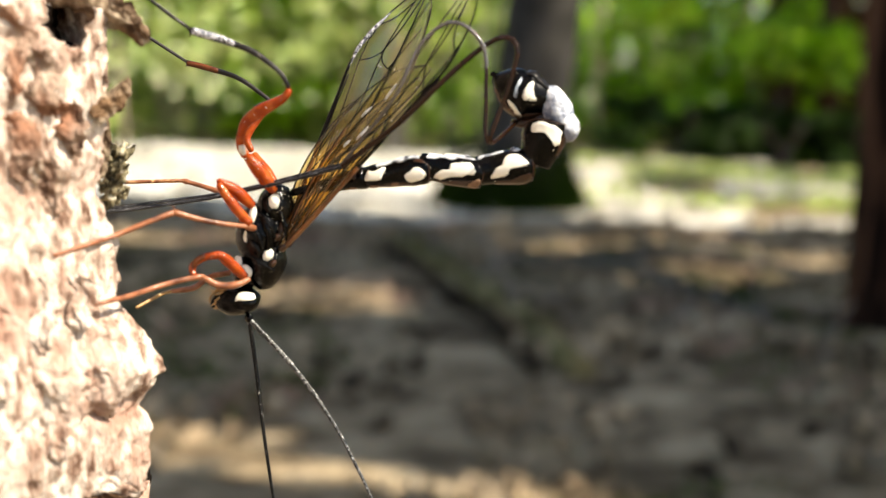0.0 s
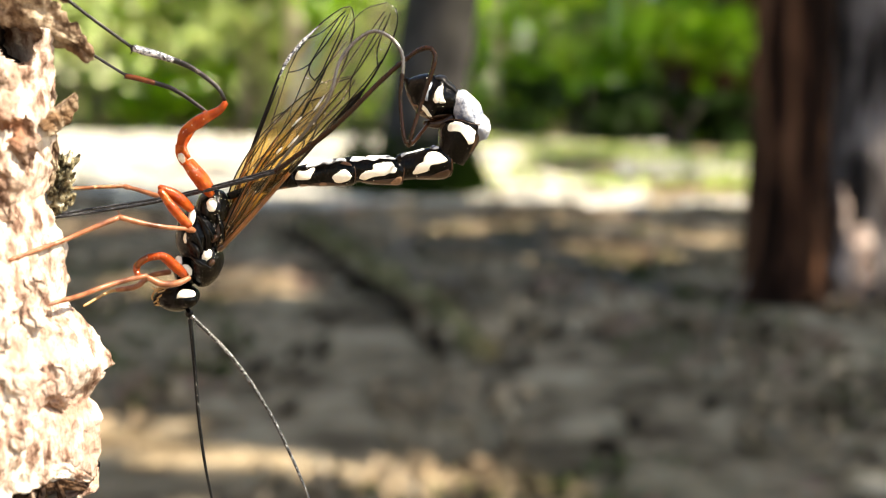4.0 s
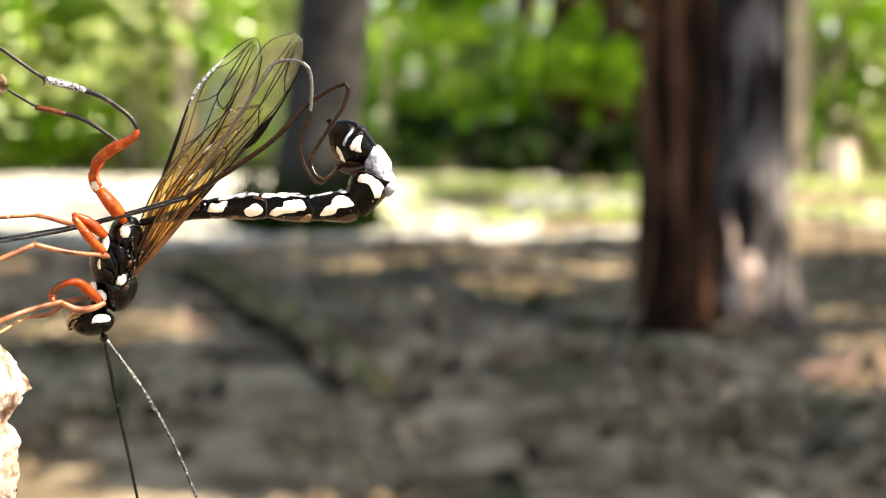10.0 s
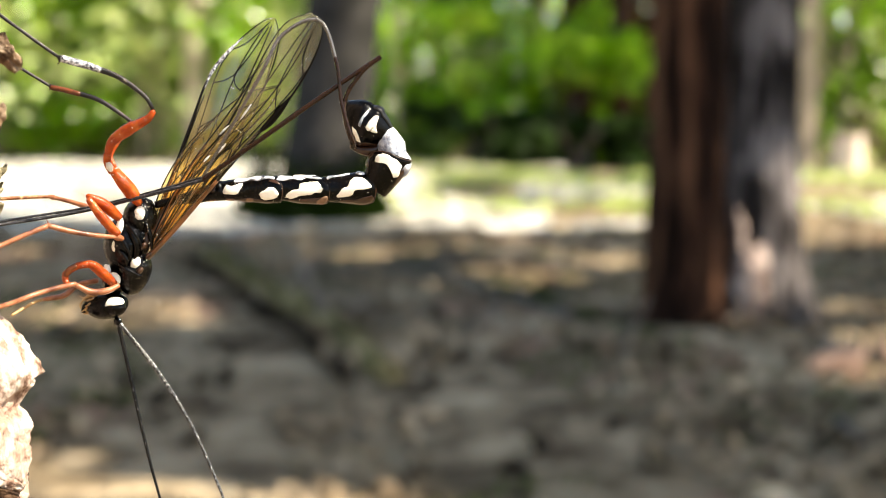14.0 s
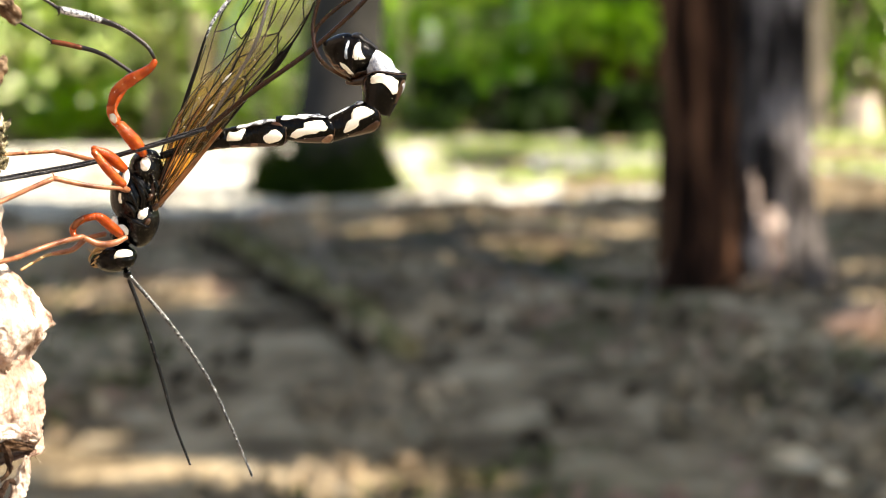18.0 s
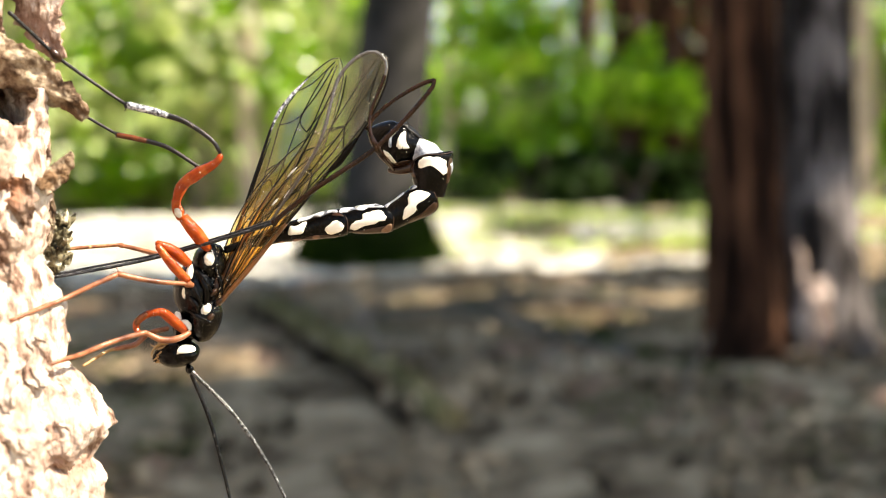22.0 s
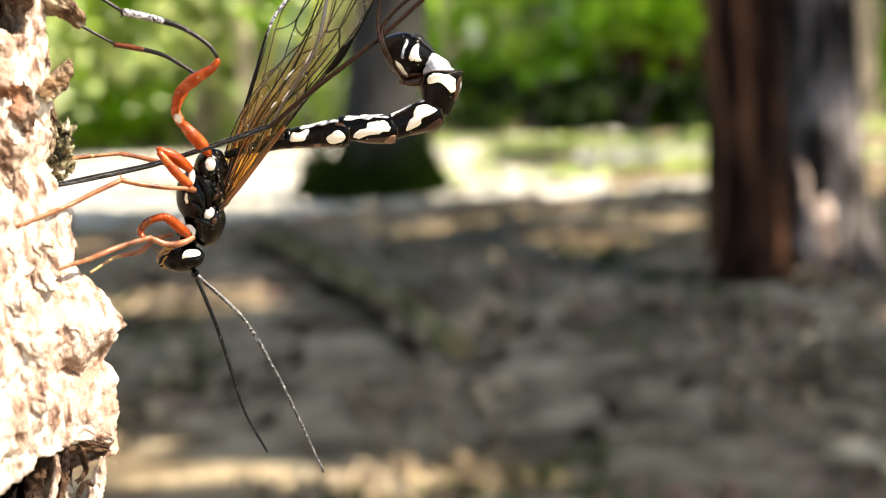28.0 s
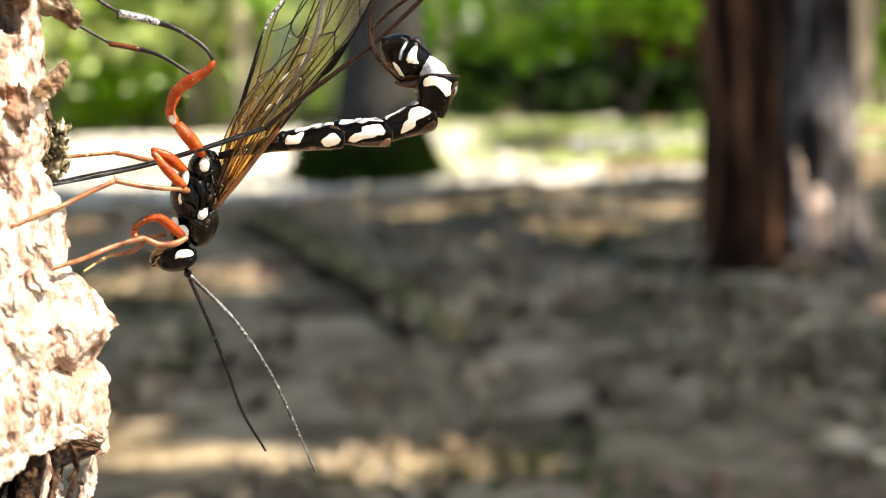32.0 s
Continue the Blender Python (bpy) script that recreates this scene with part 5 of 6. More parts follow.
# each row: when, then six points of the free part, while the abdomen is raised and while it is low
DRILL_RAISED = [(0, (574, 316), (669, 218), (731, 167), (759, 185), (739, 275), (724, 330)), (6, (591, 304), (678, 214), (739, 164), (761, 180), (736, 267), (721, 335)),
                (10, (628, 285), (712, 197), (758, 167), (749, 211), (693, 302), (711, 336)), (11, (619, 281), (709, 200), (775, 148), (737, 180), (707, 235), (725, 285)),
                (13, (600, 300), (703, 218), (779, 146), (731, 166), (680, 223), (705, 288)), (20, (561, 330), (675, 253), (771, 142), (716, 160), (654, 212), (669, 258))]
DRILL_LOW = [(0, (580, 317), (677, 222), (737, 192), (773, 213), (754, 284), (733, 381)), (6, (615, 300), (707, 223), (761, 184), (782, 203), (760, 268), (738, 354)),
             (10, (628, 295), (698, 222), (776, 182), (773, 225), (719, 319), (740, 362)), (11, (616, 281), (713, 200), (804, 164), (792, 212), (768, 270), (780, 330)),
             (13, (600, 305), (706, 227), (802, 161), (768, 193), (741, 250), (757, 326)), (20, (559, 331), (682, 238), (796, 161), (754, 182), (713, 228), (716, 280))]
SHEATH_RAISED = [(0, (562, 282), (603, 186), (656, 147), (705, 183), (713, 266), (722, 333)), (6, (574, 259), (596, 183), (650, 133), (701, 168), (699, 253), (716, 335)),
                 (10, (598, 199), (640, 137), (691, 140), (692, 212), (671, 291), (700, 341)), (11, (598, 178), (643, 103), (683, 94), (686, 165), (691, 229), (730, 289)),
                 (13, (585, 195), (619, 130), (664, 100), (677, 170), (681, 240), (715, 298)), (20, (566, 253), (603, 134), (655, 88), (686, 113), (654, 201), (664, 258))]
SHEATH_LOW = [(0, (582, 250), (616, 193), (664, 160), (715, 204), (726, 285), (729, 371)), (6, (596, 227), (632, 170), (678, 150), (725, 190), (719, 264), (727, 355)),
              (10, (598, 210), (640, 145), (704, 150), (716, 222), (700, 304), (734, 369)), (11, (598, 178), (648, 110), (704, 101), (741, 199), (757, 263), (776, 330)),
              (13, (585, 195), (620, 128), (689, 98), (723, 174), (737, 250), (760, 324)), (20, (569, 259), (604, 140), (666, 94), (705, 125), (700, 213), (710, 275))]


def end_drop(t):
    """How far the end piece has sunk: 0 raised, 1 low."""
    m = END_ROWS[HALVES.index(t)][1].translation
    low, high = np.interp(t, (0, 11, 13, 32), (308, 311, 289, 288)), np.interp(t, (0, 9, 12, 32), (249, 256, 244, 252))
    return float(np.clip(((q(0, high) - m).z) / ((q(0, high) - q(0, low)).z), -0.15, 1.15))


def loop_points(raised, low, depth, start):
    up, down = ([(t, [q(u, v, depth) for u, v in pts]) for t, *pts in shapes] for shapes in (raised, low))

    def at(t):
        k = end_drop(t)
        inner = END_ROWS[HALVES.index(t)][1] @ (Vector((-2, -6, 46)) * UNIT)
        return [start, *(a.lerp(b, k) for a, b in zip(blend_shapes(up, t), blend_shapes(down, t))), inner]
    return at


loop = part("drill_loop", blob(q(488, 389, -2.4), (6 * UNIT, 6 * UNIT, 6 * UNIT)), SHAFT, wasp, "glossy brown drill bent in a loop")
thread(loop, loop_points(DRILL_RAISED, DRILL_LOW, -3.9, q(486, 389, -2.5)), 54, [4.9, 4.4, 3.8, 3.1], SHAFT)
loop = part("sheath_loop", blob(q(486, 386, -2.0), (5 * UNIT, 5 * UNIT, 5 * UNIT)), SHAFT, wasp, "glossy grey-brown sheath bent in a loop")
thread(loop, loop_points(SHEATH_RAISED, SHEATH_LOW, -4.1, q(484, 385, -2.2)), 54, [2.8, 3.2, 3.3, 2.9], RINGED, tail=SHAFT, split=0.62)

# ---- the trunk that the wasp drills ----
EYE = Vector((-0.00226, 0.00383, 0.49917))
edge = WASP_AT @ q(118, 560, -6.5)
sight = Vector((edge.x - EYE.x, edge.y - EYE.y, 0)).normalized()
TRUNK_R = 0.13
axis = edge + Vector((-sight.y, sight.x, 0)) * TRUNK_R
face_angle = math.atan2((edge - axis).y, (edge - axis).x)


def plan_z(v):
    return (WASP_AT @ q(103, v, -6.5)).z


# outline of the bark seen beside the wasp: height and how far it stands out (grid units)
OUTLINE = [(-60, 60), (120, 34), (180, 102), (270, 103), (362, 108), (456, 91), (512, 115), (585, 123), (640, 125), (668, 161), (699, 175), (735, 197), (794, 157), (824, 175), (874, 173), (930, 166), (950, 172), (966, 168), (978, 92), (1010, 84), (1090, 88)]


def outline(z):
    v = 560 - (z - plan_z(560)) / UNIT
    return float(np.interp(v, *zip(*OUTLINE)))


@functools.lru_cache(maxsize=None)
def smooth_outline(z):
    return sum(outline(z + k * 0.0011) for k in (-4, -3, -2, -1, 0, 1, 2, 3, 4)) / 9


def terrace(n, k):
    """Layers with flat tops and steep rims, like flaking bark."""
    base = math.floor(n * k)
    rest = n * k - base
    return (base + min(1.0, max(0.0, (rest - 0.72) / 0.28)) + 0.18 * rest) / k


def bark_radius(a, z):
    """a: degrees round the trunk from the edge seen beside the wasp, positive towards the camera side."""
    p = Vector((a * 0.00227, 0, z))
    far = min(1.0, max(0.0, abs(z - 0.485) - 0.03) / 0.05)
    r = TRUNK_R + (smooth_outline(z) - 118) * UNIT * math.exp(-(a / 9.0) ** 2)
    r += (outline(z + 0.0006 * noise.noise(p * 900)) - smooth_outline(z)) * UNIT * math.exp(-(a / 2.6) ** 2)
    side = abs(a) * 0.00227
    r -= (0.0095 if a > 0 else 0.006) * (1 - math.exp(-(side / 0.0075) ** 1.25))
    warp = Vector((noise.noise(p * 300), 0, noise.noise(p * 300 + Vector((9, 0, 0))))) * 0.45
    r += 0.00045 * terrace(noise.fractal(Vector((p.x * 230, 0, p.z * 130)) + warp, 1.0, 2.0, 3), 3.0)
    r += 0.00034 * terrace(noise.fractal(Vector((p.x * 900, 4, p.z * 480)) + warp * 2, 1.0, 2.0, 3), 2.5)
    r -= 0.0008 * max(0, 0.05 - abs(noise.noise(Vector((p.x * 260, 3.3, p.z * 55)) + warp))) / 0.05 * max(0, noise.noise(p * 60) + 0.3)
    r -= 0.0006 * max(0, 0.05 - abs(noise.noise(Vector((p.x * 70, 8.1, p.z * 260)) + warp))) / 0.05 * max(0, noise.noise(p * 80 + Vector((3, 0, 0))) + 0.2)
    r += 0.00018 * terrace(noise.noise(Vector((p.x * 2400, 2, p.z * 1000)) + warp * 4), 2.0)
    r += 0.00008 * noise.noise(Vector((p.x * 4200, 0, p.z * 1300))) + 0.00006 * noise.noise(Vector((p.x * 2000, 6, p.z * 6000)))
    r += 0.006 * far * noise.fractal(Vector((a * 0.03, 1.0, z * 6)), 1.0, 2.0, 4)
    return r


# hollows in the bark: angle, height, half sizes in metres, depth
HOLLOWS = []


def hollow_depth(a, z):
    """How deep the rot has eaten behind the bark, and whether the place takes the painted shade."""
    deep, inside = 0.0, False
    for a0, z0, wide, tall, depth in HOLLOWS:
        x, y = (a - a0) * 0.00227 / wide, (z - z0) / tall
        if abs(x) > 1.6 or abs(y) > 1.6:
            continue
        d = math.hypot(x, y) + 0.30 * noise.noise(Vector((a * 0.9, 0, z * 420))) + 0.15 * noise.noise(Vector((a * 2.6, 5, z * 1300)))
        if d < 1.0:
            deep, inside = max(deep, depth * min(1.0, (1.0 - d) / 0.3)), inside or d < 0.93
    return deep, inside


def build_trunk():
    angles = sorted(set([round(-180 + 6 * k, 3) for k in range(60)] + [round(-5 + 0.07 * k, 3) for k in range(360)]))
    zs = [0.0, 0.1, 0.2, 0.3, 0.36, 0.4, 0.43] + [0.4525 + 0.0002 * k for k in range(395)] + [0.56, 0.6, 0.65, 0.72, 0.8, 0.9, 1.0, 1.2, 1.4, 1.7, 2.0, 2.4, 2.8, 3.2, 3.6, 4.0, 4.5, 5.0, 5.6]
    verts, faces, dark, rotten = [], [], [], []
    n = len(angles)
    for z in zs:
        taper = (1.0 - 0.05 * max(0, z - 0.6)) if z > 0.5 else 1.0 + 0.6 * max(0, 0.25 - z)
        for a in angles:
            deep, inside = hollow_depth(a, z)
            dark.append(inside)
            r = bark_radius(a, z) * taper
            th = face_angle - radians(a)
            verts.append((axis.x + r * math.cos(th) + sight.x * deep, axis.y + r * math.sin(th) + sight.y * deep, z))
    for i in range(len(zs) - 1):
        for k in range(n):
            k2 = (k + 1) % n
            faces.append((i * n + k, i * n + k2, (i + 1) * n + k2, (i + 1) * n + k))
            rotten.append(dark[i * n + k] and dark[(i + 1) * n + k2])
    return verts, faces, rotten


host = tagged(empty("dead_pine_tree", Matrix.Translation((axis.x, axis.y, 0))), "pale flaking pine trunk in full sun", "tree")
SHIFT = Matrix.Translation((-axis.x, -axis.y, 0))


def on_host(name, bm, mat, label=""):
    ob = part(name, bm, mat, host, label)
    ob.data.transform(SHIFT)
    return ob


def bark_spot(u, v):
    """The angle, height and depth of the bark seen at a place of the side plan."""
    for k in range(400):
        a = k * 0.1
        z = plan_z(v) + 0.0
        for _ in range(3):
            th = face_angle - radians(a)
            r = bark_radius(a, z)
            p = Vector((axis.x + r * math.cos(th), axis.y + r * math.sin(th), z))
            l = WASP_AT.inverted() @ p
            kk = 1 + l.y * 1000 / FAR
            z += ((441 - v) * kk + 12) * UNIT - l.z
        uu = (l.x / UNIT - 410) / kk + 784
        if uu <= u:
            break
    return a, z, l.y * 1000


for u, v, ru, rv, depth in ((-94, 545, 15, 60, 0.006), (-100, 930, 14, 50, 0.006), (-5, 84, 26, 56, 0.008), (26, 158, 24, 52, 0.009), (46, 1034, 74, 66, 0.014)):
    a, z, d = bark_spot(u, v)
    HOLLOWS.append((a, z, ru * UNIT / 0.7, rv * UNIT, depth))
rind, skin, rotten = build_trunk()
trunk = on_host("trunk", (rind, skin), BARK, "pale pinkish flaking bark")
# faces deep in a hollow have its shade painted in near-black
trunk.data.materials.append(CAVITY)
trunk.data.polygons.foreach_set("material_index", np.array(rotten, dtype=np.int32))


def flake(rows, widths, curl, seed, thick=2.5, slope=0.0):
    """A curled scale of bark along rows (u, v, d), with an uneven rim; slope turns its far side away."""
    n, m = 30, 18
    pts = spline([WASP_AT @ q(*r) for r in rows], n)
    away = WASP_AT.to_3x3() @ Vector((0, 1, 0))
    bump = 11 * UNIT * min(1.0, max(widths) / 30)
    bm = bmesh.new()
    grid = []
    for i, p in enumerate(pts):
        t = (pts[min(i + 1, n)] - pts[max(i - 1, 0)]).normalized()
        side = t.cross(Vector((0.2, 1, 0.1))).normalized()
        out = side.cross(t)
        w = float(np.interp(i / n, np.linspace(0, 1, len(widths)), widths)) * UNIT
        row = []
        for k in range(m + 1):
            e = 2 * k / m - 1
            w2 = w * (1 + 0.45 * noise.noise(Vector((i * 0.22, math.copysign(1, e) * 2, seed))) + 0.25 * noise.noise(Vector((i * 0.7, math.copysign(1, e) * 2, seed))))
            lump = terrace(noise.fractal(Vector((i * 0.16, e * 1.6, seed + 5)), 1.0, 2.0, 4), 3.0)
            row.append(p + side * e * w2 + out * (curl * e * e * w2 + bump * lump) + away * slope * e * w2 * math.copysign(1, side.x) + t * 6 * UNIT * noise.noise(Vector((i * 0.1, e * 3, seed + 9))))
        grid.append(row)
    top = [[bm.verts.new(p) for p in row] for row in grid]
    low = [[bm.verts.new(p + Vector((0.3, 0.8, -0.3)) * thick * UNIT * (1.5 - abs(2 * k / m - 1))) for k, p in enumerate(row)] for row in grid]
    for i in range(n):
        for k in range(m):
            bm.faces.new((top[i][k], top[i][k + 1], top[i + 1][k + 1], top[i + 1][k]))
            bm.faces.new((low[i][k], low[i + 1][k], low[i + 1][k + 1], low[i][k + 1]))
        bm.faces.new((top[i][0], top[i + 1][0], low[i + 1][0], low[i][0]))
        bm.faces.new((top[i][m], low[i][m], low[i + 1][m], top[i + 1][m]))
    for i in (0, n):
        for k in range(m):
            bm.faces.new((top[i][k], low[i][k], low[i][k + 1], top[i][k + 1]))
    return bm


on_host("bark_flake", flake([(-40, 90, -9), (20, 110, -8.5), (75, 140, -8), (120, 170, -7.5), (152, 200, -7.2)], [46, 40, 34, 27, 10], 0.3, 1.0, 8), FLAKE, "curled brown bark flake")
on_host("bark_flake", flake([(60, -40, -6.5), (70, 20, -6.5), (85, 60, -6.4), (110, 100, -6.2)], [48, 44, 32, 10], 0.25, 2.0, 6), BARK, "upright pale bark flake")
on_host("bark_flake", flake([(72, 326, -8.6), (92, 306, -8.3), (113, 285, -8.0), (130, 266, -7.8)], [15, 18, 17, 6], 0.75, 3.0, 5), FLAKE, "small curled bark chip")
on_host("bark_flake", flake([(40, 210, -7.8), (55, 235, -7.4), (70, 265, -7.2), (78, 300, -7.2)], [20, 26, 22, 9], 0.4, 4.0, 5), PINK_BARK, "pinkish bark scale")
on_host("bark_flake", flake([(80, 325, -6.2), (90, 350, -6.2), (92, 395, -6.2), (86, 425, -6.2)], [7, 9, 8, 4], 0.3, 4.6, 4), FLAKE, "dark bark scale")
on_host("bark_flake", flake([(128, 1066, -8.7), (139, 1032, -8.5), (149, 1002, -8.3), (155, 980, -8.1)], [12, 14, 11, 4], 0.7, 5.0, 4), BARK, "upright pale bark splinter")
on_host("bark_flake", flake([(74, 1062, -9.7), (78, 1025, -9.4), (84, 990, -9.2), (87, 958, -9.0)], [6, 9, 8, 5], 0.5, 6.0, 4), SHADED_FLAKE, "narrow dark bark splinter")
on_host("bark_flake", flake([(20, 1062, -10.7), (26, 1025, -10.4), (32, 990, -10.2), (40, 962, -9.9)], [14, 18, 16, 8], 0.5, 7.0, 4), SHADED_FLAKE, "brown bark splinter in the hollow")
on_host("bark_flake", flake([(112, 960, -8.5), (122, 985, -8.2), (121, 1008, -8.1), (108, 1024, -8.4)], [6, 7, 6, 4], 0.4, 7.6, 3), SHADED_FLAKE, "curled brown bark shred")
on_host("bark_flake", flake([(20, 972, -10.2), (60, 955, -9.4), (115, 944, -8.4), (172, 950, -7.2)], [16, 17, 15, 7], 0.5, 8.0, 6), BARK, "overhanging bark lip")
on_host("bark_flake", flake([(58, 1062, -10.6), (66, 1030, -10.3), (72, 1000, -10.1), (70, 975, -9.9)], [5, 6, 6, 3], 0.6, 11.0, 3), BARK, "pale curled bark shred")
on_host("bark_flake", flake([(104, 1064, -9.6), (112, 1040, -9.4), (124, 1028, -9.2), (134, 1034, -9.0)], [4, 5, 5, 3], 0.6, 12.0, 3), SHADED_FLAKE, "hooked brown bark shred")
on_host("bark_flake", flake([(36, 992, -9.4), (62, 968, -9.0), (112, 962, -8.3), (166, 968, -7.4)], [12, 15, 12, 5], 0.5, 13.0, 4), SHADED_FLAKE, "underside of the bark lip with shade painted brown")
# scales that lie on the bark: from, to, half width
for u0, v0, u1, v1, wide, mat, label in ((-18, 222, -2, 330, 28, PINK_BARK, "weathered pinkish scale"), (-66, 150, -52, 300, 22, PINK_BARK, "weathered pinkish scale"), (34, 305, 46, 392, 22, PINK_BARK, "weathered pinkish scale"), (-52, 330, -34, 440, 26, PINK_BARK, "weathered pinkish scale"),
                                         (2, 400, 18, 490, 22, PINK_BARK, "weathered pinkish scale"), (62, 590, 74, 680, 22, BARK, "pale bark scale"), (2, 600, 14, 720, 22, BARK, "pale bark scale"), (104, 742, 112, 826, 24, BARK, "pale bark scale"), (30, 770, 46, 900, 26, BARK, "pale bark scale"), (-60, 640, -44, 800, 26, BARK, "pale bark scale")):
    run = [(u0 + (u1 - u0) * k / 3 + (5 if k % 2 else -5), v0 + (v1 - v0) * k / 3) for k in range(4)]
    on_host("bark_scale", flake([(u, v, bark_spot(u, v)[2] - 0.25) for u, v in run], [wide * 0.5, wide, wide * 0.85, wide * 0.3], 0.12, u0 * 0.37 + v0, 3, 0.8), mat, label)
on_host("splinter", tube([WASP_AT @ q(*r) for r in ((155, 985, -6.7), (168, 978, -6.6), (180, 992, -6.5))], [0.7 * UNIT, 0.5 * UNIT, 0.4 * UNIT], 5), FLAKE, "hair-thin fibre")
knob = bmesh.new()
for i in range(84):
    u, v, d = 106 + max(-18, min(18, random.gauss(0, 10))), random.uniform(385, 480), random.uniform(-5.5, -3)
    lean, rise = random.gauss(0.15, 0.4), random.uniform(10, 30)
    tube(spline([WASP_AT @ q(u, v, d), WASP_AT @ q(u + lean * rise * 0.5 + random.gauss(0, 3), v - rise * 0.5, d), WASP_AT @ q(u + lean * rise, v - rise, d + random.gauss(0, 0.4))], 6),
         [random.uniform(3, 6) * UNIT, random.uniform(3, 6) * UNIT, random.uniform(0.8, 3.5) * UNIT], 7, knob, 0.6, 4000)
on_host("lichen", knob, LICHEN, "dark crusty lichen tuft")


# ---- forest floor ----
def floor_height(x, y):
    r = math.hypot(x, y)
    near = min(1.0, r / 1.5)
    return near * (0.05 * noise.noise(Vector((x * 0.5, y * 0.5, 0))) + 0.02 * noise.noise(Vector((x * 2.2, y * 2.2, 4)))) * (1.0 if r < 60 else 0.3)


def build_ground():
    line = sorted(set([round(v, 3) for v in np.linspace(-12, 12, 121)] + [-400, -200, -100, -60, -40, -28, -20, -16, 16, 20, 28, 40, 60, 100, 200, 400]))
    n = len(line)
    verts = [(x, y, floor_height(x, y)) for y in line for x in line]
    faces = [(i * n + k, i * n + k + 1, (i + 1) * n + k + 1, (i + 1) * n + k) for i in range(n - 1) for k in range(n - 1)]
    return verts, faces


tagged(part("ground", build_ground(), SOIL), "brown forest floor of needles moss and leaf litter", "ground", kind="structure")


def scatter(name, count, size, mat, where, label, category, lift=0.01, long=1.0, tilt=0.6, fold=0.3):
    """Countless small leaves: each a folded blade of four triangles, joined into one sheet of stuff."""
    verts, faces = [], []
    for _ in range(count):
        c = Vector(where())
        s = size * random.uniform(0.6, 1.4)
        m = Euler((random.gauss(0, tilt), random.gauss(0, tilt), random.uniform(0, 6.28))).to_matrix()
        k = len(verts)
        for p in ((-s * long, 0, 0), (0, -s * 0.5, s * fold), (s * long, 0, 0), (0, s * 0.5, s * fold)):
            w = c + m @ Vector(p)
            verts.append((w.x, w.y, w.z + lift))
        faces += [(k, k + 1, k + 2), (k, k + 2, k + 3)]
    return tagged(part(name, (verts, faces), mat, smooth=False), label, category, kind="stuff")


def floor_spot(x0, x1, y0, y1):
    x, y = random.uniform(x0, x1), random.uniform(y0, y1)
    return (x, y, floor_height(x, y))


def clump(x0, x1, y0, y1, scale, least, seed):
    """A place of the floor where a slow noise is high, so that things lie in patches."""
    while True:
        x, y, z = floor_spot(x0, x1, y0, y1)
        if noise.noise(Vector((x * scale, y * scale * 0.7, seed))) + 0.4 * noise.noise(Vector((x * scale * 2.3, y * scale * 1.6, seed))) > least:
            return (x, y, z)


scatter("leaf_litter", 18000, 0.022, LITTER, lambda: clump(-3.5, 3, 1.0, 8, 3.2, 0.05, 1.0), "dry brown leaves strewn on the forest floor", "leaf litter", 0.012)
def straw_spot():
    """Places in the sunlit clearing, ragged at its rim; thinned towards +x to paint dappled shade."""
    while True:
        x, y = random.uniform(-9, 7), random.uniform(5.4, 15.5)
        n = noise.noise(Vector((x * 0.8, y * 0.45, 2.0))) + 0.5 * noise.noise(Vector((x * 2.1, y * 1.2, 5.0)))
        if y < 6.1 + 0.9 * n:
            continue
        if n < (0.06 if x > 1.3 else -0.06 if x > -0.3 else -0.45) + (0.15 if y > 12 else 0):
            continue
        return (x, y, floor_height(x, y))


scatter("dry_grass", 52000, 0.06, STRAW, straw_spot, "dry grass and leaves with sun glare painted in, in the clearing", "dry grass", 0.02, 1.3, 0.12, 0.08)
scatter("moss_tuft", 2600, 0.016, MOSS, lambda: clump(-2.2, 2.2, 1.3, 5.5, 1.5, 0.22, 9.0), "low green moss tufts on the floor", "moss", 0.006, 0.8, 0.8)
scatter("russet_litter", 2600, 0.02, RUSSET, lambda: clump(-2.5, 2.5, 1.2, 6, 1.9, 0.2, 12.0), "reddish brown dead leaves strewn on the floor", "leaf litter", 0.012)
scatter("low_weeds", 2500, 0.045, PALE_LEAF, lambda: clump(-1.2, 6, 6.8, 14, 0.9, 0.08, 3.0), "low green weeds in the clearing", "weeds", 0.06, 0.9, 0.9)


def beside_log():
    k = random.random()
    x, y = -0.90 + 0.79 * k - 0.05 - abs(random.gauss(0, 0.02)), 4.95 - 2.45 * k - abs(random.gauss(0, 0.04))
    return (x, y, floor_height(x, y))


# a strip of dark blades paints the branch's shadow on the floor
scatter("rotten_bark", 240, 0.022, DARK_LITTER, beside_log, "dark litter painting the shade beside the mossy branch", "bark litter", 0.012)
scatter("dark_litter", 1900, 0.024, DARK_LITTER, lambda: clump(-3, 3, 1.2, 7, 3.0, 0.2, 7.0), "dark dark litter and painted branch shade and needles on the floor", "leaf litter", 0.008)


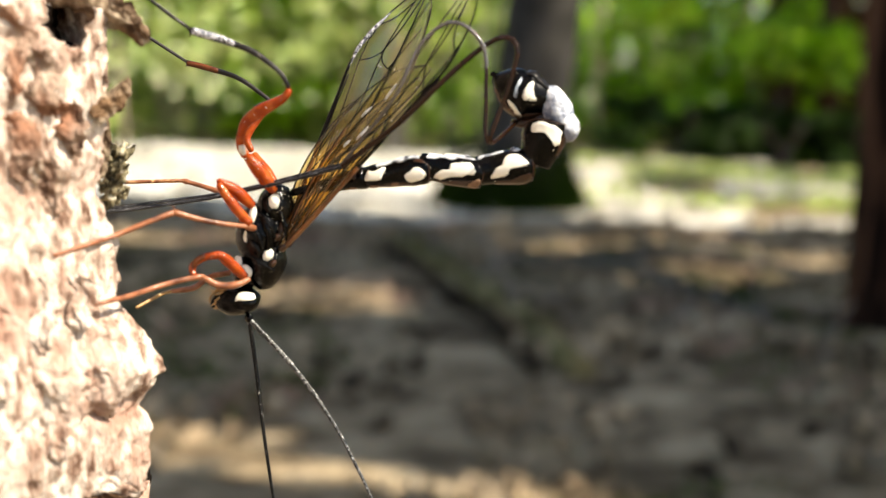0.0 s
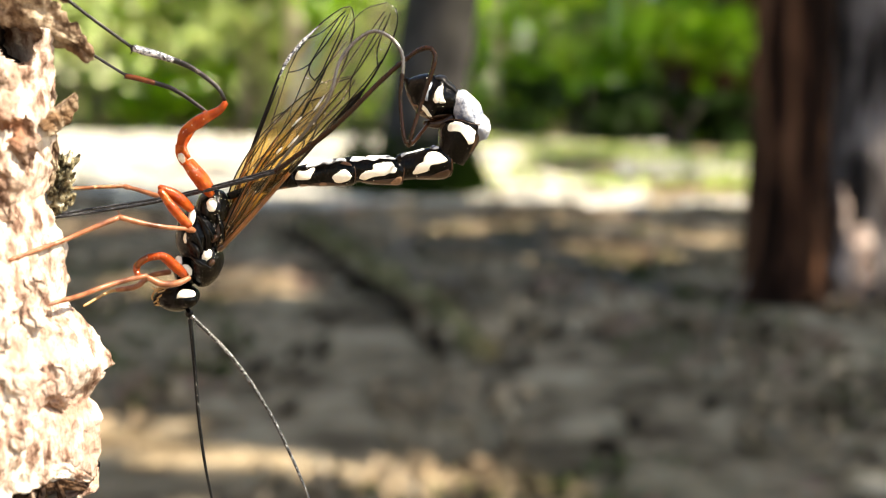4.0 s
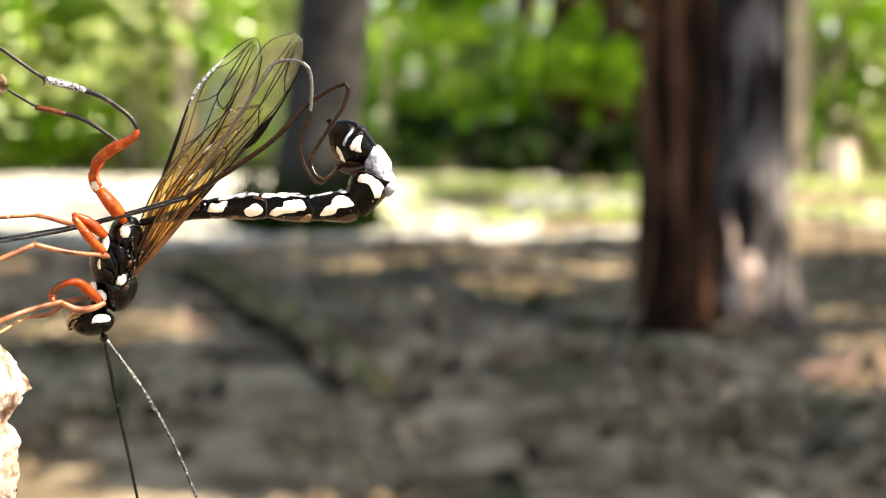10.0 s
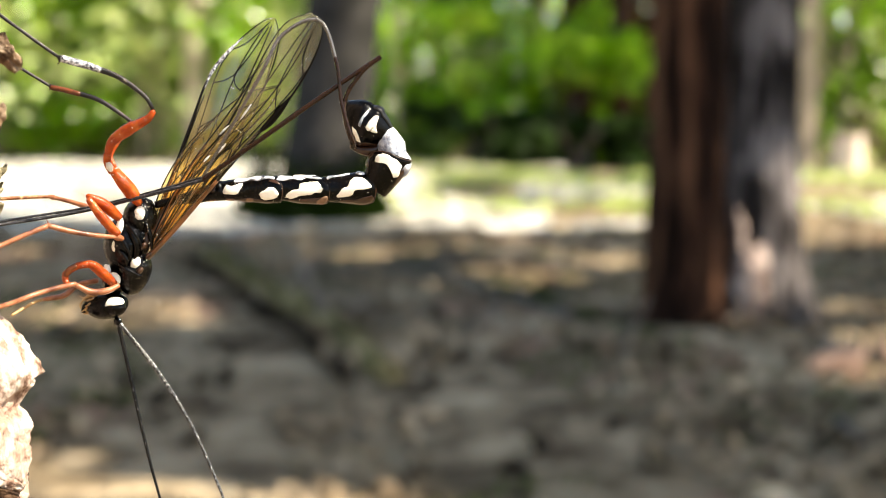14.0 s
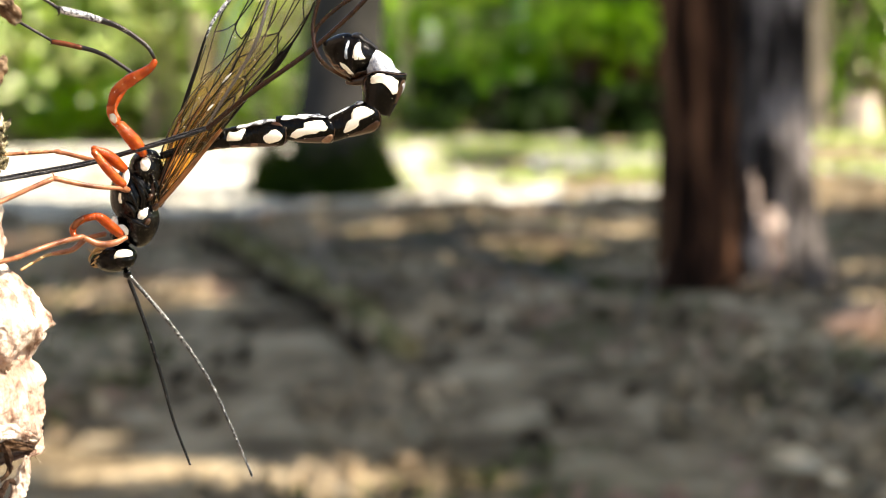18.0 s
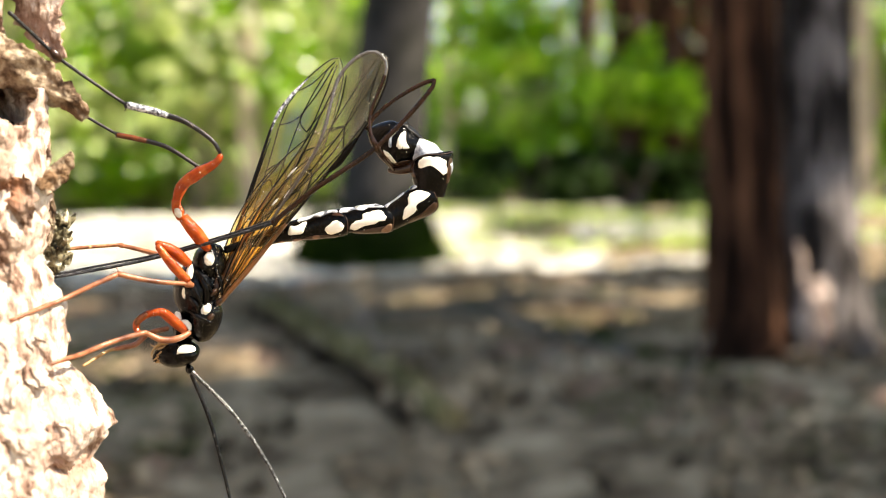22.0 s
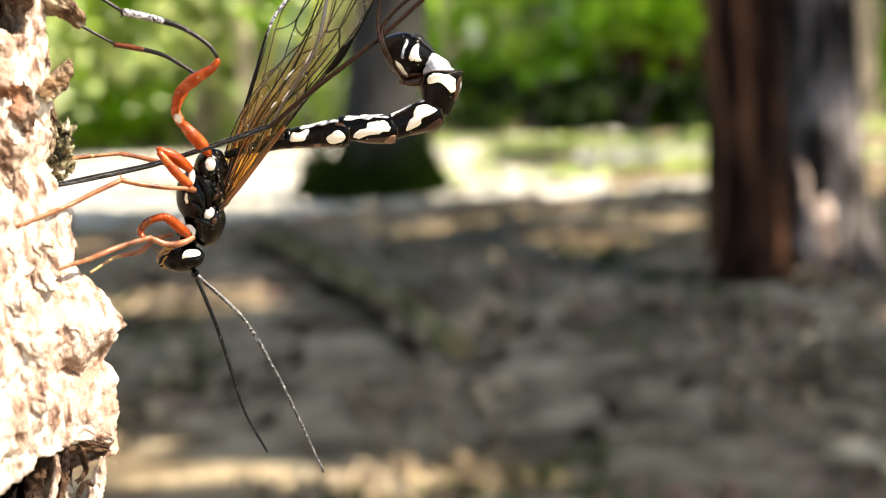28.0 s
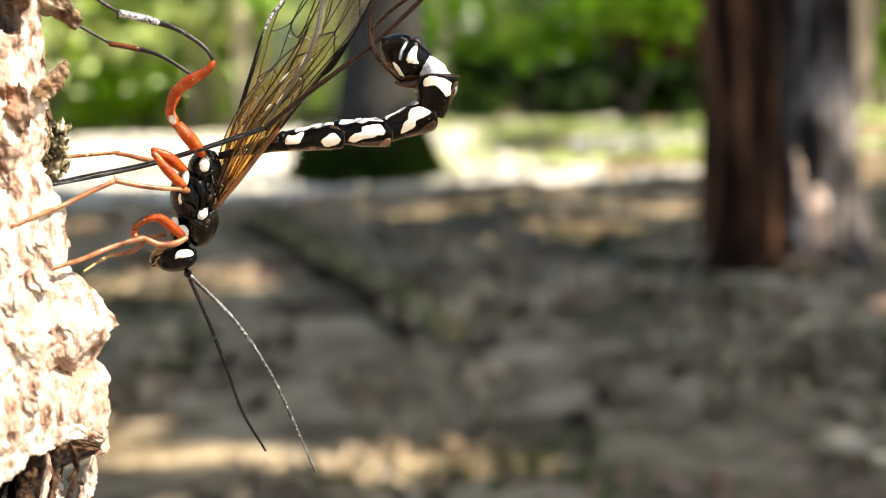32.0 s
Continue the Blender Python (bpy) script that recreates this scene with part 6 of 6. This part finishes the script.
def branch(name, pts, radii, mat, label, category="branch", sides=10, n=24, stubs=0):
    c = Vector(pts[0])
    line = spline([Vector(p) - c for p in pts], n)
    bm = tube(line, radii, sides, wobble=0.25, freq=9)
    if not stubs:
        ob = part(name, bm, mat, None, label)
    else:
        ob = empty(name)
        part("stem", bm, mat, ob)
        for k in range(stubs):
            p = line[int(n * (k + 0.7) / (stubs + 0.6))]
            d = Vector((random.uniform(-1, 1), random.uniform(-0.3, 0.3), random.uniform(0.2, 0.8))).normalized() * random.uniform(0.12, 0.3)
            r = max(radii) * random.uniform(0.25, 0.4)
            part("side_twig", tube(spline([p, p + d * 0.5 + Vector((0, 0, 0.02)), p + d], 8), [r, r * 0.8, r * 0.4], 7, wobble=0.2, freq=12), TWIG, ob, "broken grey side twig")
        verts, faces = [], []
        for _ in range(110):
            p = line[random.randrange(2, n - 2)]
            o = p + Vector((random.gauss(0, 0.02), random.gauss(0, 0.03), max(radii) * 0.8))
            k = len(verts)
            e = random.uniform(0.008, 0.018)
            verts.extend([tuple(o + Vector(v)) for v in ((-e, 0, 0), (0, -e, e * 0.6), (e, 0, 0.2 * e), (0, e, e * 0.6))])
            faces += [(k, k + 1, k + 2), (k, k + 2, k + 3)]
        tagged(part("moss", (verts, faces), MOSS, ob, "thin green moss", smooth=False), kind="stuff")
    ob.location = c
    return tagged(ob, label, category)


branch("fallen_branch", [(-0.90, 4.95, 0.02), (-0.66, 4.2, 0.035), (-0.45, 3.55, 0.035), (-0.27, 3.02, 0.035), (-0.11, 2.50, 0.025)], [0.018, 0.028, 0.033, 0.037, 0.030], MOSSY_LOG, "rotten mossy branch lying on the floor", stubs=4)
branch("fallen_branch", [(-0.5, 4.5, 0.02), (-0.1, 3.9, 0.07), (0.2, 3.5, 0.04), (0.42, 2.9, 0.02)], [0.012, 0.018, 0.016, 0.01], TWIG, "grey dead branch lying on the floor", stubs=3)
branch("fallen_branch", [(-0.2, 4.6, 0.02), (0.15, 4.4, 0.06), (0.5, 4.35, 0.03)], [0.02, 0.03, 0.015], TWIG, "grey dead branch lying on the floor", stubs=3)
for i in range(26):
    x, y = random.uniform(-1.2, 1.5), random.uniform(1.7, 5.5)
    a, s = random.uniform(0, 6.28), random.uniform(0.1, 0.35)
    z = floor_height(x, y) + 0.012
    branch("twig", [(x, y, z), (x + s * 0.5 * math.cos(a), y + s * 0.5 * math.sin(a), z + random.uniform(0.0, 0.05)), (x + s * math.cos(a + 0.3), y + s * math.sin(a + 0.3), z)],
           [0.006, 0.008, 0.004], TWIG, "thin grey dead twig on the floor", "twig", 6, 8)
branch("twig", [(0.32, 2.55, 0.0), (0.34, 2.55, 0.09), (0.38, 2.56, 0.17)], [0.006, 0.005, 0.003], TWIG, "thin grey twig standing in the floor", "twig", 6, 8)


def fallen_leaf(x, y, size, turn, mat, label):
    bm = bmesh.new()
    rows = []
    for i in range(9):
        e = i / 8
        w = size * 0.38 * math.sin(math.pi * (0.06 + 0.9 * e)) ** 0.8
        rows.append([bm.verts.new((size * (e - 0.5), k * w, size * (0.16 * abs(k) + 0.12 * math.sin(e * 3 + k)))) for k in (-1, -0.5, 0, 0.5, 1)])
    for a, b in zip(rows, rows[1:]):
        for k in range(4):
            bm.faces.new((a[k], a[k + 1], b[k + 1], b[k]))
    ob = part("fallen_leaf", bm, mat)
    ob.modifiers.new("thickness", "SOLIDIFY").thickness = 0.0006
    ob.matrix_basis = pose(x, y, floor_height(x, y) + 0.022, 12, -14, turn)
    return tagged(ob, label, "leaf", "single leaves on the floor")


for x, y, size, turn in ((-0.715, 3.54, 0.06, 20), (-0.9, 3.5, 0.035, 140)):
    fallen_leaf(x, y, size, turn, LITTER, "pale dry leaf lying in a sun fleck")
for x, y, size, turn in ((0.76, 2.55, 0.09, 40), (0.82, 2.5, 0.08, 100), (0.7, 2.48, 0.07, 10), (0.88, 2.62, 0.08, 160), (0.66, 2.62, 0.06, 220)):
    fallen_leaf(x, y, size, turn, RUSSET, "russet brown leaf lying on the floor")


# ---- trees ----
random.seed(21)


def crown(verts, faces, centre, radii, count, size, flat=0.5, gap=-0.12, holes=(), fleck=-9.0):
    """Loose leaves in an ellipsoid, thinned by a slow noise, by open holes, and by small gaps that let the sun through."""
    for _ in range(count):
        d = Vector((random.gauss(0, 1), random.gauss(0, 1), random.gauss(0, 1))).normalized() * random.random() ** 0.4
        c = Vector((centre[0] + d.x * radii[0], centre[1] + d.y * radii[1], centre[2] + d.z * radii[2]))
        beam = Vector((c.x - to_sun.x / to_sun.z * c.z, c.y - to_sun.y / to_sun.z * c.z, 0.0))
        if noise.noise(beam * 4.5) + 0.5 * noise.noise(beam * 11) < fleck:
            continue
        if noise.noise(c * 1.3) < gap or any(math.hypot((beam.x - hx) / hr, (beam.y - hy) / hr * 1.3) < 1 for hx, hy, hr in holes):
            continue
        s = size * random.uniform(0.6, 1.5)
        m = Euler((random.gauss(0, flat), random.gauss(0, flat), random.uniform(0, 6.28))).to_matrix()
        k = len(verts)
        verts.extend([tuple(c + m @ Vector(p)) for p in ((-s, 0, 0), (0, -s * 0.5, s * 0.2), (s, 0, 0), (0, s * 0.5, s * 0.2))])
        faces += [(k, k + 1, k + 2), (k, k + 2, k + 3)]


def tree(name, x, y, r, height, mat, label, flare=1.35, lobes=0.0, lean=(0, 0), crown_spec=None, leaf=NEEDLE, sides=28, moss=0.0, seed=0.0, leaf_size=0.16, twist=0.0, gap=-0.12, holes=(), fleck=-9.0):
    root = tagged(empty(name, Matrix.Translation((x, y, floor_height(x, y) - 0.03))), label, "tree")
    bm = bmesh.new()
    hs = [0, 0.04, 0.09, 0.16, 0.25, 0.36, 0.5, 0.7, 0.95, 1.2, 1.5, 1.9, 2.4, 3.0, 3.8, 4.6, 5.6, height]
    loops = []
    for h in hs:
        k = (1 - 0.45 * h / height) * (1 + (flare - 1) * math.exp(-h / 0.16))
        row = []
        for j in range(sides):
            a = 2 * math.pi * j / sides
            rr = r * k * (1 + lobes * math.cos(2 * a + twist) + 0.05 * noise.noise(Vector((math.cos(a) * 2, math.sin(a) * 2, h * 1.5 + seed))) + 0.10 * (flare - 1) * 2 * math.exp(-h / 0.14) * math.cos(5 * a + seed))
            rr += r * 0.05 * noise.noise(Vector((math.cos(a) * 9, math.sin(a) * 9, h * 2 + seed)))
            row.append(bm.verts.new((rr * math.cos(a) + lean[0] * h, rr * math.sin(a) + lean[1] * h, h)))
        loops.append(row)
    for a, b in zip(loops, loops[1:]):
        for j in range(sides):
            bm.faces.new((a[j], a[(j + 1) % sides], b[(j + 1) % sides], b[j]))
    bm.faces.new(loops[-1])
    part("trunk", bm, mat, root)
    if moss:
        verts, faces = [], []
        for _ in range(int(moss * 900)):
            a, h = random.uniform(0, 6.28), abs(random.gauss(0, 0.13))
            rr = r * flare * (1.12 - 0.9 * h) * random.uniform(0.9, 1.25)
            c = Vector((rr * math.cos(a), rr * math.sin(a), h + 0.03))
            k = len(verts)
            s = random.uniform(0.015, 0.03)
            verts.extend([tuple(c + Vector(p)) for p in ((-s, 0, 0), (0, -s, s), (s, 0, 0.3 * s), (0, s, s))])
            faces += [(k, k + 1, k + 2), (k, k + 2, k + 3)]
        part("moss", (verts, faces), DARK_MOSS, root, "dark green moss on the root collar", smooth=False)
    # crowns and limbs above the view, added to block the sun
    if crown_spec:
        verts, faces = [], []
        for cx, cy, cz, rx, ry, rz, count in crown_spec:
            cx, cy = cx + LEAN_X * cz, cy + LEAN_Y * cz
            # holes are the sunlit spots on the floor
            crown(verts, faces, (cx, cy, cz), (rx, ry, rz), count, leaf_size, gap=gap, holes=[(hx - x, hy - y, hr) for hx, hy, hr in holes], fleck=fleck)
            limb_bm = tube(spline([Vector((lean[0] * cz * 0.8, lean[1] * cz * 0.8, min(cz, height) * 0.85)), Vector((cx * 0.5, cy * 0.5, cz * 0.95)), Vector((cx, cy, cz))], 8), [r * 0.35, r * 0.2, r * 0.08], 8)
            part("limb", limb_bm, mat, root)
        part("crown", (verts, faces), leaf, root, "unseen green crown added to shade the floor", smooth=False)
    return root


pine = tree("pine_tree", 0.564, 3.24, 0.0893, 9.0, PINE_BARK, "thick double pine trunk, one stem brown and one grey", 1.25, 0.0, (-0.002, 0.0), [(1.68, -1.44, 4.3, 1.3, 1.6, 0.5, 2600), (2.58, -0.14, 4.6, 1.9, 1.5, 0.5, 3200), (3.68, -1.54, 4.4, 1.5, 1.5, 0.5, 2400), (0.68, 0.26, 4.6, 1.2, 1.2, 0.5, 1500), (3.08, -2.59, 4.3, 2.3, 0.6, 0.4, 3000), (4.88, -0.94, 4.5, 1.2, 1.6, 0.4, 1600), (3.38, -3.39, 4.3, 0.8, 0.45, 0.35, 700), (2.48, -3.19, 4.3, 0.8, 0.34, 0.2, 260), (1.62, -2.28, 4.3, 0.45, 0.36, 0.25, 320)], seed=2.0, gap=-0.3, fleck=-0.40,
            holes=((-0.88, 3.26, 0.40), (-0.62, 1.92, 0.24), (-0.36, 1.80, 0.20), (-0.88, 1.80, 0.2), (-0.06, 1.72, 0.24), (0.47, 1.66, 0.12), (0.62, 2.24, 0.12), (0.44, 4.92, 0.38), (0.02, 5.42, 0.5), (-0.25, 5.0, 0.4), (0.24, 4.5, 0.38), (0.585, 3.33, 0.30), (1.44, 3.5, 0.4), (-1.75, 4.85, 0.4), (0.85, 2.52, 0.30), (0.52, 2.42, 0.14), (0.1, 4.15, 0.28), (1.02, 3.0, 0.28)))
other = tree("pine_tree", 0.757, 3.325, 0.0928, 8.6, OLD_BARK, "grey stem", 1.75, 0.0, (-0.004, 0.0), seed=7.0)
for ob in list(other.children):
    ob.parent = pine
    ob.location = other.location - pine.location
    tagged(ob, "grey flaking stem with a flared foot")
bpy.data.objects.remove(other)
# pale lumps put the sunlit patch on the stem's foot into colour
for place, radii, turn, seed in (((0.150, -0.030, 0.128), (0.040, 0.022, 0.085), -8, 4), ((0.176, -0.028, 0.075), (0.030, 0.02, 0.055), -20, 6), ((0.128, -0.010, 0.225), (0.014, 0.014, 0.07), 4, 8), ((0.212, -0.020, 0.045), (0.012, 0.014, 0.05), -14, 9)):
    part("bare_patch", blob(place, radii, turn, rough=0.55, seed=seed, freq=22, seg=24), SUN_PATCH, pine, "pale pinkish patch of sunlight painted on the stem foot")
tree("beech_tree", -0.68, 6.75, 0.198, 9.0, GREY_BARK, "grey trunk with a mossy flared foot", 1.45, 0.0, (0.136, 0), [(0, 1, 7.8, 1.8, 1.8, 1.2, 500)], moss=2.6, seed=5.0)

# unseen crown added to the trunk in front, to shade the middle of the floor
verts, faces = [], []
for cx, cy, cz, rx, ry, rz, count in ((0.5, 1.6, 6.8, 1.5, 1.3, 0.8, 2200), (-0.6, 0.6, 7.4, 1.2, 1.2, 0.8, 1200)):
    cx, cy = cx + LEAN_X * cz, cy + LEAN_Y * cz
    crown(verts, faces, (cx, cy, cz), (rx, ry, rz), count, 0.17)
part("crown", (verts, faces), NEEDLE, host, "unseen dark green crown added to shade the floor", smooth=False)
for cx, cy, cz in ((0.5, 1.6, 6.8), (-0.6, 0.6, 7.4)):
    cx, cy = cx + LEAN_X * cz, cy + LEAN_Y * cz
    part("limb", tube(spline([Vector((0, 0, 5.0)), Vector((cx * 0.5, cy * 0.5, cz * 0.92)), Vector((cx, cy, cz))], 8), [0.07, 0.05, 0.02], 8), BARK, host)

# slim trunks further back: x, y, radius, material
for x, y, r, m, label in ((-2.25, 12.0, 0.12, PALE_BARK, "slim trunk painted sunlit pale"), (-3.6, 13.5, 0.16, PALE_BARK, "slim trunk painted sunlit pale"), (3.9, 13.0, 0.12, PALE_BARK, "slim trunk painted sunlit pale"), (1.5, 12.0, 0.12, PINE_BARK, "slim dark trunk"),
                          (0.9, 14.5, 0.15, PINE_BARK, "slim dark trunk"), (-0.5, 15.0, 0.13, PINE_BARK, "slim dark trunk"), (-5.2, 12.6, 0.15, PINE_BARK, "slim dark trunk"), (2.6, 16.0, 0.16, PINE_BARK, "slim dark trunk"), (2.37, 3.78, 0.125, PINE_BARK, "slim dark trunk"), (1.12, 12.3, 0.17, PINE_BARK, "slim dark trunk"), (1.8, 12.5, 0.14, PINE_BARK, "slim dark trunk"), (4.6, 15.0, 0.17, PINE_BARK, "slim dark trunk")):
    # two trees carry added crowns out of view that shade the clearing
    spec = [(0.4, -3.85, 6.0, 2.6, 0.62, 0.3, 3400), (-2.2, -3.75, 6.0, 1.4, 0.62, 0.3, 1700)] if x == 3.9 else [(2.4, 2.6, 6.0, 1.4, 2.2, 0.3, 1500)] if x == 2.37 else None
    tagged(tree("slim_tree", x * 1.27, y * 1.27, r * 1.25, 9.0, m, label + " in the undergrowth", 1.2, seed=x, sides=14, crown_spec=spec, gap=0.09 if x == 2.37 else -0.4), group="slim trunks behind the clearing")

for x, y, r in ((3.80, 14.7, 0.16),):
    tagged(tree("slim_tree", x, y, r, 9.0, PALE_BARK, "slim trunk painted sunlit pale in the undergrowth", 1.2, seed=x, sides=14), group="slim trunks behind the clearing")

# a short broken stump in full sun behind the pine
stump = tagged(empty("tree_stump", Matrix.Translation((3.95, 13.5, floor_height(3.95, 13.5) - 0.02))), "pale barkless tree stump in full sun", "stump")
bm = bmesh.new()
loops = []
for h, r in ((0, 0.21), (0.06, 0.18), (0.16, 0.155), (0.3, 0.15), (0.44, 0.14)):
    loops.append([bm.verts.new((r * (1 + 0.12 * noise.noise(Vector((math.cos(a) * 2, math.sin(a) * 2, h * 3)))) * math.cos(a), r * math.sin(a), h + (0.07 * noise.noise(Vector((math.cos(a) * 3, math.sin(a) * 3, 5))) if h > 0.4 else 0))) for a in (2 * math.pi * j / 20 for j in range(20))])
for a, b in zip(loops, loops[1:]):
    for j in range(20):
        bm.faces.new((a[j], a[(j + 1) % 20], b[(j + 1) % 20], b[j]))
part("stem", bm, STUMP, stump)
part("broken_top", blob((0, 0, 0.40), (0.132, 0.132, 0.03), rough=0.25, seed=3, freq=5), STUMP, stump, "splintered top")


# ---- undergrowth ----
random.seed(8)


def shrub(x, y, w, h, count, size, mat, label):
    root = tagged(empty("shrub", Matrix.Translation((x, y, floor_height(x, y)))), label, "shrub", "undergrowth shrubs")
    for i in range(4):
        a = random.uniform(0, 6.28)
        part("stem", tube(spline([Vector((0.1 * i - 0.15, 0, -0.05)), Vector((0.3 * w * math.cos(a), 0.3 * w * math.sin(a), h * 0.5)), Vector((0.6 * w * math.cos(a), 0.6 * w * math.sin(a), h * 0.9))], 6), [0.025, 0.018, 0.008], 6), TWIG, root)
    verts, faces = [], []
    for _ in range(14):
        c = (random.uniform(-w, w), random.uniform(-w * 0.6, w * 0.6), random.uniform(0.08, 1.0) * h)
        crown(verts, faces, c, (w * 0.45, w * 0.4, h * 0.18), count // 10, size, 0.7)
    part("foliage", (verts, faces), mat, root, smooth=False)
    return root


# the darkest shrubs carry the shade under the foliage in their leaf colour
for x, y, w, h, count, mat in ((0.9, 12.0, 1.0, 1.5, 2100, LEAF), (2.1, 12.6, 0.9, 1.5, 1500, LEAF), (0.2, 13.2, 0.8, 2.3, 1100, LEAF), (-1.7, 12.2, 0.9, 2.2, 1000, LEAF), (-2.9, 12.8, 0.9, 2.2, 1000, LEAF),
                               (-4.3, 12.4, 1.0, 2.0, 1100, LEAF), (-6.0, 13.0, 1.1, 2.2, 1100, LEAF), (3.6, 12.6, 0.9, 2.2, 900, LEAF), (5.2, 13.5, 1.1, 2.4, 1000, LEAF),
                               (1.4, 14.2, 1.2, 1.5, 1700, SHADED_LEAF), (-0.6, 14.4, 1.2, 1.4, 1300, LEAF), (-3.4, 14.8, 1.4, 1.4, 1300, LEAF), (3.4, 15.0, 1.4, 1.4, 1300, SHADED_LEAF), (-6.5, 15.2, 1.4, 1.6, 1200, LEAF), (0.35, 11.6, 0.6, 0.5, 1100, SHADED_LEAF), (1.1, 11.5, 0.6, 0.40, 1000, SHADED_LEAF), (1.9, 11.7, 0.6, 0.36, 800, SHADED_LEAF)):
    shrub(x * 1.27, y * 1.27, w * 1.3, h * 1.3, count, 0.105, mat, "fresh green leafy shrub at the edge of the clearing" if mat is LEAF else "shrub with painted shade behind the clearing")


def far_wood():
    verts, faces = [], []
    for _ in range(700):
        a = random.uniform(-1.1, 1.1)
        r = random.uniform(21.5, 30)
        crown(verts, faces, (r * math.sin(a), r * math.cos(a), random.uniform(0.3, 7)), (1.3, 1.0, 0.8), 55, 0.17, 0.8)
    return verts, faces


tagged(part("far_wood", far_wood(), LEAF, smooth=False), "bright green foliage of the wood far behind", "woodland", kind="stuff")


def pale_wood():
    verts, faces = [], []
    for k in range(700):
        a = random.uniform(-0.75, -0.06) if k < 300 else random.uniform(-0.42, -0.13) if k < 600 else random.uniform(0.23, 0.42)
        r = random.uniform(19.5, 23.5) if k < 300 else random.uniform(15.2, 20) if k < 900 else random.uniform(13.6, 16)
        crown(verts, faces, (r * math.sin(a), r * math.cos(a), random.uniform(0.2, 4.0) if k < 900 else random.uniform(0.3, 3.0)), (0.8, 0.6, 0.5), 30 if k < 600 else 22, 0.12, 0.8)
    return verts, faces


tagged(part("pale_wood", pale_wood(), PALE_LEAF, smooth=False), "foliage painted sunlit yellow-green behind the clearing", "woodland", kind="stuff")


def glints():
    """Bright leaves added as glints: glossy, turned to throw the sun forward, flaring into soft discs."""
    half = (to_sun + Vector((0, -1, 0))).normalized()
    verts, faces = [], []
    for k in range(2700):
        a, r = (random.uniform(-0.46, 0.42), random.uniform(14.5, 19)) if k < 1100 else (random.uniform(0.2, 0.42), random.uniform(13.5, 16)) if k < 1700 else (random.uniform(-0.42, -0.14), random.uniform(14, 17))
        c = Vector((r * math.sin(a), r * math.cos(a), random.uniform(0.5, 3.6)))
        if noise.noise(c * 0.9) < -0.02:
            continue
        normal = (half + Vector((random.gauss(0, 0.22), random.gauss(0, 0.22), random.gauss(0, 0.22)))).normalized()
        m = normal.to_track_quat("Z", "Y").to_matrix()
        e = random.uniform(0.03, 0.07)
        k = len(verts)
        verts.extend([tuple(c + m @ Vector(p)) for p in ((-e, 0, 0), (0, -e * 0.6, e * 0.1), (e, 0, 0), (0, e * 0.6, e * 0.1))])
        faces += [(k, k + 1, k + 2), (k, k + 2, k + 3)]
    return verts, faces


tagged(part("sunlit_leaves", glints(), GLOSSY_LEAF, smooth=False), "pale glossy leaves added as sun glints", "leaves", kind="stuff")


def pale_stems():
    bm = bmesh.new()
    for _ in range(70):
        a, r = random.choice((random.uniform(-0.5, -0.1), random.uniform(0.2, 0.42), random.uniform(-0.1, 0.2))), random.uniform(15.0, 19)
        x, y, e = r * math.sin(a), r * math.cos(a), random.uniform(0.012, 0.04)
        tube(spline([Vector((x, y, -0.05)), Vector((x + random.gauss(0, 0.1), y, 1.5)), Vector((x + random.gauss(0, 0.3), y, random.uniform(2.5, 4.5)))], 5), [e, e * 0.8, e * 0.3], 6, bm)
    return bm


tagged(part("pale_stems", pale_stems(), PALE_BARK), "thin stems painted sunlit pale in the undergrowth", "woodland", kind="stuff")


def far_trunks():
    bm = bmesh.new()
    for _ in range(60):
        a, r = random.uniform(-1.2, 1.2), random.uniform(21, 34)
        x, y = r * math.sin(a), r * math.cos(a)
        tube([(x, y, -0.1), (x, y, 3), (x, y, 9)], [random.uniform(0.1, 0.25)] * 3, 8, bm)
    return bm


tagged(part("far_trunks", far_trunks(), PINE_BARK), "dark trunks of the wood far behind", "woodland", kind="stuff")


def motions():
    for ob, rows in zip(rings, (RING_ONE, RING_TWO, RING_THREE, RING_FOUR, RING_FIVE)):
        walk(ob, rows)
    walk(end_piece, END_ROWS)
    walk(sacks[0], skin_rows(0.5, -9))
    walk(sacks[1], skin_rows(0.86, -4))
    for ob, rows in MOVING:
        walk(ob, rows)


motions()
